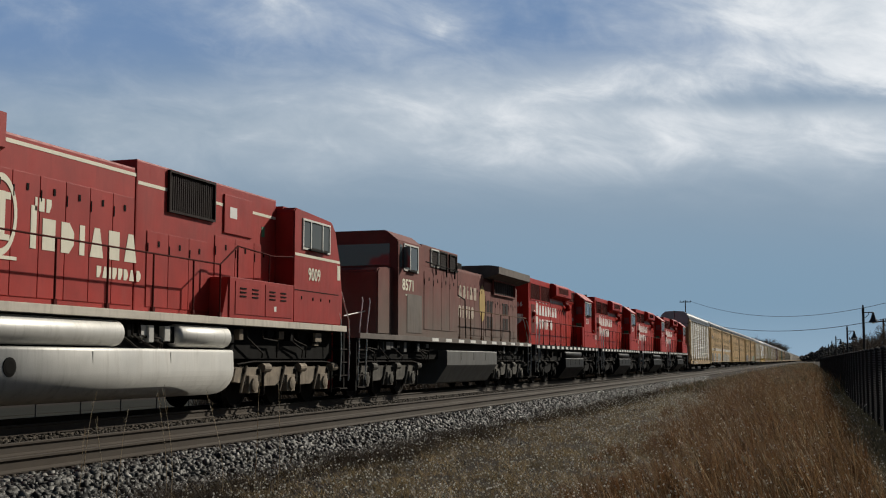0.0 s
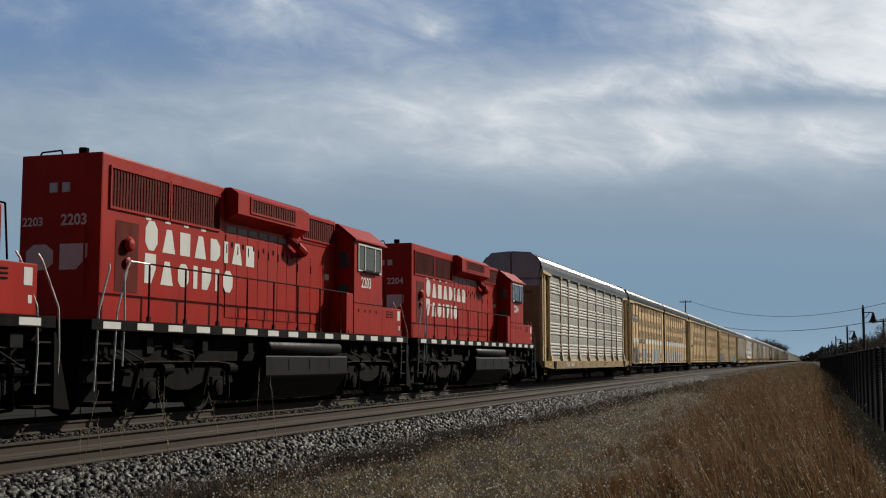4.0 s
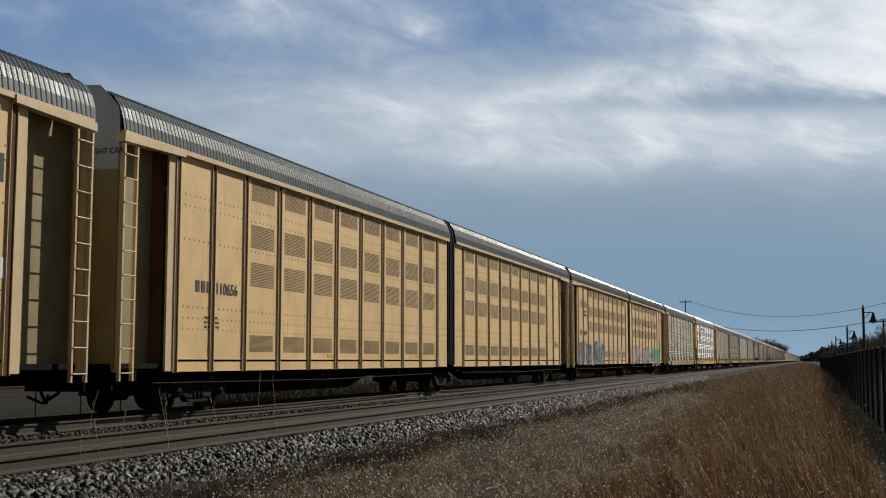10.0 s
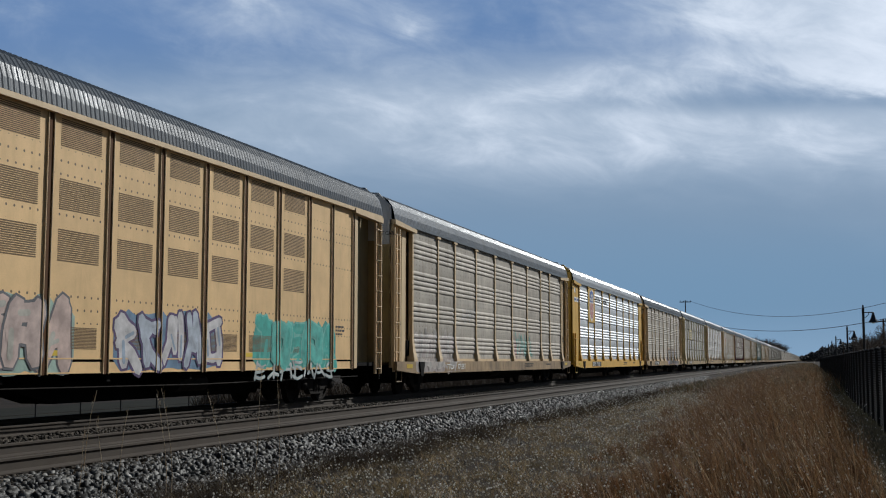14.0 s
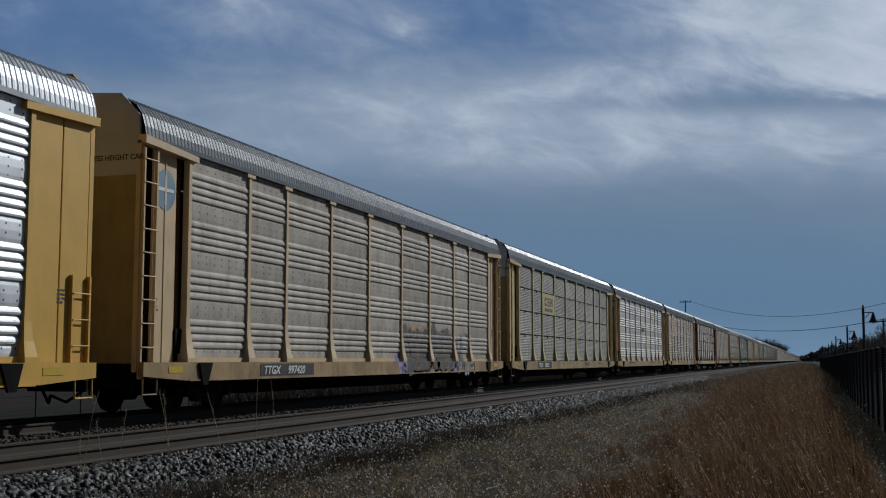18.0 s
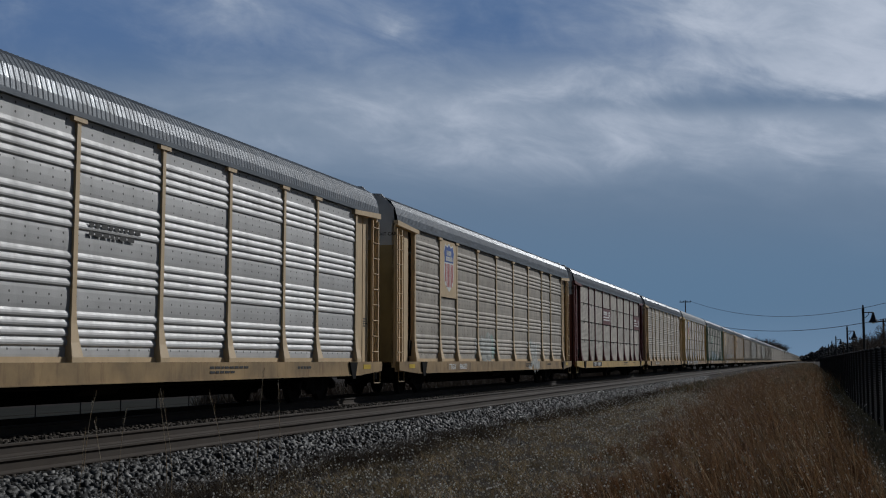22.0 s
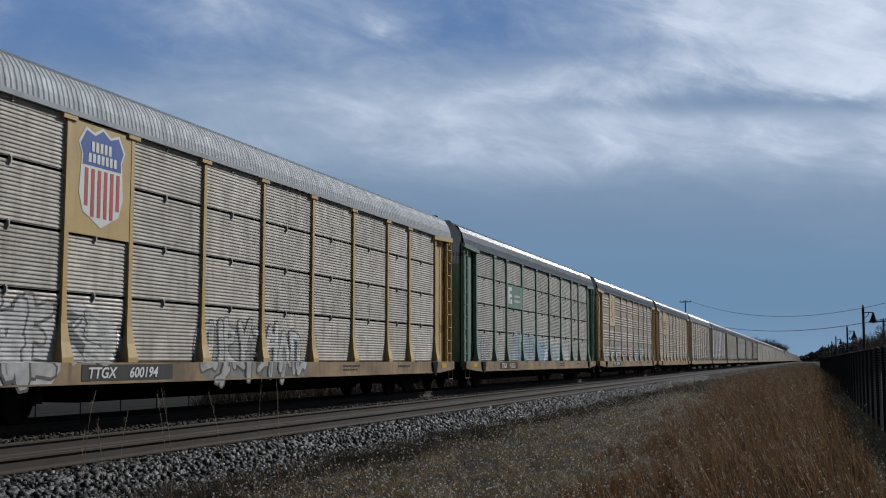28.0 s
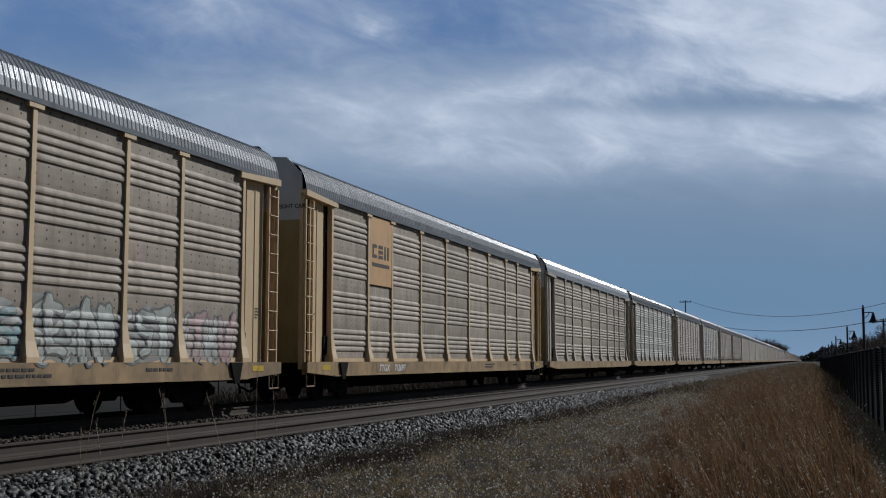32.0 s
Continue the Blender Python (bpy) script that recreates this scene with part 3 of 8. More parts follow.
def shield(car, yc, zc, w, h):
    """A striped shield emblem, drawn as plain shapes."""
    x = SIDE_X + 0.034
    half = [(0.0, 0.50), (0.17, 0.43), (0.36, 0.47), (0.50, 0.31), (0.43, 0.20), (0.47, -0.18), (0.38, -0.36), (0.18, -0.43), (0.0, -0.50)]
    ring = half + [(-a, b) for a, b in half[-2:0:-1]]

    def flat(points, dx, name, m):
        bm = bmesh.new()
        prism_x(bm, [(yc + a * w, zc + b * h) for a, b in points], x + dx - 0.003, x + dx)
        return part(name, bm, m, car)
    flat(ring, 0.002, "shield", M_WHITE)
    top = [(0.0, 0.47), (0.16, 0.40), (0.34, 0.44), (0.46, 0.30), (0.40, 0.20), (0.41, 0.10), (-0.41, 0.10), (-0.40, 0.20), (-0.46, 0.30), (-0.34, 0.44), (-0.16, 0.40)]
    flat(top, 0.006, "shield_top", M_BLUE)
    for k in range(6):
        a = -0.36 + k * 0.135
        low = -0.30 if k in (0, 5) else -0.40
        flat([(a, 0.07), (a + 0.07, 0.07), (a + 0.07, low), (a, low)], 0.006, "stripe", M_REDM)
    rows = [(-0.24 * w + k * 0.09 * w, 0.24 * h, 0.06 * w, 0.10 * h) for k in range(5)]
    rows += [(-0.30 * w + k * 0.09 * w, 0.13 * h, 0.06 * w, 0.09 * h) for k in range(7)]
    bars(M_WHITE, car, x + 0.008, yc, zc, rows, "shield_mark")


SMALL_MARKS = random.Random(4)


def lay_on_ribs(ob, style):
    """Paint sits on the relief: cut the flat letters along the ribs and set them on the surface."""
    zs, relief = side_relief(style)
    bm = bmesh.new()
    bm.from_mesh(ob.data)
    bmesh.ops.delete(bm, geom=[f for f in bm.faces if f.normal.x < 0.5], context="FACES")
    off = ob.location.z
    lo, hi = min(v.co.z for v in bm.verts) + off, max(v.co.z for v in bm.verts) + off
    for z in zs:
        if lo < z < hi:
            bmesh.ops.bisect_plane(bm, geom=bm.verts[:] + bm.edges[:] + bm.faces[:], plane_co=(0, 0, z - off), plane_no=(0, 0, 1))
    for v in bm.verts:
        v.co.x = relief(v.co.z + off) + 0.002
    bm.to_mesh(ob.data)
    bm.free()
    ob.location.x = SIDE_X
    return ob


def small_writing(car, x, y, z, w, n, material, h=0.05):
    """Lines of small stencilling that cannot be read."""
    rows = []
    for k in range(n):
        ln = w * SMALL_MARKS.uniform(0.55, 1.0)
        a = 0.0
        while a < ln:
            b = SMALL_MARKS.uniform(0.08, 0.22)
            rows.append((a, -k * h * 2.0, b, h))
            a += b + 0.05
    bars(material, car, x, y, z, rows, "stencil")


def number_plate_marks(car, y, digits, ground_m=M_BLACKM, text_m=M_WHITE, mark="TTGX"):
    """A dark patch on the side sill with the code and the running number."""
    x = SIDE_X + SILL_OUT + 0.004
    bars(ground_m, car, x, y, 0.745, [(0, 0, 3.0, 0.29)], "number_patch")
    lettering(mark, 0.27, text_m, car, x + 0.012, y + 0.15, 0.795, 1.2, "owner_mark", 0.2)
    lettering(digits, 0.27, text_m, car, x + 0.012, y + 1.45, 0.795, 1.2, "number", 0.2)


def autorack(label, panel, style="banded", frame_m=None, sill=None, roof=None, end_low=None, end_up=None, detail=2,
             rows_of_clips=False, skip=(), closed_ends=False, by_bay=None, eave=None):
    """A standard enclosed wagon for motor cars: corrugated sides between tapered posts on a long flat underframe.
    skip: bays whose upper half is left to a painted plate. by_bay: other sheets for some bays (the lowest row alone on ribbed sides)."""
    by_bay = by_bay or {}
    frame_m, sill, roof = frame_m or M_TAN, sill or M_SILL, roof or M_ROOF
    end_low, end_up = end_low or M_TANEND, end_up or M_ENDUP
    car = thing("autorack", label, "railway wagon", "autorack wagons of the train")
    if detail:
        running_gear(car, (-10.1, 10.1), -HALF, HALF)
    else:
        for y in (-10.1, 10.1):
            part("truck", boxed(-1.05, 1.05, y - 1.3, y + 1.3, 0.0, 0.7), M_BLACK, car)
    for side in (1, -1) if detail else (1,):
        bm = bmesh.new()
        x = side * (SIDE_X + SILL_OUT - 0.06)
        prof = [(-HALF, 1.07), (-HALF, 0.80), (-HALF + 1.6, 0.70), (HALF - 1.6, 0.70), (HALF, 0.80), (HALF, 1.07)]
        prism_x(bm, prof, x - 0.06, x + 0.06)
        box(bm, *sorted((x - side * 0.05, x + side * 0.085)), -HALF + 1.7, HALF - 1.7, 0.685, 0.715)
        part("side_sill", bm, sill, car)
    if detail == 0:
        part("side", boxed(-SIDE_X, SIDE_X, -HALF + 0.1, HALF - 0.1, 0.9, 5.42), panel, car)
        n = 0
        for way in (-1, 1):
            part("end_frame", boxed(SIDE_X, SIDE_X + 0.03, *sorted((way * HALF, way * (HALF - 1.7))), 0.7, 5.4), frame_m, car)
        bm = bmesh.new()
        y = -HALF + END_BAY
        for w in [0.0] + BAYS:
            y += w
            box(bm, SIDE_X + 0.001, SIDE_X + 0.018, y - 0.06, y + 0.06, 1.08, 5.40)
        tagged(part("posts", bm, frame_m, car), kind="stuff")
        roof_part(2 * HALF - 0.1, roof, car, 5)
        return car
    y = -HALF + END_BAY
    ys = [y]
    for i, w in enumerate(BAYS):
        if style == "ribbed":
            levels = [(1.09, 2.25), (2.30, 3.31), (3.36, 4.36), (4.41, 5.40)]
            for k, (z0, z1) in enumerate(levels):
                if i in skip and k >= 2:
                    continue
                rack_panel(style, w, z0, z1, by_bay.get(i, panel) if k == 0 else panel, car, y)
                if rows_of_clips:
                    c = new("clip", clip_mesh())
                    c.parent, c.location = car, (SIDE_X - 0.02, y + w * 0.45, z1 + 0.0)
        elif i in skip:
            rack_panel(style, w, 1.08, 3.32, by_bay.get(i, panel), car, y)
        else:
            rack_panel(style, w, 1.08, 5.40, by_bay.get(i, panel), car, y)
        y += w
        ys.append(y)
    for y in ys:
        p = new("post", post_mesh(frame_m))
        p.parent = car
        p.location = (0, y, 0)
    if style == "banded":
        part("kick_strip", boxed(SIDE_X - 0.018, SIDE_X + 0.034, -HALF + END_BAY, HALF - END_BAY, 1.072, 1.17), frame_m, car)
    # added black sheet: stands in for the dark interior behind gaps in the side
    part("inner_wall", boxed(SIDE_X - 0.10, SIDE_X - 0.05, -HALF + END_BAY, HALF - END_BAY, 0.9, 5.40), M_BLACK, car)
    part("far_side", boxed(-SIDE_X, -SIDE_X + 0.06, -HALF + 0.1, HALF - 0.1, 0.9, 5.42), panel, car)
    roof_part(2 * HALF - 0.1, roof, car)
    bm = bmesh.new()
    box(bm, SIDE_X - 0.05, SIDE_X + 0.075, -HALF + 0.3, HALF - 0.3, 5.405, 5.50)
    part("eave_rail", bm, eave or roof, car)
    for way in (-1, 1):
        yy = way * (HALF - END_BAY)
        if closed_ends:
            bm = bmesh.new()
            for a, b in ((0.10, 0.86), (0.90, 1.66)):
                box(bm, SIDE_X - 0.08, SIDE_X - 0.02, *sorted((yy + way * a, yy + way * b)), 1.06, 5.40, 0.01)
            part("end_panel", bm, frame_m, car)
        else:
            # dark brown wall: the shade of the slot and ladder recess is partly its colour
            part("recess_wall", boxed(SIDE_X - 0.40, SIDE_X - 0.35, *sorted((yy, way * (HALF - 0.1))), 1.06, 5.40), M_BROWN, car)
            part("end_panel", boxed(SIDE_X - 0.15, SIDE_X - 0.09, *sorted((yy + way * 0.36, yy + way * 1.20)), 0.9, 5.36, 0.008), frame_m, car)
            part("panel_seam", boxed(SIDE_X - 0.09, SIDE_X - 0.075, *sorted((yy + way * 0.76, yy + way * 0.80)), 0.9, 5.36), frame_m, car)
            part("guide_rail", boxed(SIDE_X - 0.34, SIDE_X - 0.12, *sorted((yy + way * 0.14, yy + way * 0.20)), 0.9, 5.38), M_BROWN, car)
            part("hand_wheel_box", boxed(SIDE_X - 0.30, SIDE_X - 0.05, *sorted((yy + way * 0.08, yy + way * 0.34)), 1.25, 1.75, 0.02), M_BLACK, car)
        bm = boxed(SIDE_X - 0.12, SIDE_X - 0.02, *sorted((way * HALF, way * (HALF - 0.12))), 0.88, 5.40)
        part("corner_post", bm, frame_m, car)
        bm = bmesh.new()
        prism_x(bm, [(yy - way * 0.25, 5.26), (way * HALF, 5.34), (way * HALF, 5.50), (yy - way * 0.25, 5.38)], SIDE_X - 0.1, SIDE_X + 0.09)
        part("header", bm, frame_m, car)
        if closed_ends:
            ladder(car, SIDE_X + 0.03, *sorted((way * (HALF - 0.1), way * (HALF - 0.6))), 0.75, 2.6, frame_m)
        else:
            ladder(car, SIDE_X + 0.03, *sorted((way * (HALF - 0.06), way * (HALF - 0.52))), 0.75, 5.25, frame_m)
        end_doors(car, way * (HALF - 0.06), way, end_low, end_up)
        part("end_sill", boxed(0.2, 1.45, *sorted((way * HALF, way * (HALF + 0.05))), 0.55, 0.88), M_BLACK, car)
        if detail > 1:
            bm = bmesh.new()
            y2 = way * (HALF - 0.3)
            pipe(bm, [(SIDE_X + 0.1, y2 - 0.25, 0.85), (SIDE_X + 0.1, y2 - 0.25, 0.45), (SIDE_X + 0.1, y2 + 0.25, 0.45), (SIDE_X + 0.1, y2 + 0.25, 0.85)], 0.018)
            part("sill_step", bm, sill, car)
            bm = bmesh.new()
            prism_x(bm, [(way * 10.9, 1.06), (way * 11.45, 1.06), (way * 11.3, 0.60), (way * 11.1, 0.60)], SIDE_X + SILL_OUT, SIDE_X + SILL_OUT + 0.05)
            part("jack_pad", bm, M_BLACK, car)
            bars(paint("yellow_reflector", (0.6, 0.42, 0.03), 0.35, grime=0.15), car, SIDE_X + SILL_OUT + 0.004, way * 12.3 - 0.3, 0.86,
                 [(0, 0, 0.55, 0.13)], "reflector")
            small_writing(car, SIDE_X - 0.088 if not closed_ends else SIDE_X - 0.02, yy + (0.84 if way > 0 else -1.16), 2.3, 0.22, 4, M_BLACKM, 0.035)
    if detail > 1:
        end_lettering("EXCESS HEIGHT CAR", 0.15, M_BLACKM, car, 0.12, -HALF - 0.003, 5.02)
        small_writing(car, SIDE_X + SILL_OUT + 0.004, 3.2, 0.93, 1.6, 2, M_BLACKM, 0.05)
        small_writing(car, SIDE_X + SILL_OUT + 0.004, 7.6, 0.90, 1.0, 1, M_BLACKM, 0.06)
    return car


# ---- sprayed lettering shapes, which follow the relief of the sheets ----
GLYPHS = [[(0.12, 0, 0.12, 1, 1), (0.85, 0, 0.85, 1, 1), (0.12, 0.95, 0.85, 0.9, 0.8), (0.12, 0.45, 0.85, 0.5, 0.7)],
          [(0.1, 0, 0.5, 1, 1), (0.5, 1, 0.95, 0, 1), (0.25, 0.35, 0.75, 0.35, 0.6)],
          [(0.2, 0, 0.15, 1, 1.1), (0.15, 0.95, 0.8, 0.75, 0.8), (0.8, 0.75, 0.2, 0.5, 0.8), (0.2, 0.5, 0.9, 0.0, 1)],
          [(0.85, 0.95, 0.2, 0.85, 0.8), (0.2, 0.85, 0.2, 0.55, 0.9), (0.2, 0.55, 0.85, 0.42, 0.8), (0.85, 0.42, 0.8, 0.08, 0.9), (0.8, 0.08, 0.1, 0.05, 0.8)],
          [(0.5, 0, 0.5, 1, 1.2), (0.05, 0.95, 0.95, 1.0, 0.9)],
          [(0.1, 1, 0.3, 0, 0.9), (0.3, 0, 0.5, 0.7, 0.8), (0.5, 0.7, 0.7, 0, 0.8), (0.7, 0, 0.95, 1, 0.9)],
          [(0.15, 0.1, 0.15, 0.9, 1.1), (0.15, 0.9, 0.85, 0.9, 0.9), (0.85, 0.9, 0.85, 0.1, 1.1), (0.85, 0.1, 0.15, 0.1, 0.9)],
          [(0.2, 0, 0.15, 1, 1.1), (0.15, 0.95, 0.9, 0.95, 0.8), (0.15, 0.5, 0.75, 0.55, 0.7), (0.2, 0.05, 0.9, 0.08, 0.8)]]


def side_relief(style):
    """Heights at which the surface bends, and how far it stands out from the side's plane at a height."""
    if style == "flat":
        return [], lambda z: -0.0475
    pts = [(SILL_OUT + 0.002, 0.4), (SILL_OUT + 0.002, 1.068), (0.037, 1.073), (0.037, 1.17), (-0.018, 1.172)] if style == "banded" else \
        [(SILL_OUT + 0.002, 0.4), (SILL_OUT + 0.002, 1.068), (-0.018, 1.09)]
    rows = [(1.08, 5.40)] if style == "banded" else [(1.09, 2.25), (2.30, 3.31)]
    for z0, z1 in rows:
        pts += [(x - 0.018, z) for x, z in panel_profile(style, z0, z1) if z > pts[-1][1] + 0.001]
    xs, zs = [p[0] for p in pts], [p[1] for p in pts]
    return zs, lambda z: float(np.interp(z, zs, xs))


def sprayed(name, car, style, layers, mats, label="", joined=False, lift=0.0012):
    """Flat strokes in layers [(material index, quads)], cut along the ribs and laid on the relief."""
    zs, relief = side_relief(style)
    bm = bmesh.new()
    if joined:
        made = {}
        for q in layers[0][1]:
            bm.faces.new([made.setdefault(p, bm.verts.new((0, *p))) if p not in made else made[p] for p in q])
    else:
        # every stroke lies on the one before it
        k = 0
        for mi, quads in layers:
            for q in quads:
                f = bm.faces.new([bm.verts.new((lift + 0.00045 * k, y, z)) for y, z in q])
                f.material_index = mi
                k += 1
    bm.normal_update()
    for f in bm.faces:
        if f.normal.x < 0:
            f.normal_flip()
    lo, hi = min(v.co.z for v in bm.verts), max(v.co.z for v in bm.verts)
    for z in zs:
        if lo < z < hi:
            bmesh.ops.bisect_plane(bm, geom=bm.verts[:] + bm.edges[:] + bm.faces[:], plane_co=(0, 0, z), plane_no=(0, 0, 1))
    for v in bm.verts:
        v.co.x += SIDE_X + relief(v.co.z)
    ob = part(name, bm, mats[0], car, label)
    for m in mats[1:]:
        ob.data.materials.append(m)
    return ob


def spray(car, style, y0, y1, z0, z1, n, fills, edge, seed, thick=0.20, rim=0.045, back=None, label="spray-painted shape", bend=0.16, over=0.0):
    """A row of n interlocking letter-like shapes with rims, and a cloud of another colour behind them where back is given."""
    rnd = random.Random(seed)
    if style != "flat":
        z0 = 0.73 if z0 < 0.75 else max(z0, 1.10)

    def tone(c):
        if style != "flat":
            # thin paint on steel: some of the metal shows through
            c = tuple(0.68 * v + 0.32 * w for v, w in zip(c, (0.30, 0.27, 0.23)))
        return paint("spray_%d_%d_%d" % tuple(round(v * 100) for v in c), c, 0.55, var=0.32, scale=3.4, grime=0.55, dirt=tuple(v * 0.5 + 0.10 for v in c), bump=0.0, spec=0.3)

    def stroke(a, b, c, d, t):
        """A thick line with round ends, bent a little at its middle, as two overlapping outlines."""
        ln = math.hypot(c - a, d - b) or 1
        bow = rnd.uniform(-bend, bend) * ln
        my, mz = (a + c) / 2 - (d - b) / ln * bow, (b + d) / 2 + (c - a) / ln * bow
        out = []
        for p, q, r, v in ((a, b, my, mz), (my, mz, c, d)):
            turn = math.atan2(v - q, r - p)
            ring = []
            for yy, zz, base in ((p, q, turn + math.pi / 2), (r, v, turn - math.pi / 2)):
                for k in range(4):
                    f = base + math.pi * k / 3
                    ring.append((yy + t / 2 * math.cos(f), zz + t / 2 * math.sin(f)))
            out.append(ring)
        return out
    if back:
        top, low = [], []
        m = max(5, int((y1 - y0) / 0.22))
        for k in range(m + 1):
            y = y0 - 0.1 + (y1 - y0 + 0.2) * k / m
            end = 0.35 if k in (0, m) else 0.0
            top.append((y, z1 + rnd.uniform(-0.18, 0.10) - end))
            low.append((y, z0 + rnd.uniform(-0.06, 0.04) + end * 0.6))
        quads = [[low[k], low[k + 1], top[k + 1], top[k]] for k in range(m)]
        sprayed("graffiti_ground", car, style, [(0, quads)], [tone(back)], "sprayed ground under the shapes", True)
    w = (y1 - y0) / n
    h = z1 - z0
    for i in range(n):
        t = thick * rnd.uniform(0.85, 1.15) * min(1.0, h / 1.0)
        rise = rnd.uniform(-0.05, 0.07) * h
        flip = rnd.random() < 0.5
        lean = rnd.uniform(-0.1, 0.14) * h
        segs = []
        for a, b, c, d, f in rnd.choice(GLYPHS):
            pts = []
            for u, v in ((a, b), (c, d)):
                u, v = u + rnd.uniform(-0.15, 0.15), v + rnd.uniform(-0.13, 0.13)
                u, v = (1 - u, 1 - v) if flip else (u, v)
                pts += [y0 + (i + 0.02 + 0.96 * u) * w + lean * (v - 0.5), z0 + t / 2 + v * (h - t) + rise]
            segs.append((*pts, t * f))
        state = rnd.getstate()
        rims = [stroke(*g[:4], g[4] + 2 * rim) for g in segs]
        rnd.setstate(state)
        cores = [stroke(*g[:4], g[4]) for g in segs]
        rnd.setstate(state)
        shines = [stroke(*g[:4], g[4] * 0.34) for g in segs]
        layers = [(0, sum(rims, []))] + [(1, c) for c in cores] + [(2, c[:1]) for c in shines[::2]]
        sprayed("graffiti", car, style, layers, [tone(edge), tone(fills[i % len(fills)]), tone(tuple(min(0.8, 0.55 * c + 0.45 * e) for c, e in zip(fills[(i + 1) % len(fills)], back or edge)))], label, lift=over + 0.0012 + 0.0105 * (i % 2))


# ---- paired articulated wagons ----
MAX_LEN = AUTOMAX_HALF = 21.48


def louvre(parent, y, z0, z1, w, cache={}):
    """A patch of narrow horizontal strips, their brown painted as the shade inside louvre slots."""
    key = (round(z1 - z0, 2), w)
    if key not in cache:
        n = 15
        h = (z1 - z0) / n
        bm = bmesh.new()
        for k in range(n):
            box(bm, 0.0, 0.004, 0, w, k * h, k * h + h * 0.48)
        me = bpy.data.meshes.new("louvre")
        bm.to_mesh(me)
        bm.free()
        me.materials.append(M_SLOT_SHADE)
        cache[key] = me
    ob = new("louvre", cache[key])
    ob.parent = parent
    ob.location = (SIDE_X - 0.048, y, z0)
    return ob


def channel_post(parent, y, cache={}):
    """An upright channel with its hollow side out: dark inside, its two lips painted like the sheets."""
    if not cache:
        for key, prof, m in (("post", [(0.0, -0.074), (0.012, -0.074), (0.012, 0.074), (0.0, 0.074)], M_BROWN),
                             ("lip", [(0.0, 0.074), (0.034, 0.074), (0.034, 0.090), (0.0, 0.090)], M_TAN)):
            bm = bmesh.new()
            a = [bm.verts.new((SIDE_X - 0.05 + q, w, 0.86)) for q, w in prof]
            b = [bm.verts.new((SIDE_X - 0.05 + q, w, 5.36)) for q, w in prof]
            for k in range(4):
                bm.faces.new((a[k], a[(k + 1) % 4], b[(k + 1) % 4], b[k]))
            bm.faces.new(a[::-1])
            bm.faces.new(b)
            bmesh.ops.recalc_face_normals(bm, faces=bm.faces[:])
            me = bpy.data.meshes.new(key)
            bm.to_mesh(me)
            bm.free()
            me.materials.append(m)
            cache[key] = me
    ob = new("post", cache["post"])
    ob.parent = parent
    ob.location.y = y
    for d in (0.0, -0.164):
        lip = new("lip", cache["lip"])
        lip.parent = ob
        lip.location.y = d


def flat_panel(parent, y, w, z0, z1, material, cache={}):
    key = (round(w, 3), z0, z1, material.name)
    if key not in cache:
        bm = boxed(SIDE_X - 0.10, SIDE_X - 0.05, 0.0, w, z0, z1)
        box(bm, SIDE_X - 0.05, SIDE_X - 0.040, 0.0, w, z0 - 0.012, z0 + 0.012)
        me = bpy.data.meshes.new("panel")
        bm.to_mesh(me)
        bm.free()
        me.materials.append(material)
        cache[key] = me
    ob = new("panel", cache[key])
    ob.parent = parent
    ob.location.y = y


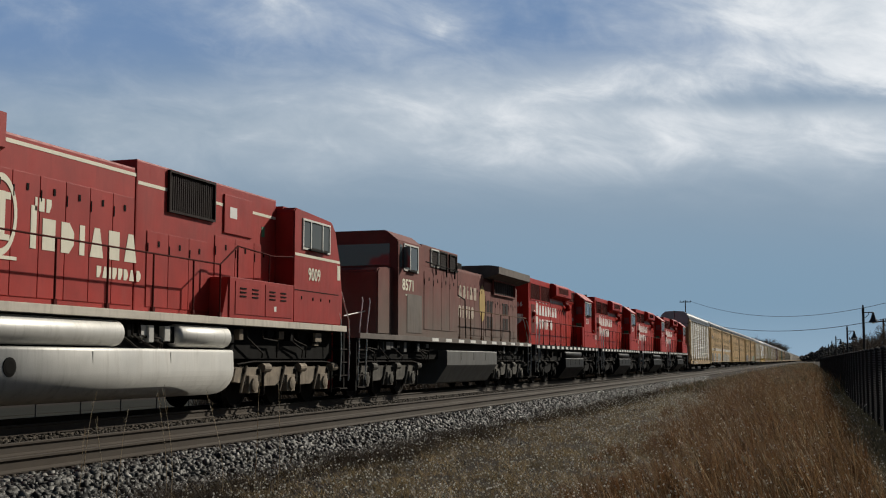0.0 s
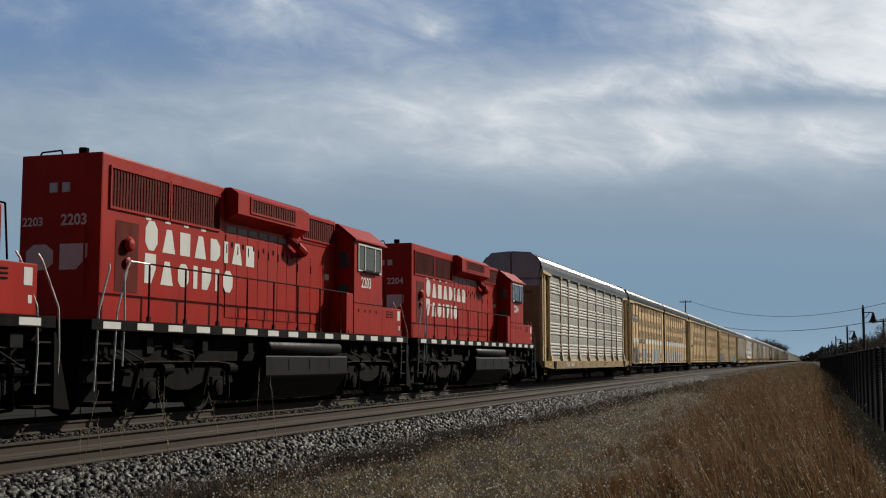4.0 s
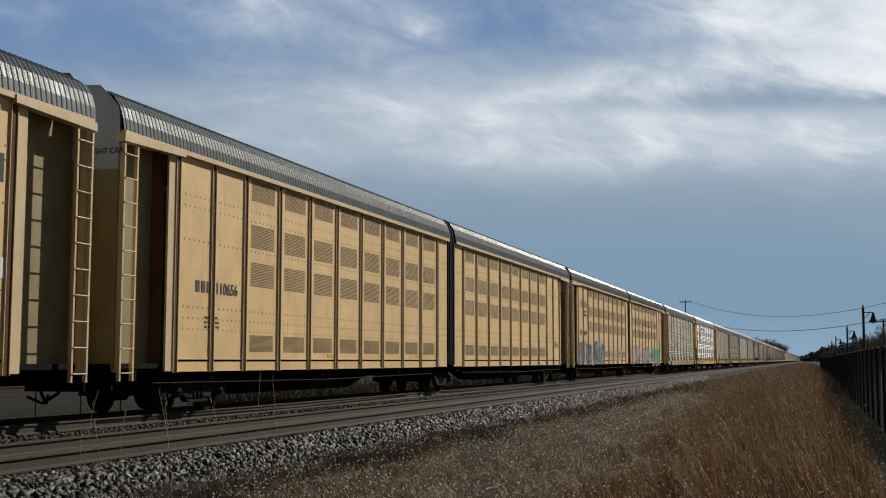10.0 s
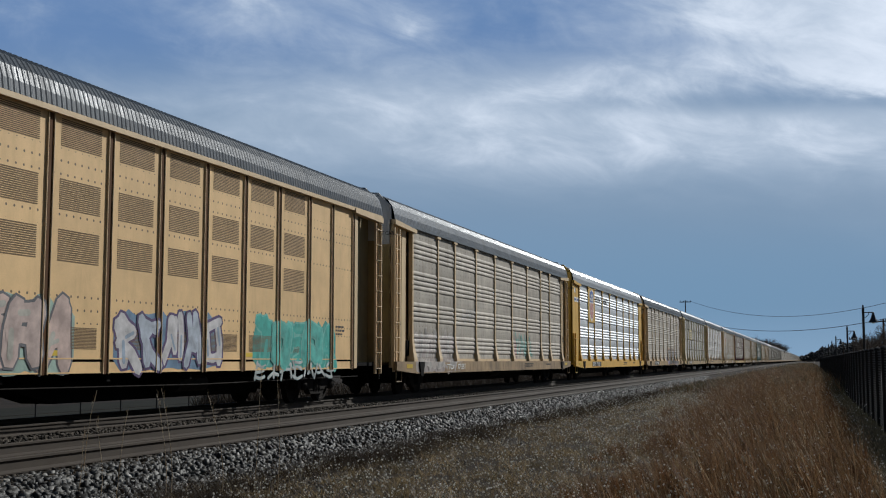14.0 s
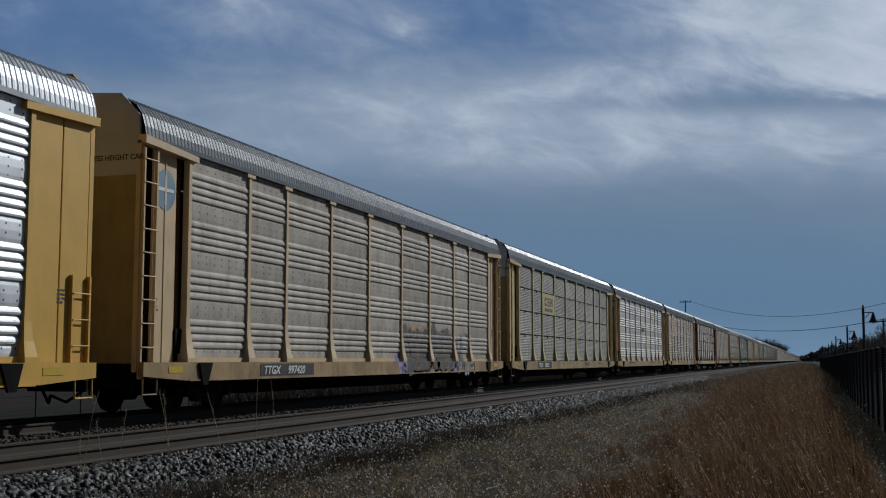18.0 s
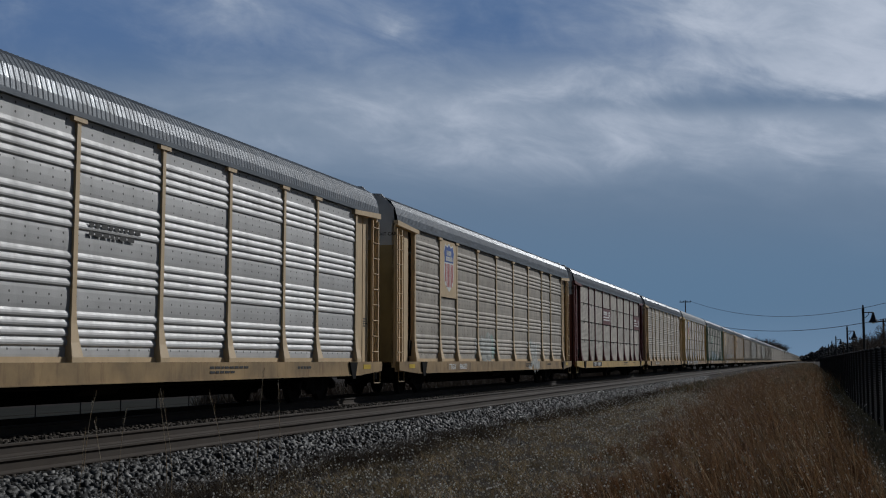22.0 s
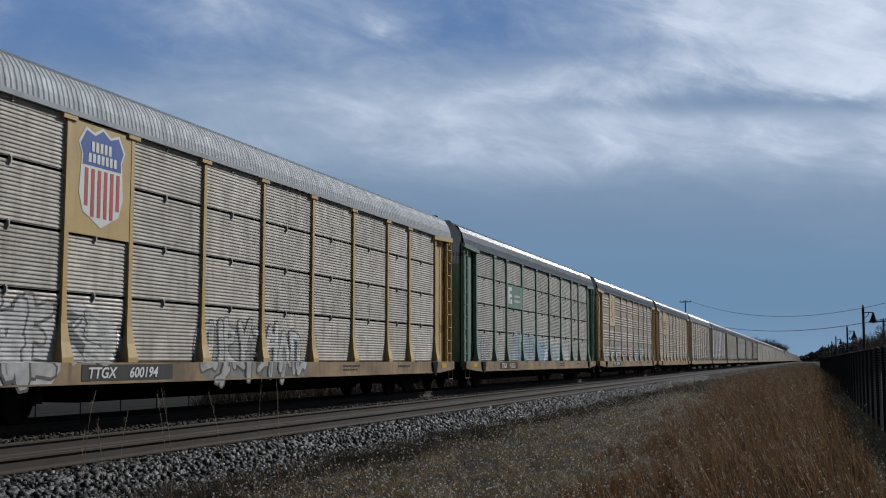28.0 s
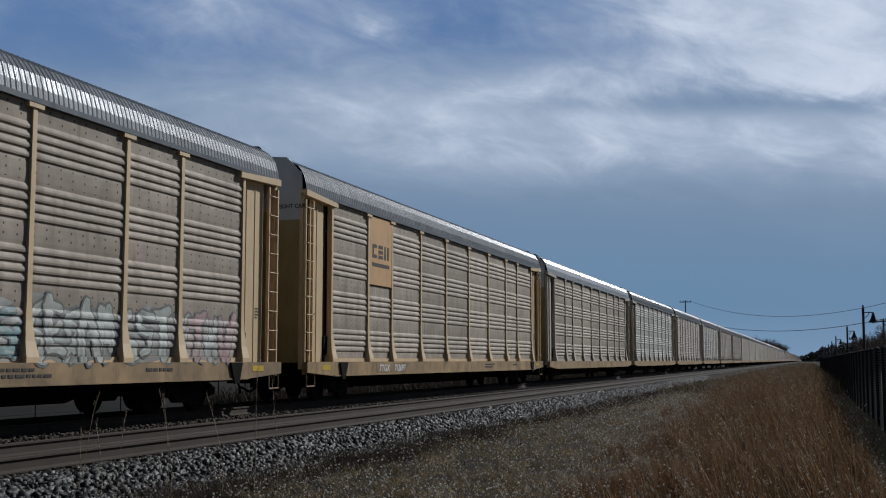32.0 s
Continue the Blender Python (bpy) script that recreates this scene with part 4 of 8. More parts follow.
def automax_unit(label, way, panels, stripe=False, group="articulated autorack wagons"):
    """One half of an articulated pair. way: the side (+1 or -1 along the line) on which its outer end lies.
    Local y = 0 is the joint between the halves. panels: three sheet materials, by bay."""
    car = thing("articulated_autorack", label, "railway wagon", group)

    def span(a, b):
        return sorted((way * a, way * b))
    y0, y1 = span(0.35, MAX_LEN - 0.45)
    running_gear(car, (way * (MAX_LEN - 4.2),), y0, y1, (way,))
    if way > 0:
        freight_truck(car, 0.0)
    bay = 1.79
    first = 0.68
    part("end_strip", boxed(SIDE_X - 0.10, SIDE_X - 0.05, *span(0.42, first + 0.9), 0.89, 5.40), panels[0], car)
    edges = []
    for k in range(8):
        a, b = span(first + 0.9 + k * bay, first + 0.9 + (k + 1) * bay)
        m = panels[k % len(panels)]
        flat_panel(car, a, b - a, 1.14, 5.40, m)
        flat_panel(car, a, b - a, 0.89, 1.08, m)
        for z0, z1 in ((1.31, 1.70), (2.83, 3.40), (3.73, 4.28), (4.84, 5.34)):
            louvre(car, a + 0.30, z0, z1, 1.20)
        edges.append(first + 0.9 + k * bay)
    e = first + 0.9 + 8 * bay
    for k in range(2):
        a, b = span(e + k * 1.5, e + (k + 1) * 1.5)
        flat_panel(car, a, b - a, 1.14, 5.40, panels[(k + 1) % len(panels)])
        flat_panel(car, a, b - a, 0.89, 1.08, panels[0])
        edges.append(e + k * 1.5)
    edges.append(e + 3.0)
    e += 3.0
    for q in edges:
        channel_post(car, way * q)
    # added black sheet, which paints the shadow gap under the ledge
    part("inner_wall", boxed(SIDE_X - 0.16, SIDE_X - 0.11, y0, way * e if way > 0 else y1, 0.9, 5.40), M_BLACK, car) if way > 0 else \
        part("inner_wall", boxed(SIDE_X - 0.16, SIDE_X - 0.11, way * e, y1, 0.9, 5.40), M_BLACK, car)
    if stripe:
        for k in range(8):
            a, b = span(first + 0.9 + k * bay, first + 0.9 + (k + 1) * bay)
            bars(M_WHITE, car, SIDE_X - 0.048, 0, 0, [(a + 0.08, 2.42, bay - 0.16, 0.34)], "white_band")
        for k in range(2):
            a, b = span(e - 3.0 + k * 1.5, e - 3.0 + (k + 1) * 1.5)
            bars(M_WHITE, car, SIDE_X - 0.048, 0, 0, [(a + 0.08, 2.42, 1.34, 0.34)], "white_band")
    part("far_side", boxed(-SIDE_X, -SIDE_X + 0.06, y0, y1, 0.9, 5.42), M_TAN, car)
    rf = roof_part(round(y1 - y0, 2), M_ROOFDK, car)
    rf.location.y = (y0 + y1) / 2
    part("eave_rail", boxed(SIDE_X - 0.06, SIDE_X + 0.06, *span(0.42, MAX_LEN - 0.5), 5.36, 5.46), M_TAN, car)
    # outer end: recessed ladder bay, corner post, ladder, doors
    f, g = span(e, e + 1.0)
    part("end_panel", boxed(SIDE_X - 0.09, SIDE_X - 0.04, *span(e, e + 0.35), 0.89, 5.36), M_TAN, car)
    # darker than the tan sheets, which puts some of the recess's shade into colour
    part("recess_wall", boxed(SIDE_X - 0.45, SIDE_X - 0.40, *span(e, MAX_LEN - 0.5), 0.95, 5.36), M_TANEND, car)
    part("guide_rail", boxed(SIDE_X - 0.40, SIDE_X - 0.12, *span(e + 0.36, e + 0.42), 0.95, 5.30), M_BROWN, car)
    part("corner_post", boxed(SIDE_X - 0.14, SIDE_X - 0.02, *span(MAX_LEN - 0.62, MAX_LEN - 0.5), 0.88, 5.36), M_TAN, car)
    bm = bmesh.new()
    prism_x(bm, [(way * (e - 0.1), 5.30), (way * (MAX_LEN - 0.45), 5.24), (way * (MAX_LEN - 0.45), 5.40), (way * (e - 0.1), 5.44)], SIDE_X - 0.12, SIDE_X + 0.08)
    part("header", bm, M_TAN, car)
    ladder(car, SIDE_X + 0.03, *span(MAX_LEN - 0.95, MAX_LEN - 0.52), 0.72, 5.2, M_TAN)
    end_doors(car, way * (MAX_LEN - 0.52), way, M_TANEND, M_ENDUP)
    if way < 0:
        end_lettering("EXCESS HEIGHT CAR", 0.15, M_BLACKM, car, 0.12, -MAX_LEN + 0.457, 5.02)
    part("end_sill", boxed(0.2, 1.45, *span(MAX_LEN - 0.45, MAX_LEN - 0.40), 0.55, 0.9), M_BLACK, car)
    # the joint: black folds that follow the section
    for k in range(3):
        bm = bmesh.new()
        o = 0.02 + 0.03 * (k % 2)
        prof = [(1.47 + o, 0.95), (1.47 + o, 5.42), (1.40 + o, 5.85), (1.22, 6.12 + o), (0.75, 6.30 + o), (0.0, 6.37 + o)]
        prof = prof + [(-a, b) for a, b in prof[-2::-1]]
        prism_y(bm, prof, *span(0.02 + k * 0.13, 0.13 + k * 0.13))
        part("bellows", bm, M_BLACK, car, "black rubber fold")
    small_writing(car, SIDE_X - 0.048, way * (e - 1.2), 2.0, 0.7, 3, M_BLACKM, 0.05)
    bars(paint("yellow_reflector", (0.6, 0.42, 0.03), 0.35, grime=0.15), car, SIDE_X - 0.048, 0, 0,
         [(way * 4.5 + 0.6, 1.19, 0.5, 0.09), (way * 11.7 + 0.6, 1.19, 0.5, 0.09)], "reflector")
    return car


# ---- locomotives ----
M_INRED = paint("faded_red_paint", (0.33, 0.026, 0.020), 0.42, var=0.16, grime=0.35, dirt=(0.09, 0.015, 0.012), spec=0.25)
M_CPRED = paint("bright_red_paint", (0.40, 0.0145, 0.006), 0.36, var=0.12, grime=0.3, dirt=(0.16, 0.012, 0.008), spec=0.18)
M_CPOLD = paint("oxidised_maroon_paint", (0.165, 0.048, 0.038), 0.65, var=0.2, grime=0.6, dirt=(0.13, 0.085, 0.068), spec=0.25)
dusted(M_CPOLD, (0.125, 0.102, 0.082), 3.7, 2.0)
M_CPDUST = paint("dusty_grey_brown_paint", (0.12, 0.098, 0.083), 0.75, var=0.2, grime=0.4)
M_CREAM = paint("cream_marking", (0.74, 0.70, 0.56), 0.5, var=0.06, grime=0.15)
M_FADED = paint("worn_cream_marking", (0.42, 0.34, 0.26), 0.65, var=0.3, scale=5.0, grime=0.7, dirt=(0.13, 0.05, 0.04))
M_GOLD = paint("gold_emblem", (0.42, 0.27, 0.06), 0.55, var=0.15, grime=0.3)
M_SILL9 = paint("pale_sill_paint", (0.55, 0.50, 0.42), 0.55, var=0.15, grime=0.45)
M_TANK = paint("silver_tank_paint", (0.50, 0.49, 0.46), 0.38, 0.25, var=0.10, grime=0.55, dirt=(0.10, 0.085, 0.07), streak=(2.0, 1.6, 0.15))
M_TANKDK = paint("black_tank_paint", (0.010, 0.0105, 0.011), 0.45, 0.0, var=0.2, grime=0.2, dirt=(0.02, 0.018, 0.016), spec=0.12)
M_TANKGR = paint("dusty_grey_tank", (0.075, 0.075, 0.07), 0.55, 0.0, var=0.2, grime=0.4)
M_TRUCKGR = paint("grey_dusty_truck", (0.085, 0.078, 0.066), 0.75, var=0.5, scale=4, grime=0.7, dirt=(0.012, 0.011, 0.010), spec=0.2)
M_TRUCK9 = paint("dusty_tan_truck", (0.20, 0.16, 0.115), 0.75, var=0.4, scale=4, grime=0.7, dirt=(0.03, 0.025, 0.02))
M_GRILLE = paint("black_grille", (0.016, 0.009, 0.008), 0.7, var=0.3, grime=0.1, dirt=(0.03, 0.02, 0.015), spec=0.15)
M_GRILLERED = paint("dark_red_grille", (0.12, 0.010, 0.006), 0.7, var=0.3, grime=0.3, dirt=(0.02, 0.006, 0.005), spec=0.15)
M_INRAIL = paint("dark_red_handrail", (0.07, 0.011, 0.009), 0.8, grime=0.2, spec=0.1)
M_CPRAIL = paint("red_black_handrail", (0.06, 0.009, 0.007), 0.8, grime=0.2, spec=0.1)
M_CHROME = paint("silver_handrail", (0.62, 0.61, 0.58), 0.35, 0.5, var=0.06, grime=0.1)
M_GLASS = glass("cab_glass")
M_WINFRAME = paint("bare_window_frame", (0.66, 0.65, 0.60), 0.4, 0.3, var=0.06, grime=0.1)
M_GREENSIGN = paint("green_safety_sign", (0.03, 0.16, 0.07), 0.5)
M_LAMP = glass("lamp_glass", (0.5, 0.5, 0.48))


# plain shapes that stand in for the letters of company names: (width, outline in a unit square)
PLAIN = {"oct": (0.46, [(0.28, 0), (0.72, 0), (1, 0.26), (1, 0.74), (0.72, 1), (0.28, 1), (0, 0.74), (0, 0.26)]),
         "wedge": (0.50, [(0, 0), (0.30, 1), (0.70, 1), (1, 0)]),
         "block": (0.42, [(0, 0), (0, 1), (1, 1), (1, 0)]),
         "drop": (0.44, [(0, 0), (0, 1), (0.62, 1), (1, 0.70), (1, 0.30), (0.62, 0)]),
         "bar": (0.18, [(0, 0), (0, 1), (1, 1), (1, 0)]),
         "flag": (0.42, [(0, 0), (0, 1), (1, 1), (1, 0.5), (0.6, 0)])}


def name_row(parent, material, x, y, z, h, kinds, stretch=1.0, space=0.10, first=1.0):
    """A row of plain shapes in place of a company's name; x is the surface they are painted on, by place along the side."""
    for k, kind in enumerate(kinds):
        w, outline = PLAIN[kind]
        w *= stretch
        q = h * (first if k == 0 else 1.0)
        bm = bmesh.new()
        at_x = x(y + w / 2) if callable(x) else x
        prism_x(bm, [(y + a * w, z + b * q) for a, b in outline], at_x - 0.002, at_x + 0.004)
        part("name_shape", bm, material, parent)
        y += w + space * stretch
    return y


def both(way, a, b):
    return sorted((way * a, way * b))


def loco_truck(parent, y, axles, frame_m, spread_z=0.95):
    """A truck with a deep cast frame, journal boxes, coil springs, brake cylinders and rods."""
    t = new("truck")
    t.parent = parent
    t.location = (0, y, 0)
    n = len(axles)
    a0, a1 = axles[0], axles[-1]
    for side in (1, -1):
        prof = [(a0 - 0.85, 0.62), (a0 - 0.75, 0.92), (a0 - 0.4, spread_z), (a1 + 0.4, spread_z), (a1 + 0.75, 0.92), (a1 + 0.85, 0.62),
                (a1 + 0.45, 0.58), (a1 + 0.3, 0.70)]
        for k in range(n - 1, 0, -1):
            m = (axles[k] + axles[k - 1]) / 2
            prof += [(axles[k] - 0.3, 0.70), (m + 0.3, 0.50), (m - 0.3, 0.50), (axles[k - 1] + 0.3, 0.70)]
        prof += [(a0 - 0.3, 0.70), (a0 - 0.45, 0.58)]
        bm = bmesh.new()
        prism_x(bm, prof, *sorted((side * 1.02, side * 1.20)))
        part("truck_frame", bm, frame_m, t)
    for y_a in axles:
        bm = bmesh.new()
        box(bm, 1.04, 1.28, y_a - 0.24, y_a + 0.24, 0.34, 0.76, 0.03)
        lathe_x(bm, [(0, 0.17), (0.05, 0.16), (0.07, 0.08), (0.07, 0.0001)], 1.28, y_a, 0.54, 12)
        part("journal_box", bm, frame_m, t)
        for q in (-0.36, 0.36):
            bm = bmesh.new()
            for k in range(4):
                lathe_x(bm, [(-0.1, 0.03), (0.1, 0.03)], 1.16, y_a + q, 0.60 + k * 0.08, 6)
            rod(bm, (1.16, y_a + q, 0.55), (1.16, y_a + q, 0.90), 0.085, 10)
            part("spring", bm, M_IRON, t)
        bm = bmesh.new()
        rod(bm, (1.23, y_a + 0.48, 0.93), (1.23, y_a + 0.85, 0.93), 0.11, 12)
        part("brake_cylinder", bm, frame_m, t)
        bm = bmesh.new()
        pipe(bm, [(1.24, y_a + 0.55, 0.88), (1.22, y_a + 0.62, 0.30), (1.0, y_a + 0.58, 0.26)], 0.03)
        part("brake_hanger", bm, M_IRON, t)
        bm = bmesh.new()
        rod(bm, (1.22, y_a - 0.55, 0.36), (1.24, y_a - 0.30, 0.98), 0.035, 8)
        part("damper", bm, frame_m, t)
    bm = bmesh.new()
    pipe(bm, [(1.26, a0 - 0.8, 1.02), (1.27, a0, 1.08), (1.27, a1, 1.08), (1.26, a1 + 0.8, 1.02)], 0.022)
    part("sand_pipe", bm, M_IRON, t)
    for y_a in axles:
        part("motor_case", boxed(-0.66, 0.66, y_a - 0.70, y_a + 0.70, 0.20, 1.148, 0.02), M_BLACK, t)
    wheels(t, WHEEL_LOCO, 0.53, axles)
    return t


def handrail(parent, x, ys, z0, z1, material, top=True):
    """Stanchions with a top and a middle rail."""
    rail = new("handrail")
    rail.parent = parent
    for y in ys:
        bm = bmesh.new()
        rod(bm, (x, y, z0), (x, y, z1), 0.021)
        box(bm, x - 0.03, x + 0.03, y - 0.04, y + 0.04, z0 - 0.14, z0 + 0.10)
        part("stanchion", bm, material, rail)
    bm = bmesh.new()
    rod(bm, (x, ys[0], z1), (x, ys[-1], z1), 0.02)
    part("top_rail", bm, material, rail)
    return rail


def hood_doors(parent, x, y0, y1, z0, z1, n, material, latch=True):
    """A row of tall doors, each a little proud of the hood, with hinges and a latch."""
    w = (y1 - y0) / n
    for k in range(n):
        a = y0 + k * w
        d = part("hood_door", boxed(x, x + 0.018, a + 0.012, a + w - 0.012, z0, z1, 0.006), material, parent)
        bm = bmesh.new()
        box(bm, x + 0.018, x + 0.032, a + 0.02, a + 0.045, z1 - 0.45, z1 - 0.25)
        part("hinge", bm, M_BLACK, d)
        if latch:
            bm = boxed(x + 0.018, x + 0.030, a + w * 0.5, a + w * 0.5 + 0.06, z1 - 0.30, z1 - 0.18)
            part("latch", bm, M_BLACK, d)


def grille(parent, x, y0, y1, z0, z1, material, n=18, depth=0.03, vertical=True, name="grille", hollow=None):
    """A dark plate on the surface, its colour standing in for a shaded opening, with a frame and thin slats."""
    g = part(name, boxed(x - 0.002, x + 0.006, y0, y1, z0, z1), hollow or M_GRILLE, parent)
    bm = bmesh.new()
    for a, b, c, d in ((y0 - 0.04, y1 + 0.04, z0 - 0.05, z0), (y0 - 0.04, y1 + 0.04, z1, z1 + 0.05), (y0 - 0.04, y0, z0, z1), (y1, y1 + 0.04, z0, z1)):
        box(bm, x - 0.002, x + depth, a, b, c, d)
    part("grille_frame", bm, material, g)
    bm = bmesh.new()
    if vertical:
        for k in range(1, n):
            y = y0 + (y1 - y0) * k / n
            box(bm, x + 0.006, x + 0.018, y - 0.010, y + 0.010, z0, z1)
    else:
        for k in range(1, n):
            z = z0 + (z1 - z0) * k / n
            box(bm, x + 0.006, x + 0.020, y0, y1, z - 0.012, z + 0.012)
    part("slats", bm, hollow or M_GRILLE, g)
    return g


def cab_window(parent, x, y0, y1, z0, z1, splits=(0.28, 0.72)):
    """A sliding side window: a bare metal frame, dark glass in three leaves, one leaf slid back, and a sill."""
    w = part("window", boxed(x - 0.005, x + 0.006, y0, y1, z0, z1), M_GRILLE, parent)
    edges = [y0] + [y0 + (y1 - y0) * s for s in splits] + [y1]
    for a, b in zip(edges, edges[1:]):
        part("pane", boxed(x + 0.006, x + 0.012, a + 0.02, b - 0.02, z0 + 0.03, z1 - 0.03), M_GLASS, w)
    for a, b, c, d in ((y0 - 0.03, y1 + 0.03, z0 - 0.05, z0), (y0 - 0.03, y1 + 0.03, z1, z1 + 0.05)):
        part("window_rail", boxed(x - 0.002, x + 0.030, a, b, c, d), M_WINFRAME, w)
    for e in edges:
        part("mullion", boxed(x - 0.002, x + 0.030, e - 0.025, e + 0.025, z0 + 0.001, z1 - 0.001), M_WINFRAME, w)
    part("arm_rest", boxed(x + 0.031, x + 0.09, y0 + 0.3, y1 - 0.3, z0 - 0.06, z0 - 0.01, 0.01), M_BLACK, w)
    return w


def steps(parent, y, way, x, z_top, body_m, rail_m):
    """A stairwell at the corner: treads, a backing and two curved grab rails."""
    s = new("corner_steps")
    s.parent = parent
    for k, z in enumerate((0.32, 0.68, 1.04, 1.40)):
        part("tread", boxed(x - 0.35 + 0.0 * k, x - 0.02, *sorted((y, y + way * 0.55)), z, z + 0.035), M_IRON, s)
    part("riser", boxed(x - 0.40, x - 0.36, *sorted((y, y + way * 0.6)), 0.32, z_top), body_m, s)
    for dy in (0.02, 0.60):
        bm = bmesh.new()
        yy = y + way * dy
        pipe(bm, [(x - 0.02, yy, 0.55), (x + 0.01, yy, 1.3), (x + 0.01, yy - way * 0.05, z_top + 0.15), (x - 0.06, yy - way * 0.45, z_top + 0.95), (x - 0.10, yy - way * 0.5, z_top + 1.05)], 0.019)
        part("grab_rail", bm, rail_m, s)
    return s


def underworks(loco, y0, y1, z, tank_m):
    """Pipes, valves and boxes that hang under the walkway."""
    rnd = random.Random(int(abs(y0 * 100)) + 5)
    for k in range(14):
        y = rnd.uniform(y0, y1)
        w = rnd.uniform(0.1, 0.4)
        h = rnd.uniform(0.08, 0.3)
        part("valve_box", boxed(1.0, rnd.uniform(1.15, 1.38), y, y + w, z - 0.1 - h, z - 0.05, 0.015), M_BLACK if k % 3 else tank_m, loco)
    for k in range(4):
        bm = bmesh.new()
        y = rnd.uniform(y0, y1 - 1)
        pipe(bm, [(1.30, y, z), (1.32, y, z - 0.25), (1.32, y + 0.8, z - 0.3 - 0.1 * k), (1.25, y + 0.9, z - 0.7)], 0.02)
        part("pipe", bm, M_IRON, loco)


def fuel_tank(loco, y0, y1, z0, z1, material, x=1.50, label="", folded=False):
    bm = bmesh.new()
    right = [(x - 0.06, z1), (x - 0.015, z1 - 0.015), (x, z1 - 0.06)]
    low = z0 + (z1 - z0) * 0.55
    for k in range(0, 9):
        a = k * math.pi / 16
        right.append((x - 0.75 + 0.77 * math.cos(a) ** 0.8, low - (low - z0) * math.sin(a)))
    if folded:
        # flat plates: an upright side, then one fold inwards
        low = z0 + (z1 - z0) * 0.56
        right = [(x - 0.03, z1), (x, z1 - 0.03), (x, low), (x - 0.03, low - 0.05), (x - 0.42, z0 + 0.04), (x - 0.5, z0)]
    prof = right + [(-a, b) for a, b in right[::-1]]
    prism_y(bm, prof, y0, y1)
    tank = part("fuel_tank", bm, material, loco, label)
    tank.data.polygons.foreach_set("use_smooth", [len(f.vertices) == 4 and not folded for f in tank.data.polygons])
    for k in range(1, 4):
        y = y0 + (y1 - y0) * k / 4
        part("weld_seam", boxed(x - 0.02, x + 0.012, y - 0.012, y + 0.012, z1 - 0.34, z1 - 0.07), material, tank)
    return tank


def reservoir(loco, y0, y1, z, r, material):
    bm = bmesh.new()
    n = 20
    prof = [(0, 0.0001), (0.0, r * 0.75), (0.08, r), (y1 - y0 - 0.08, r), (y1 - y0, r * 0.75), (y1 - y0, 0.0001)]
    rings = [[bm.verts.new((1.28 + q * math.cos(k * math.tau / n), y0 + d, z + q * math.sin(k * math.tau / n))) for k in range(n)] for d, q in prof]
    for a, b in zip(rings, rings[1:]):
        for k in range(n):
            bm.faces.new((a[k], a[(k + 1) % n], b[(k + 1) % n], b[k]))
    bmesh.ops.recalc_face_normals(bm, faces=bm.faces[:])
    part("air_reservoir", bm, material, loco, smooth=True)


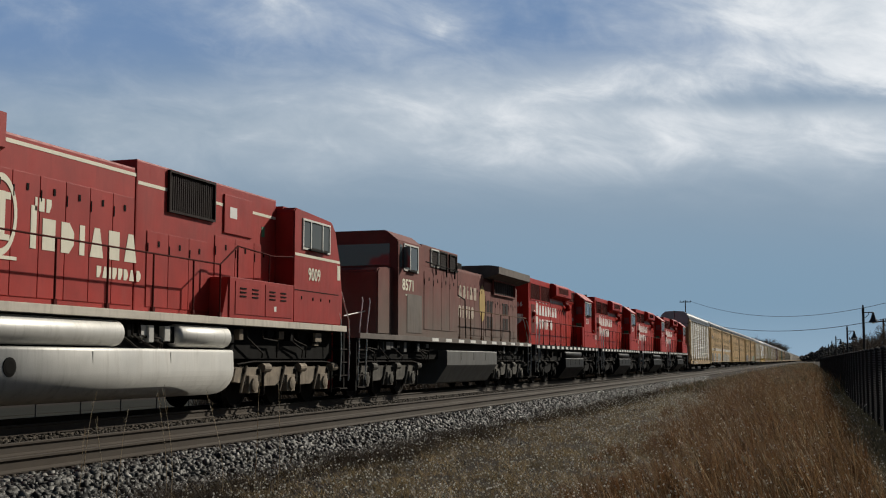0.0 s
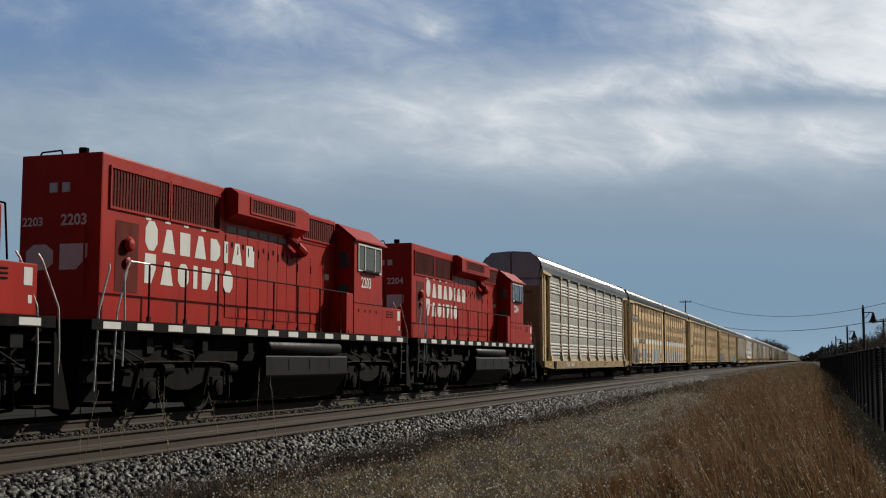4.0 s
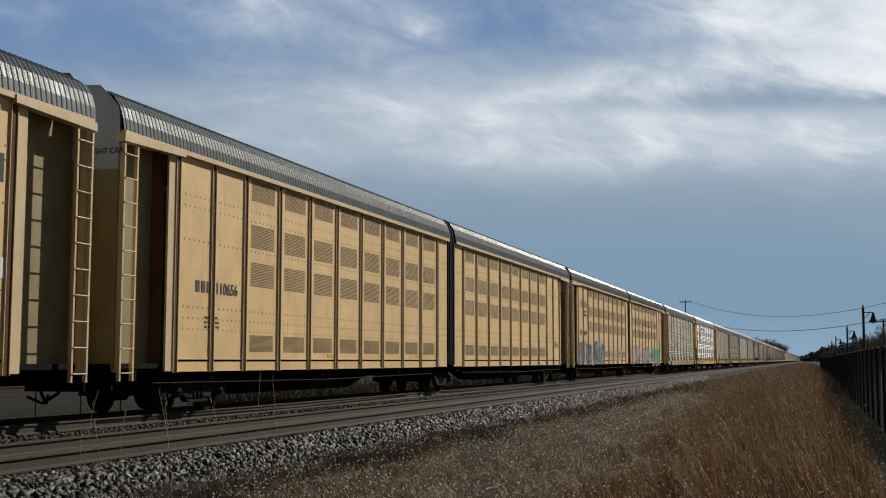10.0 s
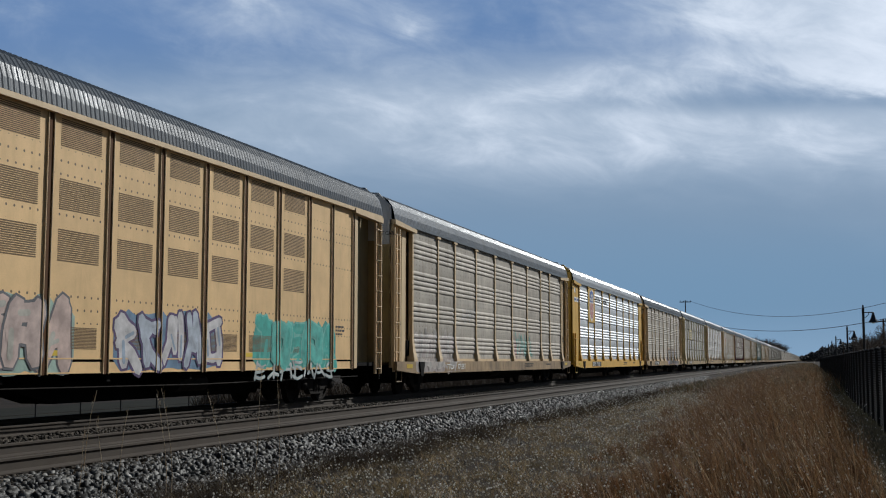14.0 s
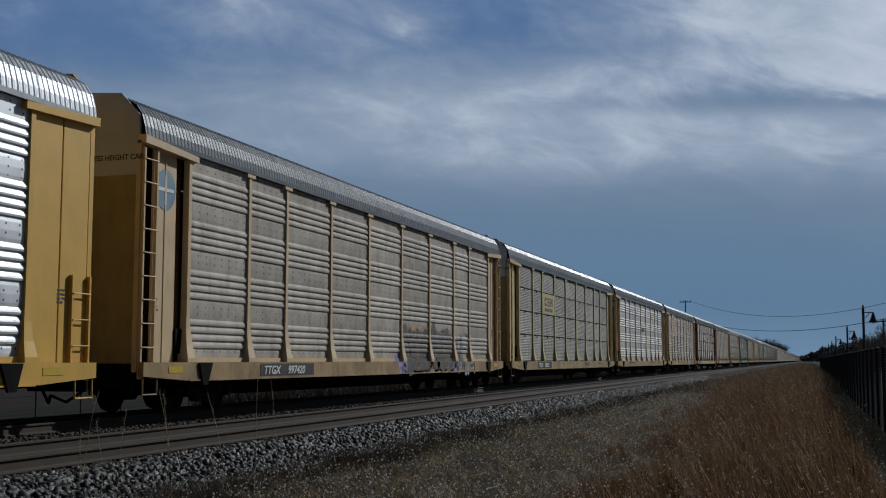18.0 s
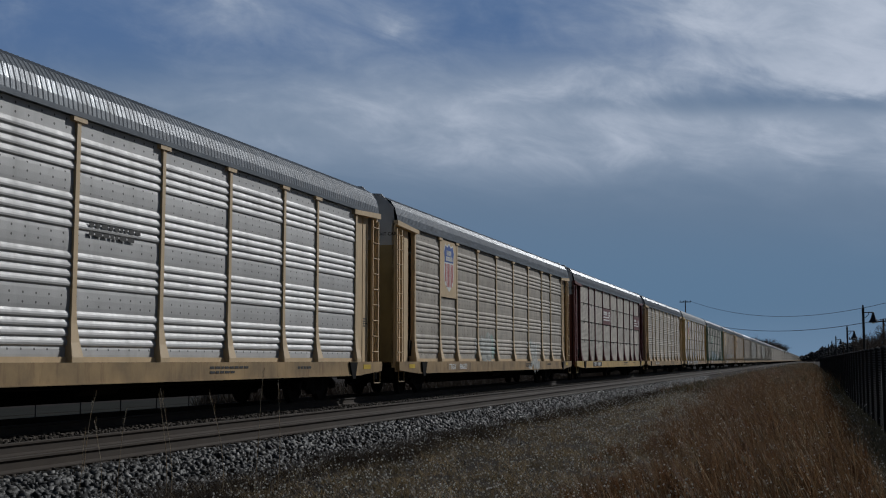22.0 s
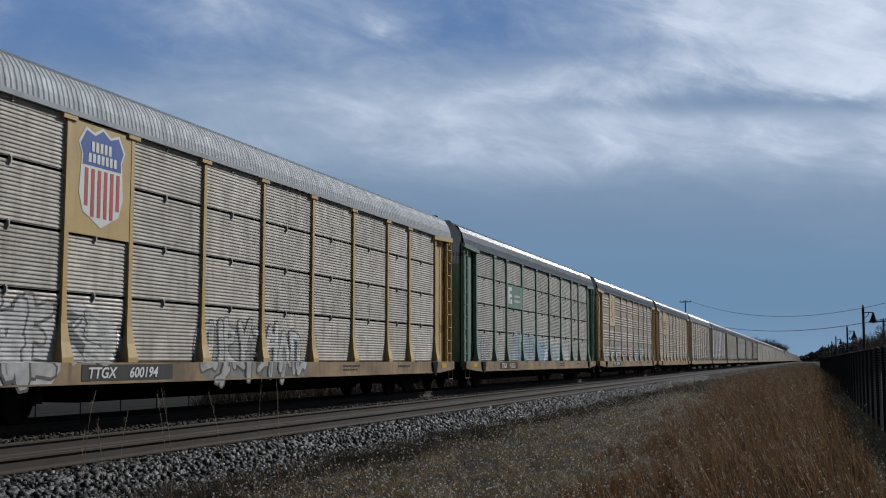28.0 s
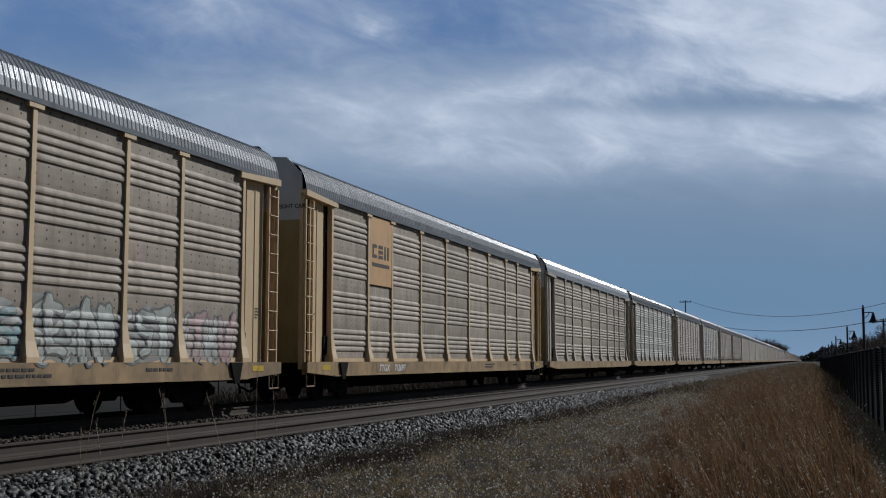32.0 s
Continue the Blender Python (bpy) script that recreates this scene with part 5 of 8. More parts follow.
def loco_red_9009():
    lo = thing("locomotive", "faded red road locomotive with silver fuel tank and cream stripe", "locomotive", "locomotives of the train")
    sill_z = 2.06
    part("frame_sill", boxed(-1.50, 1.50, -11.6, 11.75, 1.90, sill_z, 0.01), M_SILL9, lo, "pale dirty walkway edge")
    part("underframe", boxed(-1.15, 1.15, -11.5, 11.5, 1.15, 1.89), M_BLACK, lo)
    HX = 0.92
    # long hood, radiator wings at the outer end, tall box behind the cab
    part("long_hood", boxed(-HX, HX, -10.6, 2.0, sill_z, 4.98, 0.05), M_INRED, lo)
    part("equipment_hood", boxed(-HX - 0.02, HX + 0.02, 2.0, 8.35, sill_z, 5.17, 0.04), M_INRED, lo)
    bm = bmesh.new()
    prism_y(bm, [(-1.45, 4.55), (-1.45, 5.12), (-1.2, 5.2), (1.2, 5.2), (1.45, 5.12), (1.45, 4.55), (0.9, 4.25), (-0.9, 4.25)], -10.6, -2.6)
    part("radiator_wing", bm, M_INRED, lo)
    for y in (-1.9, -0.2):
        bm = bmesh.new()
        box(bm, -0.35, 0.35, y, y + 1.1, 4.98, 5.07, 0.02)
        part("roof_hatch", bm, M_INRED, lo)
    bm = bmesh.new()
    lathe_x(bm, [(-0.4, 0.14), (0.4, 0.14)], 0.4, -2.2, 5.06, 14)
    part("exhaust", bm, M_BLACK, lo)
    hood_doors(lo, HX, -10.2, -2.6, 2.2, 4.05, 9, M_INRED)
    hood_doors(lo, HX, -2.5, 1.95, 2.2, 4.35, 6, M_INRED)
    hood_doors(lo, HX + 0.02, 2.4, 4.9, 2.2, 3.75, 3, M_INRED)
    hood_doors(lo, HX + 0.02, 5.2, 8.1, 2.25, 3.95, 3, M_INRED)
    part("equipment_cover", boxed(HX + 0.02, HX + 0.06, 5.6, 7.0, 4.05, 4.95, 0.01), M_INRED, lo)
    grille(lo, HX + 0.025, 3.2, 5.1, 4.28, 5.08, M_GRILLE, 22, 0.06)
    bars(M_CREAM, lo, HX + 0.002, 0, 0, [(-2.6, 4.80, 4.6, 0.07)], "cream_stripe")
    for row in ((2.05, 4.66, 1.1, 0.07), (5.2, 4.66, 0.38, 0.07), (7.02, 4.66, 1.3, 0.07)):
        bars(M_CREAM, lo, HX + 0.022, 0, 0, [row], "cream_stripe")
    bars(M_WHITE, lo, HX + 0.062, 0, 0, [(5.85, 4.42, 0.34, 0.26)], "notice")
    bars(M_GREENSIGN, lo, HX + 0.022, 0, 0, [(7.55, 4.15, 0.16, 0.26)], "green_sign")
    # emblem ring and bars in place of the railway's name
    bm = bmesh.new()
    n = 40
    circles = [[bm.verts.new((HX + dx, -2.05 + r * 0.62 * math.cos(k * math.tau / n), 3.55 + r * math.sin(k * math.tau / n))) for k in range(n)]
               for dx, r in ((0.022, 0.58), (0.028, 0.58), (0.028, 0.70), (0.022, 0.70))]
    for one, two in zip(circles, circles[1:]):
        for k in range(n):
            bm.faces.new((one[k], one[(k + 1) % n], two[(k + 1) % n], two[k]))
    bmesh.ops.recalc_face_normals(bm, faces=bm.faces[:])
    part("emblem_ring", bm, M_CREAM, lo)
    bars(M_CREAM, lo, HX + 0.026, 0, 0, [(-2.17, 3.15, 0.24, 0.8), (-2.3, 3.82, 0.5, 0.12), (-2.3, 3.12, 0.5, 0.10), (-2.5, 2.80, 0.9, 0.06)], "emblem_mark")
    def face(y):
        return HX + (0.046 if y > 1.98 else 0.022)
    name_row(lo, M_CREAM, face, -1.15, 3.72, 0.24, ["bar", "block", "flag"], 0.34, 0.16)
    name_row(lo, M_CREAM, face, -1.25, 3.05, 0.56, ["bar", "block", "drop", "bar", "wedge", "block", "wedge"], 0.86, 0.20, 1.35)
    name_row(lo, M_CREAM, face, 0.72, 2.68, 0.22, ["flag", "wedge", "bar", "flag", "flag", "drop", "wedge", "drop"], 0.34, 0.14)
    # cab and nose
    bm = bmesh.new()
    prism_x(bm, [(8.35, sill_z), (8.35, 4.88), (8.45, 4.98), (10.75, 4.86), (11.0, 4.62), (11.35, 3.75), (11.5, 2.9), (11.5, sill_z)], -1.46, 1.46)
    bmesh.ops.bevel(bm, geom=[e for e in bm.edges], offset=0.03, segments=2, affect="EDGES")
    cab = part("cab", bm, M_INRED, lo)
    bm = bmesh.new()
    prism_x(bm, [(8.40, 4.92), (8.42, 5.02), (10.6, 5.0), (10.95, 4.72), (10.8, 4.78)], -1.1, 1.1)
    part("cab_roof", bm, M_INRED, cab)
    cab_window(lo, 1.462, 8.85, 10.55, 4.0, 4.70)
    bars(M_CREAM, lo, 1.463, 0, 0, [(8.4, 3.76, 2.9, 0.07)], "cream_stripe")
    bars(M_CREAM, lo, 1.463, 0, 0, [(11.12, 3.3, 0.2, 0.40)], "nose_stripe")
    lettering("9009", 0.46, M_CREAM, lo, 1.468, 9.2, 3.18, 0.85, "number")
    part("cab_seam", boxed(1.46, 1.468, 8.4, 11.2, 2.88, 2.90), M_BLACK, lo)
    for y in (8.8, 9.5, 10.0, 10.6):
        part("latch", boxed(1.46, 1.475, y, y + 0.04, 2.66, 2.74), M_BLACK, lo)
    # low locker ahead of the steps beside the walkway
    part("battery_box", boxed(0.95, 1.47, 5.0, 8.32, sill_z, 2.98, 0.015), M_INRED, lo)
    for a, b in ((5.25, 6.7), (6.75, 8.2)):
        d = part("locker_door", boxed(1.47, 1.485, a, b, 2.15, 2.9, 0.004), M_INRED, lo)
        for k in range(2):
            for j in range(3):
                part("vent", boxed(1.485, 1.50, a + 0.2 + k * 0.6, a + 0.5 + k * 0.6, 2.55 + j * 0.09, 2.58 + j * 0.09), M_BLACK, d)
    bars(M_WHITE, lo, 1.486, 0, 0, [(7.2, 2.28, 0.12, 0.12)], "notice")
    handrail(lo, 1.44, [-10.5 + 1.55 * k for k in range(10)] + [4.6], sill_z, 3.22, M_INRAIL)
    bm = bmesh.new()
    pipe(bm, [(1.44, 4.6, 3.22), (1.44, 5.4, 3.7), (1.44, 7.2, 3.62), (1.44, 8.3, 3.7)], 0.02)
    rod(bm, (1.44, 5.4, 2.98), (1.44, 5.4, 3.7), 0.02)
    rod(bm, (1.44, 7.0, 2.98), (1.44, 7.0, 3.62), 0.02)
    part("grab_rail", bm, M_INRAIL, lo)
    bm = bmesh.new()
    prism_x(bm, [(4.7, sill_z), (5.0, sill_z), (5.0, 2.95)], 1.40, 1.44)
    part("step_side", bm, M_INRED, lo)
    fuel_tank(lo, -5.4, 5.15, 0.34, 1.34, M_TANK, 1.50, "silver fuel tank streaked with dark spills")
    bm = bmesh.new()
    lathe_x(bm, [(0, 0.16), (0.03, 0.16), (0.04, 0.10), (0.04, 0.0001)], 1.50, -2.4, 1.0, 16)
    part("tank_gauge", bm, M_BLACK, lo)
    reservoir(lo, -5.2, 0.9, 1.62, 0.25, M_TANK)
    reservoir(lo, 2.9, 5.1, 1.62, 0.24, M_TANK)
    underworks(lo, 1.0, 2.7, 1.85, M_TANK)
    underworks(lo, 5.2, 11.0, 1.88, M_TRUCK9)
    loco_truck(lo, 8.65, (-2.05, 0.0, 2.05), M_TRUCK9)
    loco_truck(lo, -8.65, (-2.05, 0.0, 2.05), M_TRUCK9)
    steps(lo, 11.45, 1, 1.45, sill_z, M_INRED, M_CHROME)
    steps(lo, -11.45, -1, 1.45, sill_z, M_INRED, M_CHROME)
    part("pilot", boxed(-1.4, 1.4, 11.75, 11.85, 0.3, 1.9), M_BLACK, lo)
    coupler(lo, 11.7, 1)
    coupler(lo, -11.7, -1)
    return lo


def loco_maroon_8571():
    lo = thing("locomotive", "oxidised maroon road locomotive with dusty lower panels", "locomotive", "locomotives of the train")
    sz = 1.90
    part("frame_sill", boxed(-1.50, 1.50, -10.6, 10.7, 1.74, sz, 0.01), M_CPDUST, lo)
    first = bars(M_WHITE, lo, 1.503, 0, 0, [(-4.0, 1.76, 0.7, 0.11)], "reflector", "white reflective block")
    for k in range(1, 10):
        again(first, y=1.55 * k)
    part("underframe", boxed(-1.15, 1.15, -10.5, 10.6, 1.15, 1.73), M_BLACK, lo)
    HX = 0.92
    bm = bmesh.new()
    prism_x(bm, [(-8.7, sz), (-8.7, 3.85), (-8.55, 3.95), (-7.35, 4.05), (-7.25, sz)], -1.30, 1.30)
    bmesh.ops.bevel(bm, geom=bm.edges[:], offset=0.04, segments=2, affect="EDGES")
    part("nose", bm, M_CPOLD, lo)
    bm = bmesh.new()
    prism_y(bm, [(-1.48, sz - 0.1), (-1.48, 4.90), (-1.05, 5.24), (1.05, 5.24), (1.48, 4.90), (1.48, sz - 0.1)], -7.4, -4.9)
    bmesh.ops.bevel(bm, geom=bm.edges[:], offset=0.03, segments=2, affect="EDGES")
    part("cab", bm, M_CPOLD, lo)
    part("windshield", boxed(-1.2, 1.2, -7.415, -7.40, 4.12, 4.80), M_GLASS, lo)
    part("cabinet", boxed(-1.46, 1.46, -4.9, -0.9, sz - 0.1, 4.28, 0.02), M_CPOLD, lo)
    part("cabinet_hood", boxed(-1.42, 1.42, -4.9, -0.75, 4.28, 5.02, 0.03), M_CPOLD, lo)
    for y in (-3.95, -2.95, -1.8):
        grille(lo, 1.422, y, y + 0.78, 4.36, 4.90, M_WINFRAME if y < -3 else M_GRILLE, 6, 0.05, False)
    bm = bmesh.new()
    rod(bm, (1.54, -4.8, 4.42), (1.54, -1.1, 4.36), 0.024)
    for y in (-3.7, -2.5, -1.5):
        rod(bm, (1.54, y, 4.05), (1.54, y, 4.42), 0.03)
    part("cabinet_rail", bm, M_BLACK, lo)
    hood_doors(lo, 1.46, -4.8, -1.0, 2.15, 4.1, 4, M_CPOLD)
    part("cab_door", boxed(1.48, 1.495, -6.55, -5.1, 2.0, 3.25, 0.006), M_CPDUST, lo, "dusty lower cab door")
    cab_window(lo, 1.482, -6.85, -5.5, 4.02, 4.80, (0.42,))
    part("wind_deflector", boxed(1.49, 1.72, -6.93, -6.90, 4.05, 4.72, 0.01), M_GLASS, lo, "hinged glass wind deflector")
    part("quarter_light", boxed(1.478, 1.488, -7.25, -7.0, 4.05, 4.78), M_GLASS, lo)
    lettering("8571", 0.50, M_CREAM, lo, 1.483, -7.0, 3.36, 1.18, "number")
    bars(M_CREAM, lo, 1.483, 0, 0, [(-6.7, 3.18, 0.25, 0.05), (-6.1, 3.18, 0.25, 0.05)], "stencil")
    part("long_hood", boxed(-HX, HX, -0.9, 4.6, sz, 4.66, 0.12), M_CPOLD, lo)
    bm = bmesh.new()
    prism_y(bm, [(-HX, sz), (-HX, 4.35), (-0.6, 4.75), (0.6, 4.75), (HX, 4.35), (HX, sz)], 4.6, 10.3)
    part("radiator_cab", bm, M_CPOLD, lo)
    bm = bmesh.new()
    prism_y(bm, [(-1.5, 4.72), (-1.5, 5.02), (-1.1, 5.08), (1.1, 5.08), (1.5, 5.02), (1.5, 4.72), (0.95, 4.55), (-0.95, 4.55)], 4.9, 10.5)
    part("radiator_wing", bm, M_CPDUST, lo)
    grille(lo, HX + 0.004, 5.9, 9.6, 3.95, 4.5, M_CPOLD, 10, 0.1, True)
    for k in (-0.12, 0.12):
        bm = bmesh.new()
        rod(bm, (0.55 + k, -0.3, 4.92), (0.55 + k, -0.62, 4.94), 0.10, 10)
        rod(bm, (0.55 + k, -0.3, 4.60), (0.55 + k, -0.3, 4.95), 0.03, 8)
        part("air_horn", bm, M_BLACK, lo)
    for y in (-0.3, 0.2, 2.4):
        bm = boxed(-0.3, 0.3, y, y + (0.25 if y < 2 else 1.1), 4.66, 4.98 if y < 2 else 5.05, 0.04)
        part("roof_stack", bm, M_BLACK, lo)
    hood_doors(lo, HX, -0.8, 4.5, 2.1, 4.15, 8, M_CPOLD)
    hood_doors(lo, HX, 4.8, 10.2, 2.1, 3.8, 7, M_CPOLD)
    for y in (5.0, 5.5, 7.6, 8.1):
        for z in (2.45, 3.1):
            part("vent", boxed(HX + 0.018, HX + 0.03, y, y + 0.38, z, z + 0.5), M_GRILLE, lo)
    name_row(lo, M_FADED, HX + 0.020, -0.75, 3.52, 0.50, ["oct", "wedge", "block", "wedge", "drop", "bar", "wedge", "block"], 0.86, 0.20)
    name_row(lo, M_FADED, HX + 0.020, -0.25, 2.75, 0.48, ["flag", "wedge", "oct", "bar", "flag", "bar", "oct"], 0.86, 0.20)
    bm = bmesh.new()
    pts = [(4.3 + 0.42 * math.cos(t * math.tau / 18), 3.45 + 0.75 * math.sin(t * math.tau / 18)) for t in range(18)]
    prism_x(bm, pts, HX + 0.02, HX + 0.026)
    part("emblem", bm, M_GOLD, lo, "faded gold oval emblem")
    handrail(lo, 1.44, [-0.6 + 1.5 * k for k in range(8)], sz, 3.02, M_BROWN)
    bm = bmesh.new()
    pipe(bm, [(1.44, -0.9, 4.6), (1.30, -0.4, 3.55), (1.30, 0.6, 3.40), (1.30, 0.7, 1.95)], 0.025)
    part("cable_pipe", bm, M_BLACK, lo)
    fuel_tank(lo, -2.3, 4.5, 0.28, 1.46, M_TANKGR, folded=True)
    underworks(lo, -5.5, -3.6, 1.72, M_TANKGR)
    underworks(lo, 4.6, 10, 1.74, M_TANKGR)
    underworks(lo, -10, -6, 1.74, M_TANKGR)
    loco_truck(lo, 7.5, (-2.05, 0.0, 2.05), M_TRUCKGR)
    loco_truck(lo, -7.5, (-2.05, 0.0, 2.05), M_TRUCKGR)
    steps(lo, -10.0, -1, 1.45, sz, M_CPOLD, M_CHROME)
    steps(lo, 10.2, 1, 1.45, sz, M_BLACK, M_CHROME)
    bm = bmesh.new()
    pipe(bm, [(0.9, -8.75, 2.6), (0.9, -9.6, 2.5), (0.9, -10.4, 2.4)], 0.02)
    part("nose_rail", bm, M_CHROME, lo)
    bm = bmesh.new()
    pipe(bm, [(0.2, -6.9, 4.98), (0.2, -6.9, 5.08), (-0.4, -6.9, 5.08), (-0.4, -6.9, 4.98)], 0.02)
    part("roof_rail", bm, M_BLACK, lo)
    part("pilot", boxed(-1.4, 1.4, -10.7, -10.6, 0.25, 1.75), M_BLACK, lo)
    coupler(lo, 10.6, 1)
    coupler(lo, -10.6, -1)
    return lo


def loco_geep(digits):
    lo = thing("locomotive", "glossy red four-axle switching locomotive with black running gear", "locomotive", "locomotives of the train")
    sz = 1.86
    part("frame_sill", boxed(-1.48, 1.48, -8.55, 8.45, 1.66, sz, 0.01), M_BLACK, lo)
    first = bars(M_WHITE, lo, 1.482, 0, 0, [(-8.2, 1.69, 0.56, 0.13)], "reflector", "white reflective block")
    for k in range(1, 15):
        again(first, y=1.12 * k)
    part("underframe", boxed(-1.2, 1.2, -8.4, 8.3, 1.1, 1.65), M_BLACK, lo)
    HX = 0.92
    part("radiator_hood", boxed(-HX, HX, -7.55, -2.7, sz, 5.12, 0.04), M_CPRED, lo)
    part("engine_hood", boxed(-HX + 0.02, HX - 0.02, -2.7, 3.9, sz, 4.72, 0.04), M_CPRED, lo)
    bm = bmesh.new()
    prism_y(bm, [(-1.25, 4.50), (-1.25, 4.98), (-1.05, 5.12), (1.05, 5.12), (1.25, 4.98), (1.25, 4.50), (0.9, 4.32), (-0.9, 4.32)], -2.65, 1.3)
    part("blower_housing", bm, M_CPRED, lo)
    part("rear_hood_top", boxed(-HX, HX, 1.3, 3.85, 4.25, 5.08, 0.04), M_CPRED, lo)
    for k in range(2):
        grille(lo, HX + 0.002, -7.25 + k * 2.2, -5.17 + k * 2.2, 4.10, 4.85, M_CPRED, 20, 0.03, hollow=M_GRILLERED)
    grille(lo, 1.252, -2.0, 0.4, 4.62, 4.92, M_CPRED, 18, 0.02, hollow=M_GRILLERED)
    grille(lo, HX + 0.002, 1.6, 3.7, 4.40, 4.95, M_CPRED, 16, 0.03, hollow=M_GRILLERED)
    hood_doors(lo, HX - 0.02, -2.6, 1.2, 2.1, 4.05, 7, M_CPRED)
    hood_doors(lo, HX - 0.02, 1.3, 3.8, 2.1, 3.9, 3, M_CPRED, False)
    bars(paint("grey_vent_strip", (0.25, 0.24, 0.23), 0.5), lo, HX - 0.018, 0, 0, [(-2.55 + 0.55 * k, 4.10, 0.45, 0.14) for k in range(7)], "vent_strip")
    # equipment bay near the outer end: a flat plate with the recess's shade in its dark red, and a bell-shaped valve on
    # it
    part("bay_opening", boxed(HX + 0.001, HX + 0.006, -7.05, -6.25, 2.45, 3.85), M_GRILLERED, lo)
    bm = bmesh.new()
    lathe_x(bm, [(0, 0.12), (0.06, 0.16), (0.12, 0.10), (0.14, 0.0001)], HX + 0.006, -6.65, 3.4, 12)
    lathe_x(bm, [(0, 0.08), (0.05, 0.10), (0.08, 0.0001)], HX + 0.006, -6.65, 3.05, 10)
    part("valve", bm, M_CPRED, lo)
    bm = bmesh.new()
    pipe(bm, [(HX, 0.7, 4.3), (HX + 0.18, 0.85, 4.1), (HX + 0.18, 1.3, 3.95), (HX, 1.6, 3.95)], 0.12, 8)
    part("air_duct", bm, M_CPRED, lo)
    def face(y):
        return HX + (0.002 if y < -2.75 else 0.0)
    name_row(lo, M_WHITE, face, -6.0, 3.36, 0.50, ["oct", "wedge", "block", "wedge", "drop", "bar", "wedge", "block"], 1.0, 0.20, 1.22)
    name_row(lo, M_WHITE, face, -6.0, 2.68, 0.50, ["flag", "wedge", "oct", "bar", "flag", "bar", "oct"], 0.98, 0.20, 1.22)
    bars(M_WHITE, lo, HX + 0.001, 0, 0, [(-6.0 + 0.75 * k, 3.98, 0.2, 0.06) for k in range(4)], "stencil")
    bars(M_WHITE, lo, HX - 0.001, 0, 0, [(3.1, 3.35, 0.3, 0.16)], "notice")
    # outer end: number boards, twin lamps
    for x0, kind in ((-0.75, "oct"), (0.02, "flag")):
        bm = bmesh.new()
        prism_y(bm, [(x0 + 0.62 * p, 2.85 + 0.5 * q) for p, q in PLAIN[kind][1]], -7.558, -7.551)
        part("end_mark", bm, M_WHITE, lo)
    end_lettering(digits, 0.30, M_WHITE, lo, 0.02, -7.556, 3.72)
    end_lettering(digits, 0.24, M_WHITE, lo, -0.86, -7.556, 3.72)
    bm = bmesh.new()
    rod(bm, (0.25, -7.2, 5.12), (0.25, -7.2, 5.28), 0.10, 10)
    part("roof_bell", bm, M_BLACK, lo)
    bm = bmesh.new()
    pipe(bm, [(-0.7, -7.3, 5.12), (-0.65, -7.3, 5.22), (-0.2, -7.3, 5.24), (-0.15, -7.3, 5.12)], 0.018)
    part("lifting_rail", bm, M_BLACK, lo)
    bm = bmesh.new()
    for sx in (-0.14, 0.14):
        box(bm, sx - 0.09, sx + 0.09, -7.60, -7.55, 4.35, 4.55, 0.02)
    part("headlamp", bm, M_LAMP, lo)
    bm = bmesh.new()
    pipe(bm, [(0.6, -7.6, 2.2), (0.6, -7.6, 3.7)], 0.018)
    part("grab_iron", bm, M_CPRED, lo)
    # cab, nose and lockers
    bm = bmesh.new()
    prism_y(bm, [(-1.46, sz - 0.02), (-1.46, 4.55), (-0.95, 4.95), (0.95, 4.95), (1.46, 4.55), (1.46, sz - 0.02)], 3.95, 6.25)
    bmesh.ops.bevel(bm, geom=bm.edges[:], offset=0.03, segments=2, affect="EDGES")
    part("cab", bm, M_CPRED, lo)
    bm = bmesh.new()
    prism_y(bm, [(-1.54, 4.53), (-0.98, 4.97), (0.98, 4.97), (1.54, 4.53), (1.54, 4.57), (0.98, 5.02), (-0.98, 5.02), (-1.54, 4.57)], 3.9, 6.45)
    part("cab_roof", bm, M_CPRED, lo)
    cab_window(lo, 1.462, 4.25, 6.05, 3.72, 4.42)
    part("rear_window", boxed(1.0, 1.35, 3.935, 3.948, 3.75, 4.2), M_GLASS, lo)
    bars_sign = boxed(0.98, 1.3, 3.935, 3.949, 2.95, 3.25)
    part("safety_sign", bars_sign, M_GREENSIGN, lo)
    lettering(digits, 0.42, M_WHITE, lo, 1.468, 4.5, 3.22, 0.95, "number")
    part("cab_seam", boxed(1.46, 1.467, 3.98, 6.2, 2.74, 2.76), M_BLACK, lo)
    for y in (4.3, 4.8, 5.2, 5.7):
        part("latch", boxed(1.46, 1.474, y, y + 0.035, 2.5, 2.58), M_BLACK, lo)
    part("nose", boxed(-0.9, 0.9, 6.25, 7.7, sz, 3.75, 0.06), M_CPRED, lo)
    # unseen dark front pieces, added to cut red bounce onto the next wagon
    for side in (1, -1):
        part("front_window", boxed(*sorted((side * 0.12, side * 1.30)), 6.252, 6.268, 3.80, 4.46), M_GLASS, lo)
    part("nose_door", boxed(-0.75, 0.75, 7.702, 7.73, sz + 0.1, 3.55, 0.01), M_GRILLERED, lo)
    bm = bmesh.new()
    prism_x(bm, [(8.46, 1.6), (8.5, 1.6), (8.95, 0.25), (8.5, 0.3)], -1.45, 1.45)
    part("snow_plough", bm, M_BLACK, lo)
    part("front_locker", boxed(0.92, 1.45, 6.27, 7.95, sz, 2.72, 0.015), M_CPRED, lo)
    for k in range(2):
        for j in range(3):
            part("vent", boxed(1.45, 1.462, 6.6 + k * 0.35, 6.85 + k * 0.35, 2.42 + j * 0.08, 2.45 + j * 0.08), M_BLACK, lo)
    bars(M_WHITE, lo, 1.452, 0, 0, [(7.6, 2.35, 0.22, 0.3)], "notice")
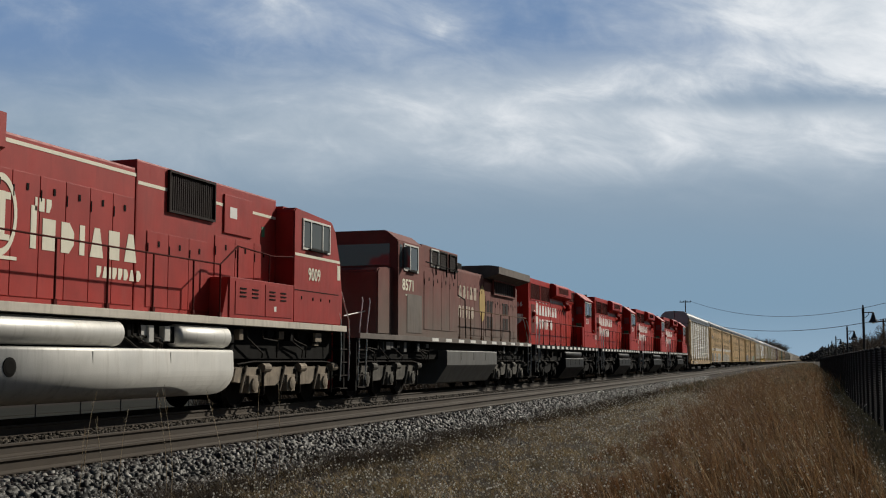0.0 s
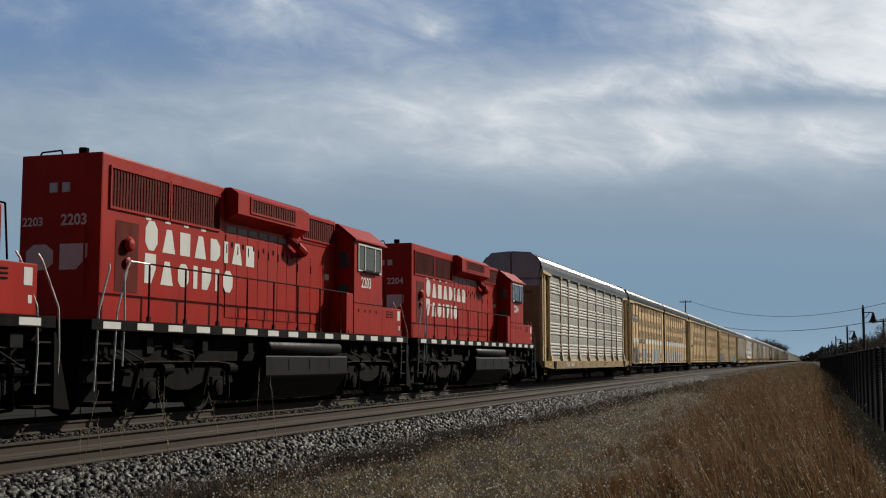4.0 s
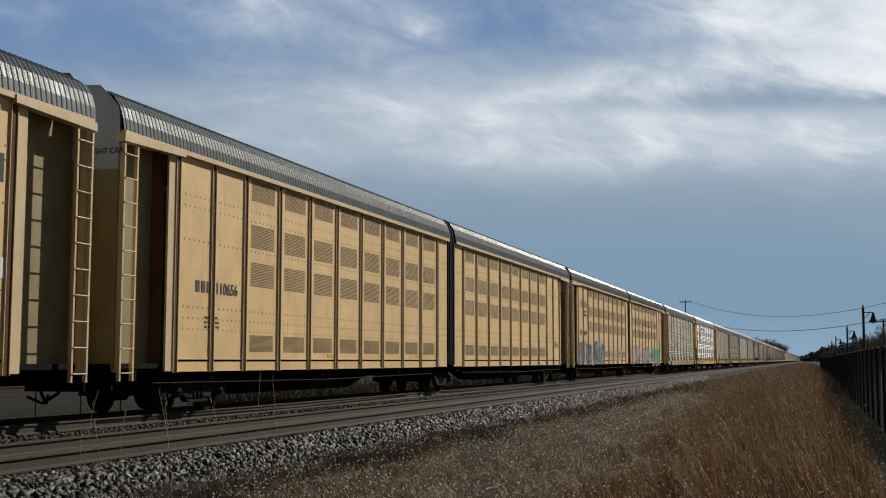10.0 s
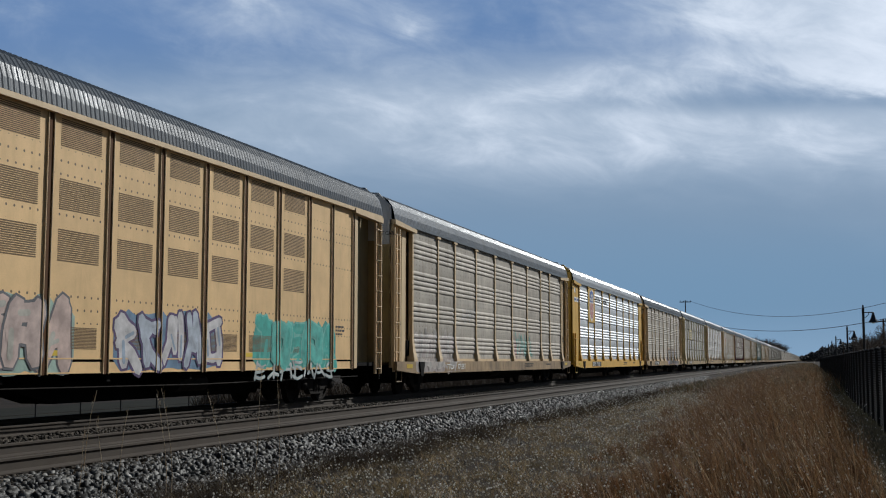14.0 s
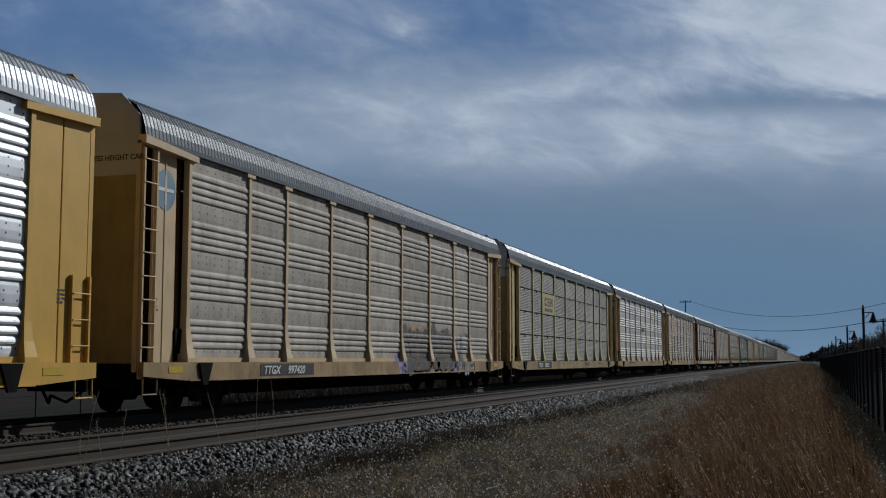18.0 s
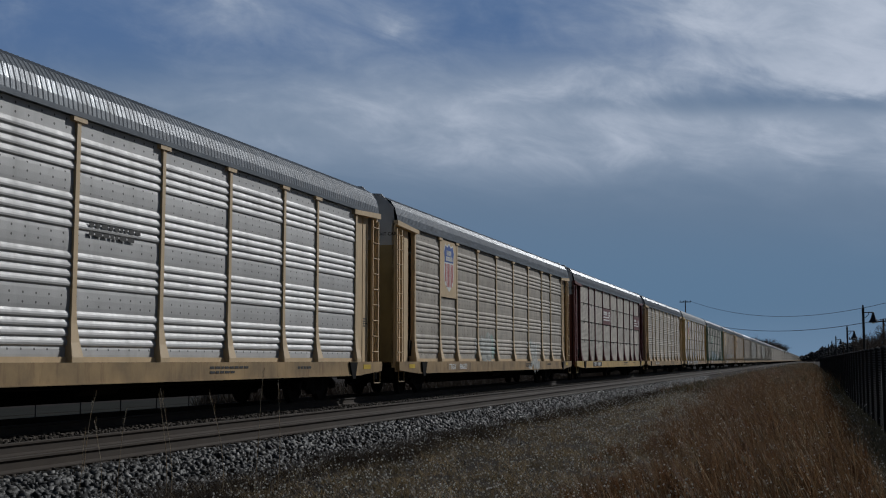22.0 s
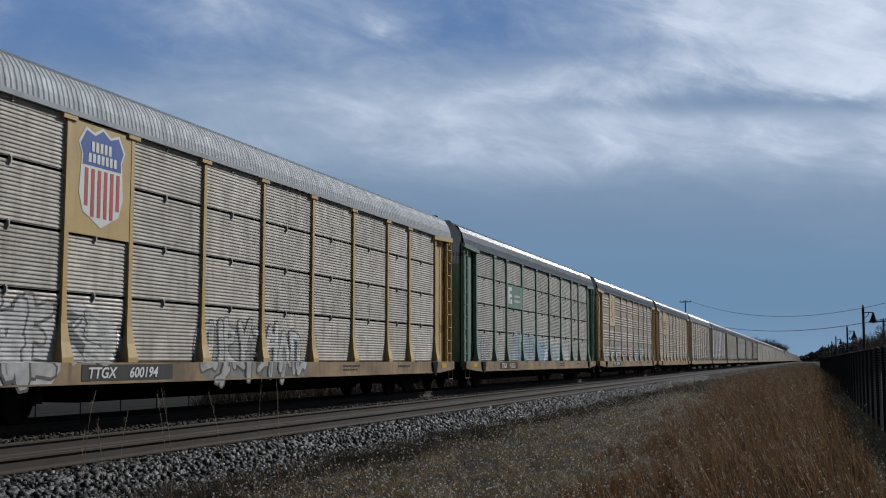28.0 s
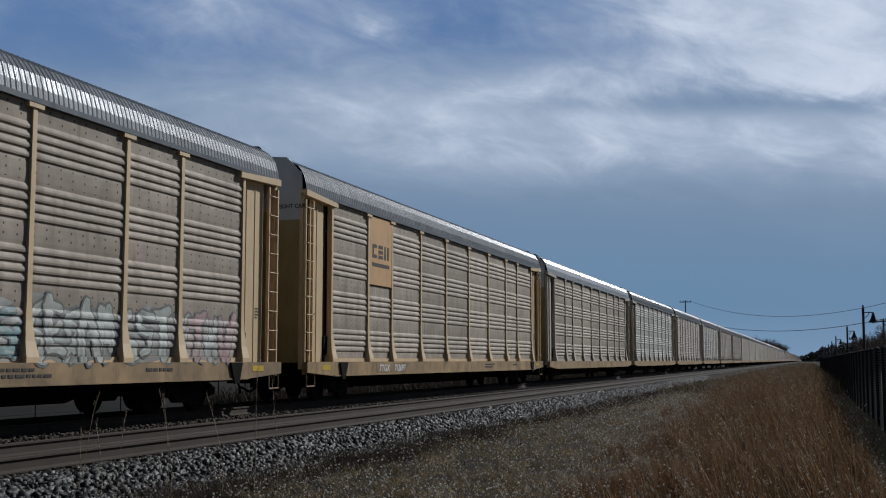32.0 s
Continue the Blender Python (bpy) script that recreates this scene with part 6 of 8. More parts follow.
    bars(M_WHITE, lo, 1.452, 0, 0, [(7.72, 2.05, 0.1, 0.14)], "notice")
    part("rear_locker", boxed(0.92, 1.45, 3.45, 3.93, sz, 3.0, 0.02), M_CPRED, lo)
    handrail(lo, 1.42, [-6.6 + 1.38 * k for k in range(8)] + [3.6], sz, 3.0, M_CPRAIL)
    bm = bmesh.new()
    pipe(bm, [(1.42, -6.6, 3.0), (1.43, -7.3, 3.0), (1.44, -7.5, 2.7), (1.44, -7.45, 1.9), (1.44, -7.5, 1.0)], 0.02)
    part("grab_rail", bm, M_CHROME, lo)
    bm = bmesh.new()
    pipe(bm, [(0.5, 6.4, 3.85), (0.95, 7.7, 3.75), (0.95, 7.8, 2.8)], 0.018)
    part("nose_rail", bm, M_BLACK, lo)
    fuel_tank(lo, -1.6, 3.4, 0.16, 1.22, M_TANKDK, folded=True)
    reservoir(lo, -1.3, 3.2, 1.43, 0.17, M_TANKDK)
    underworks(lo, -8, -1.6, 1.6, M_TANKDK)
    underworks(lo, 3.6, 8, 1.6, M_TANKDK)
    loco_truck(lo, 5.75, (-1.37, 1.37), M_BLACK)
    loco_truck(lo, -4.9, (-1.37, 1.37), M_BLACK)
    steps(lo, 8.0, 1, 1.44, sz, M_BLACK, M_CHROME)
    steps(lo, -7.75, -1, 1.44, sz, M_BLACK, M_CHROME)
    coupler(lo, 8.4, 1)
    coupler(lo, -8.5, -1)
    return lo


# ---- the train's order; t0 is when a point of the near side crosses the eye's own cross-line ----
def at(t0):
    return SPEED * t0 - 3.93


PITCH, AUTOMAX = 1.6025, 2.413
HOLES = (0.155, 0.06, 0.34, 0.019, [(1.18, 1.32), (2.02, 2.34), (3.05, 3.38), (4.09, 4.41), (5.12, 5.38)])
HOLES_FLAT = (0.235, 0.11, 0.20, 0.021, [(1.75, 2.42), (3.42, 3.70), (4.32, 4.80)])
STEEL = dict(var=0.2, scale=2.2, grime=0.6, dirt=(0.17, 0.125, 0.085), pieces=0.16, spec=0.25)
TANNISH = dict(var=0.10, grime=0.22, dirt=(0.26, 0.17, 0.085), pieces=0.05, spec=0.35)
P_SILVER = tagged_paint("perforated_silver_steel", (0.42, 0.41, 0.375), None, 0, 0.52, 0.15, like=STEEL, dots=HOLES)
P_GREY = tagged_paint("perforated_grey_steel", (0.40, 0.362, 0.305), None, 0, 0.60, 0.04, like=STEEL, dots=HOLES)
P_GREYTAG = tagged_paint("grey_steel_pink_teal_spray", (0.385, 0.345, 0.29), [(0.45, 0.28, 0.26), (0.4, 0.38, 0.36), (0.12, 0.42, 0.36), (0.5, 0.42, 0.38)], 1.85, 0.58, 0.06, 0.42, like=STEEL, dots=HOLES)
P_BRIGHT = tagged_paint("shiny_new_galvanised_steel", (0.60, 0.62, 0.64), None, 0, 0.44, 0.8, like=dict(var=0.05, grime=0.06, dirt=(0.35, 0.35, 0.35), pieces=0.05), dots=HOLES)
P_CLEAN = tagged_paint("clean_pale_galvanised_steel", (0.50, 0.49, 0.47), None, 0, 0.50, 0.25, like=dict(var=0.10, grime=0.22, dirt=(0.25, 0.23, 0.2), pieces=0.15), dots=HOLES)
P_RIB = paint("ribbed_weathered_steel", (0.45, 0.41, 0.35), 0.6, 0.06, **STEEL)
P_RIBDULL = paint("ribbed_dull_green_grey_steel", (0.33, 0.32, 0.275), 0.6, 0.06, **STEEL)
P_RIBTAG = tagged_paint("ribbed_steel_white_spray", (0.30, 0.272, 0.24), [(0.6, 0.6, 0.6), (0.08, 0.08, 0.08), (0.55, 0.55, 0.54), (0.3, 0.29, 0.28)], 1.9, 0.5, 0.3, 0.5, 1.2, like=STEEL)
P_RIBBLUE = tagged_paint("ribbed_steel_pale_blue_spray", (0.33, 0.32, 0.29), [(0.35, 0.55, 0.66), (0.42, 0.62, 0.72), (0.55, 0.55, 0.55), (0.25, 0.4, 0.5)], 1.65, 0.5, 0.3, 0.5, 1.2, (0.3, 0.3, 0.3), like=STEEL)
P_TEALTAG = tagged_paint("grey_steel_pale_green_spray", (0.385, 0.345, 0.29), [(0.28, 0.42, 0.37), (0.42, 0.45, 0.42), (0.5, 0.5, 0.48)], 1.9, 0.58, 0.06, 0.5, 1.3, (0.2, 0.22, 0.2), like=STEEL, dots=HOLES)
T_PLAIN = tagged_paint("tan_sheet_paint", (0.74, 0.50, 0.235), None, 0, 0.5, 0.0, like=TANNISH, dots=HOLES_FLAT)
P_BROWN = tagged_paint("brown_tinged_perforated_steel", (0.37, 0.315, 0.25), None, 0, 0.58, 0.06, like=STEEL, dots=HOLES)
M_YELLOW = paint("yellow_frame_paint", (0.62, 0.37, 0.05), 0.45, var=0.08, grime=0.15, dirt=(0.25, 0.13, 0.03))
M_TANCSX = paint("pale_yellow_frame_paint", (0.53, 0.42, 0.20), 0.5, var=0.10, grime=0.2, dirt=(0.22, 0.14, 0.05))
M_OCHRE = paint("ochre_yellow_frame_paint", (0.52, 0.36, 0.13), 0.5, var=0.12, grime=0.25, dirt=(0.2, 0.12, 0.05))
M_DIRTYSILL = paint("dirty_yellow_sill", (0.29, 0.205, 0.085), 0.6, var=0.5, scale=1.3, grime=0.9, dirt=(0.12, 0.07, 0.03))
M_OCHRESILL = paint("yellow_ochre_sill", (0.48, 0.33, 0.11), 0.5, var=0.3, scale=1.1, grime=0.6, dirt=(0.16, 0.09, 0.03))
M_BROWNSILL = paint("rusty_brown_sill", (0.27, 0.18, 0.085), 0.6, var=0.5, scale=1.1, grime=0.85, dirt=(0.09, 0.05, 0.03))
M_ROOFPALE = paint("pale_galvanised_roof", (0.30, 0.32, 0.33), 0.6, 0.2, var=0.1, grime=0.15)
M_ROOFHI = paint("bright_galvanised_roof", (0.30, 0.32, 0.34), 0.34, 0.45, var=0.08, grime=0.1)

put_on_line(loco_red_9009(), at(1.225))
put_on_line(loco_maroon_8571(), at(2.5375))
for k, digits in enumerate(("2216", "2218", "2203", "2204")):
    put_on_line(loco_geep(digits), at(3.164 + 1.013 * (k + 0.5)))


def bay(i):
    y = -HALF + END_BAY + sum(BAYS[:i])
    return y, y + BAYS[i]


def lead_rack():
    car = autorack("silver corrugated autorack with tan posts and ochre sill", P_SILVER)
    number_plate_marks(car, -8.6, "853943", M_BROWNSILL)
    end_lettering("EXCESS HEIGHT CAR", 0.15, M_BLACKM, car, -1.38, -HALF - 0.003, 5.02)
    end_lettering("853943", 0.20, M_BLACKM, car, 0.45, -HALF - 0.003, 4.35)
    return car


ORANGE, INK, CHALK = (0.50, 0.29, 0.16), (0.025, 0.025, 0.03), (0.50, 0.49, 0.46)
COALY = (0.035, 0.036, 0.04)


def pair(t0, west, east):
    """Two halves of an articulated wagon about their common joint."""
    y = at(t0) + MAX_LEN
    put_on_line(west, y)
    put_on_line(east, y)


put_on_line(lead_rack(), at(7.216 + PITCH / 2))
unit = automax_unit("tan articulated autorack half with white band and grey graffiti", -1, [T_PLAIN], True)
bars(M_BLACKM, unit, SIDE_X - 0.046, 0, 0, [(-18.7, 3.98, 1.20, 0.50), (-17.3, 3.98, 1.10, 0.50)], "logo_patch")
bars(M_WHITE, unit, SIDE_X - 0.040, 0, 0, [(-18.35, 4.06, 0.14, 0.32), (-18.5, 4.28, 0.44, 0.1), (-17.75, 4.06, 0.14, 0.32), (-17.1, 4.06, 0.14, 0.32), (-17.2, 4.28, 0.44, 0.1), (-16.6, 4.06, 0.14, 0.32)], "logo_mark")
bars(M_BROWN, unit, SIDE_X - 0.042, 0, 0, [(-15.82, 2.42, 1.62, 0.34), (-14.03, 2.42, 1.62, 0.34)], "number_patch")
lettering("BTTX", 0.28, M_WHITE, unit, SIDE_X - 0.034, -15.5, 2.5, 1.15, "owner_mark")
lettering("880352", 0.28, M_WHITE, unit, SIDE_X - 0.034, -13.85, 2.5, 1.15, "number")
COAL, ASH = (0.05, 0.05, 0.052), (0.20, 0.21, 0.22)
spray(unit, "flat", -18.95, -17.65, 0.9, 2.1, 2, [COAL], CHALK, 71, 0.36, 0.045, None, "dark grey spray-painted shape with white rims")
spray(unit, "flat", -17.6, -16.15, 0.9, 2.08, 3, [COAL], (0.58, 0.58, 0.55), 72, 0.30, 0.03, (0.50, 0.50, 0.48), "dark grey spray-painted shape with white rims")
spray(unit, "flat", -15.95, -15.45, 1.2, 1.85, 1, [CHALK, ASH], (0.25, 0.35, 0.45), 73, 0.14, 0.03, None, "pale blue spray-painted star shape")
spray(unit, "flat", -14.1, -11.6, 0.92, 2.02, 4, [(0.36, 0.42, 0.45), (0.20, 0.30, 0.36)], (0.62, 0.63, 0.62), 74, 0.28, 0.05, (0.40, 0.43, 0.43), "pale blue-grey spray-painted shape with white rims")
spray(unit, "flat", -8.4, -6.5, 0.92, 2.05, 2, [(0.44, 0.48, 0.50), (0.36, 0.40, 0.42)], (0.66, 0.67, 0.66), 75, 0.34, 0.06, None, "grey-blue spray-painted shape with pale rims")
spray(unit, "flat", -6.4, -3.3, 0.92, 2.05, 4, [(0.36, 0.40, 0.42), (0.45, 0.46, 0.45)], (0.55, 0.56, 0.55), 76, 0.34, 0.05, (0.45, 0.43, 0.38), "washed-out pale spray-painted shape")
pair(8.82, unit, automax_unit("tan articulated autorack half with white band and pale graffiti", 1, [T_PLAIN], True))
logo = MOVERS[-1][0]
PALE, ROSE = (0.62, 0.56, 0.48), (0.55, 0.42, 0.34)
for k, (a, b, top, fills) in enumerate(((1.5, 3.0, 1.98, [ROSE, PALE]), (3.2, 4.85, 2.0, [PALE, (0.30, 0.48, 0.52), ROSE]), (5.1, 6.75, 2.15, [PALE, (0.36, 0.50, 0.54)]),
                                        (6.85, 8.4, 2.0, [PALE, ROSE]), (8.6, 10.3, 1.95, [(0.5, 0.52, 0.52), (0.14, 0.22, 0.34), PALE]), (10.4, 12.1, 1.9, [PALE, (0.56, 0.56, 0.53)]),
                                        (12.5, 15.6, 1.95, [PALE, (0.62, 0.62, 0.58)]))):
    spray(logo, "flat", a, b, 0.92, top, 3, fills, (0.16, 0.13, 0.12) if k < 5 else (0.5, 0.46, 0.38), 80 + k, 0.34, 0.018, (0.52, 0.42, 0.31), "pale spray-painted shape with thin dark lines")
bars(M_BLACKM, logo, SIDE_X - 0.046, 0, 0, [(16.05, 3.98, 1.25, 0.46), (17.5, 3.98, 1.2, 0.46)], "logo_patch")
bars(M_WHITE, logo, SIDE_X - 0.040, 0, 0, [(16.4, 4.06, 0.14, 0.32), (16.25, 4.28, 0.44, 0.1), (17.0, 4.06, 0.14, 0.32), (17.65, 4.06, 0.14, 0.32), (17.98, 4.06, 0.14, 0.32), (17.65, 4.18, 0.45, 0.1)], "logo_mark")

unit = automax_unit("plain tan articulated autorack half with clean sheets", -1, [T_PLAIN])
bars(M_BLACKM, unit, SIDE_X - 0.044, 0, 0, [(-18.1 + 0.24 * k, 2.56, 0.16, 0.24) for k in range(3)], "owner_mark")
lettering("110656", 0.34, M_BLACKM, unit, SIDE_X - 0.042, -17.25, 2.56, 1.0, "number")
pair(11.233, unit, automax_unit("plain tan articulated autorack half, lightly stained", 1, [T_PLAIN]))

unit = automax_unit("tan articulated autorack half with blue and white graffiti", -1, [T_PLAIN])
bars(M_BLACKM, unit, SIDE_X - 0.044, 0, 0, [(-18.2, 4.15 + 0.09 * k, 0.75 - 0.06 * k, 0.05) for k in range(4)], "logo_mark")
bars(M_BLACKM, unit, SIDE_X - 0.044, 0, 0, [(-17.3 + 0.3 * k, 4.12, 0.10, 0.36) for k in range(4)] + [(-17.3 + 0.13 * k, 3.85, 0.09, 0.12) for k in range(7)] + [(-17.3 + 0.13 * k, 3.65, 0.09, 0.12) for k in range(8)], "logo_mark")
bars(M_BLACKM, unit, SIDE_X - 0.044, 0, 0, [(-18.3, 2.56, 0.2, 0.28), (-17.95, 2.56, 0.2, 0.28)], "owner_mark")
lettering("110419", 0.36, M_BLACKM, unit, SIDE_X - 0.042, -17.35, 2.56, 1.0, "number")
NAVY, SEA = (0.030, 0.055, 0.115), (0.08, 0.20, 0.30)
spray(unit, "flat", -18.75, -17.2, 0.9, 2.08, 2, [(0.40, 0.12, 0.10), SEA], NAVY, 91, 0.3, 0.07, (0.12, 0.20, 0.30), "blue and red spray-painted shape")
spray(unit, "flat", -17.0, -15.5, 0.9, 2.05, 3, [(0.55, 0.54, 0.50), (0.42, 0.12, 0.12), SEA], INK, 92, 0.22, 0.07, (0.14, 0.22, 0.30), "white, red and black spray-painted shape")
spray(unit, "flat", -15.4, -13.85, 0.9, 2.05, 3, [NAVY, (0.5, 0.5, 0.48), (0.10, 0.10, 0.12)], (0.42, 0.48, 0.50), 93, 0.24, 0.05, (0.08, 0.10, 0.14), "dark blue spray-painted shape with pale rims")
spray(unit, "flat", -13.7, -12.25, 0.92, 2.25, 2, [NAVY, (0.10, 0.13, 0.22)], (0.50, 0.56, 0.50), 94, 0.36, 0.06, (0.40, 0.44, 0.42), "dark blue spray-painted shape with pale green rims")
spray(unit, "flat", -12.05, -10.45, 0.92, 2.2, 2, [(0.10, 0.16, 0.26), NAVY], (0.50, 0.56, 0.50), 95, 0.36, 0.06, (0.42, 0.44, 0.42), "dark blue spray-painted shape with pale green rims")
spray(unit, "flat", -8.15, -3.2, 1.0, 1.98, 8, [(0.60, 0.47, 0.26)], (0.64, 0.60, 0.50), 96, 0.14, 0.03, None, "thin white spray-painted outline")
spray(unit, "flat", -13.6, -10.6, 0.95, 1.75, 7, [(0.42, 0.30, 0.38), (0.22, 0.32, 0.46), (0.52, 0.53, 0.48)], (0.03, 0.05, 0.09), 196, 0.10, 0.018, None, "small pink and white spray-painted detail", 0.2, 0.022)
spray(unit, "flat", -13.5, -12.0, 1.85, 2.15, 4, [(0.50, 0.54, 0.48)], (0.30, 0.36, 0.34), 197, 0.09, 0.02, None, "pale green sprayed highlight", 0.2, 0.022)
unit_east = automax_unit("tan articulated autorack half with teal and purple graffiti", 1, [T_PLAIN])
spray(unit_east, "flat", 1.2, 3.4, 0.95, 2.15, 3, [(0.52, 0.38, 0.30)], (0.15, 0.15, 0.16), 97, 0.38, 0.05, (0.38, 0.40, 0.34), "pinkish spray-painted shape with dark rims")
spray(unit_east, "flat", 3.5, 5.9, 0.9, 2.2, 3, [(0.50, 0.38, 0.33), (0.46, 0.36, 0.32)], (0.12, 0.12, 0.13), 98, 0.4, 0.05, (0.30, 0.40, 0.34), "pinkish spray-painted shape with dark rims")
spray(unit_east, "flat", 7.3, 11.3, 0.95, 2.05, 5, [(0.52, 0.50, 0.50), (0.40, 0.44, 0.50)], (0.09, 0.06, 0.14), 99, 0.24, 0.06, (0.14, 0.22, 0.32), "white and blue spray-painted shape with violet rims")
spray(unit_east, "flat", 12.9, 17.6, 0.95, 2.1, 5, [(0.06, 0.36, 0.30), (0.10, 0.40, 0.34)], (0.16, 0.44, 0.38), 100, 0.36, 0.05, (0.07, 0.33, 0.28), "teal spray-painted shape")
spray(unit_east, "flat", 12.9, 17.6, 0.66, 1.06, 7, [CHALK], (0.4, 0.5, 0.5), 101, 0.12, 0.02, None, "white spray-painted shape")
pair(13.646, unit, unit_east)


def rack(k, car, digits=None, patch=M_BLACKM):
    if digits:
        number_plate_marks(car, -8.6, digits, patch, mark="ETTX" if k == 1 else "TTGX")
    return put_on_line(car, at(16.05 + PITCH * (k + 0.5)))


rack(0, autorack("weathered grey corrugated autorack with pink and teal graffiti", P_GREY, sill=M_BROWNSILL, by_bay={5: P_GREYTAG, 6: P_GREYTAG}), "771551", M_BROWNSILL)
car = MOVERS[-1][0]
spray(car, "banded", -11.6, -6.6, 0.66, 2.05, 7, [(0.46, 0.40, 0.37), (0.40, 0.38, 0.36)], (0.55, 0.50, 0.46), 7, 0.14, 0.05, (0.36, 0.31, 0.30), "faded pinkish spray-painted shape")
spray(car, "banded", 2.0, 5.2, 1.3, 2.3, 4, [(0.14, 0.42, 0.36)], (0.30, 0.46, 0.42), 8, 0.10, 0.03, None, "teal spray-painted shape")
spray(car, "banded", -6.0, -4.2, 2.55, 3.05, 3, [CHALK], (0.5, 0.5, 0.5), 9, 0.07, 0.02, None, "white spray-painted shape")

car = rack(1, autorack("shiny new silver autorack with yellow frame and striped shield", P_BRIGHT, frame_m=M_YELLOW, sill=M_YELLOW, roof=M_ROOFHI,
                       end_low=M_YELLOW, end_up=M_YELLOW, skip=(1,), closed_ends=True), "715156")
plate(car, *bay(1), 3.34, 5.38, M_YELLOW, "yellow plate with a striped shield")
shield(car, sum(bay(1)) / 2, 4.35, 1.35, 1.95)
lay_on_ribs(lettering("BUILDING", 0.40, M_BLACKM, car, SIDE_X, bay(2)[0] + 0.35, 4.66, 1.05, "slogan"), "banded")
lay_on_ribs(lettering("AMERICA", 0.40, M_BLACKM, car, SIDE_X, bay(3)[0] + 0.25, 4.66, 1.05, "slogan"), "banded")
bars(M_WHITE, car, SIDE_X - 0.018, 0, 0, [(-13.0, 4.35, 0.62, 0.26), (-12.3, 4.35, 0.45, 0.26), (-13.0, 4.85, 0.35, 0.26)], "stencil_plate")
bars(M_BLUE, car, SIDE_X - 0.012, 0, 0, [(-12.95, 4.42, 0.4, 0.12), (-12.2, 4.42, 0.3, 0.12)], "stencil")

car = rack(2, autorack("grey corrugated autorack with orange and black graffiti", P_GREY), "997420")
bm = bmesh.new()
prism_x(bm, [(-12.48 + 0.38 * math.cos(a * math.tau / 20), 4.55 + 0.42 * math.sin(a * math.tau / 20)) for a in range(20)], SIDE_X - 0.088, SIDE_X - 0.082)
part("round_emblem", bm, paint("grey_blue_emblem", (0.16, 0.27, 0.36), 0.5), car)
bars(M_WHITE, car, SIDE_X - 0.080, 0, 0, [(-12.515, 4.25, 0.07, 0.6), (-12.78, 4.52, 0.6, 0.07)], "emblem_cross")
spray(car, "banded", 1.30, 4.05, 0.70, 2.22, 1, [COALY], COALY, 3, 0.3, 0.05, ORANGE, "black sprayed ground with orange haze round it", 0.03)
spray(car, "banded", 1.50, 3.95, 0.72, 2.12, 3, [COALY], (0.42, 0.24, 0.14), 23, 0.42, 0.045, COALY, "black spray-painted shape with orange rims", 0.02)
spray(car, "banded", 4.10, 6.80, 0.70, 2.20, 1, [COALY], COALY, 4, 0.3, 0.05, ORANGE, "black sprayed ground with orange haze round it", 0.03)
spray(car, "banded", 4.25, 6.65, 0.72, 2.12, 3, [COALY], (0.42, 0.24, 0.14), 25, 0.42, 0.045, COALY, "black spray-painted shape with orange rims", 0.02)
spray(car, "banded", 7.25, 9.3, 0.70, 2.05, 3, [INK, (0.3, 0.3, 0.3)], CHALK, 5, 0.18, 0.05, None, "black and white spray-painted shape")
spray(car, "banded", 0.85, 1.6, 0.62, 1.45, 2, [(0.28, 0.24, 0.52)], (0.36, 0.33, 0.58), 6, 0.10, 0.02, (0.40, 0.36, 0.55), "violet spray-painted shape")
spray(car, "banded", 6.6, 7.2, 0.62, 1.3, 2, [(0.28, 0.24, 0.52)], (0.36, 0.33, 0.58), 16, 0.09, 0.02, (0.40, 0.36, 0.55), "violet spray-painted shape")

car = rack(3, autorack("ribbed grey autorack with pale yellow posts and plate", P_RIBDULL, "ribbed", frame_m=M_TANCSX, sill=M_DIRTYSILL, rows_of_clips=True), "983531")
plate(car, *bay(2), 3.36, 4.36, M_TANCSX, "pale yellow plate with grey bars")
bars(paint("grey_marking", (0.12, 0.12, 0.11), 0.6), car, SIDE_X + 0.033, sum(bay(2)) / 2 - 1.0, 3.44,
     [(0.1, 0.32, 0.5, 0.13), (0.1, 0.60, 0.5, 0.13), (0.1, 0.32, 0.13, 0.4), (0.75, 0.32, 0.5, 0.1), (0.75, 0.48, 0.5, 0.1), (0.75, 0.64, 0.5, 0.1), (1.4, 0.32, 0.16, 0.42), (1.72, 0.32, 0.16, 0.42), (1.4, 0.48, 0.48, 0.12), (0.1, 0.06, 1.75, 0.15)], "logo_mark")

car = rack(4, autorack("clean pale silver autorack with tan posts", P_CLEAN), None)
small_writing(car, SIDE_X + 0.022, bay(4)[0] + 0.4, 3.5, 1.6, 2, M_BLACKM, 0.08)
small_writing(car, SIDE_X + SILL_OUT + 0.004, -8.2, 0.9, 2.0, 1, M_BLACKM, 0.09)

car = rack(5, autorack("weathered silver autorack with tan frame and striped shield", P_GREY, skip=(1,), by_bay={3: P_TEALTAG, 6: P_TEALTAG}), "986623", M_BROWNSILL)
plate(car, *bay(1), 3.34, 5.38, M_TAN, "tan plate with a striped shield")
shield(car, sum(bay(1)) / 2, 4.42, 1.25, 1.75)
spray(car, "banded", -4.5, -2.2, 1.05, 2.0, 4, [(0.50, 0.52, 0.48)], (0.42, 0.44, 0.41), 31, 0.16, 0.03, (0.40, 0.43, 0.40), "pale washed-out spray-painted shape")
spray(car, "banded", 3.8, 5.9, 0.6, 2.0, 4, [(0.62, 0.64, 0.60)], (0.5, 0.52, 0.48), 32, 0.15, 0.03, None, "pale green-white spray-painted shape")

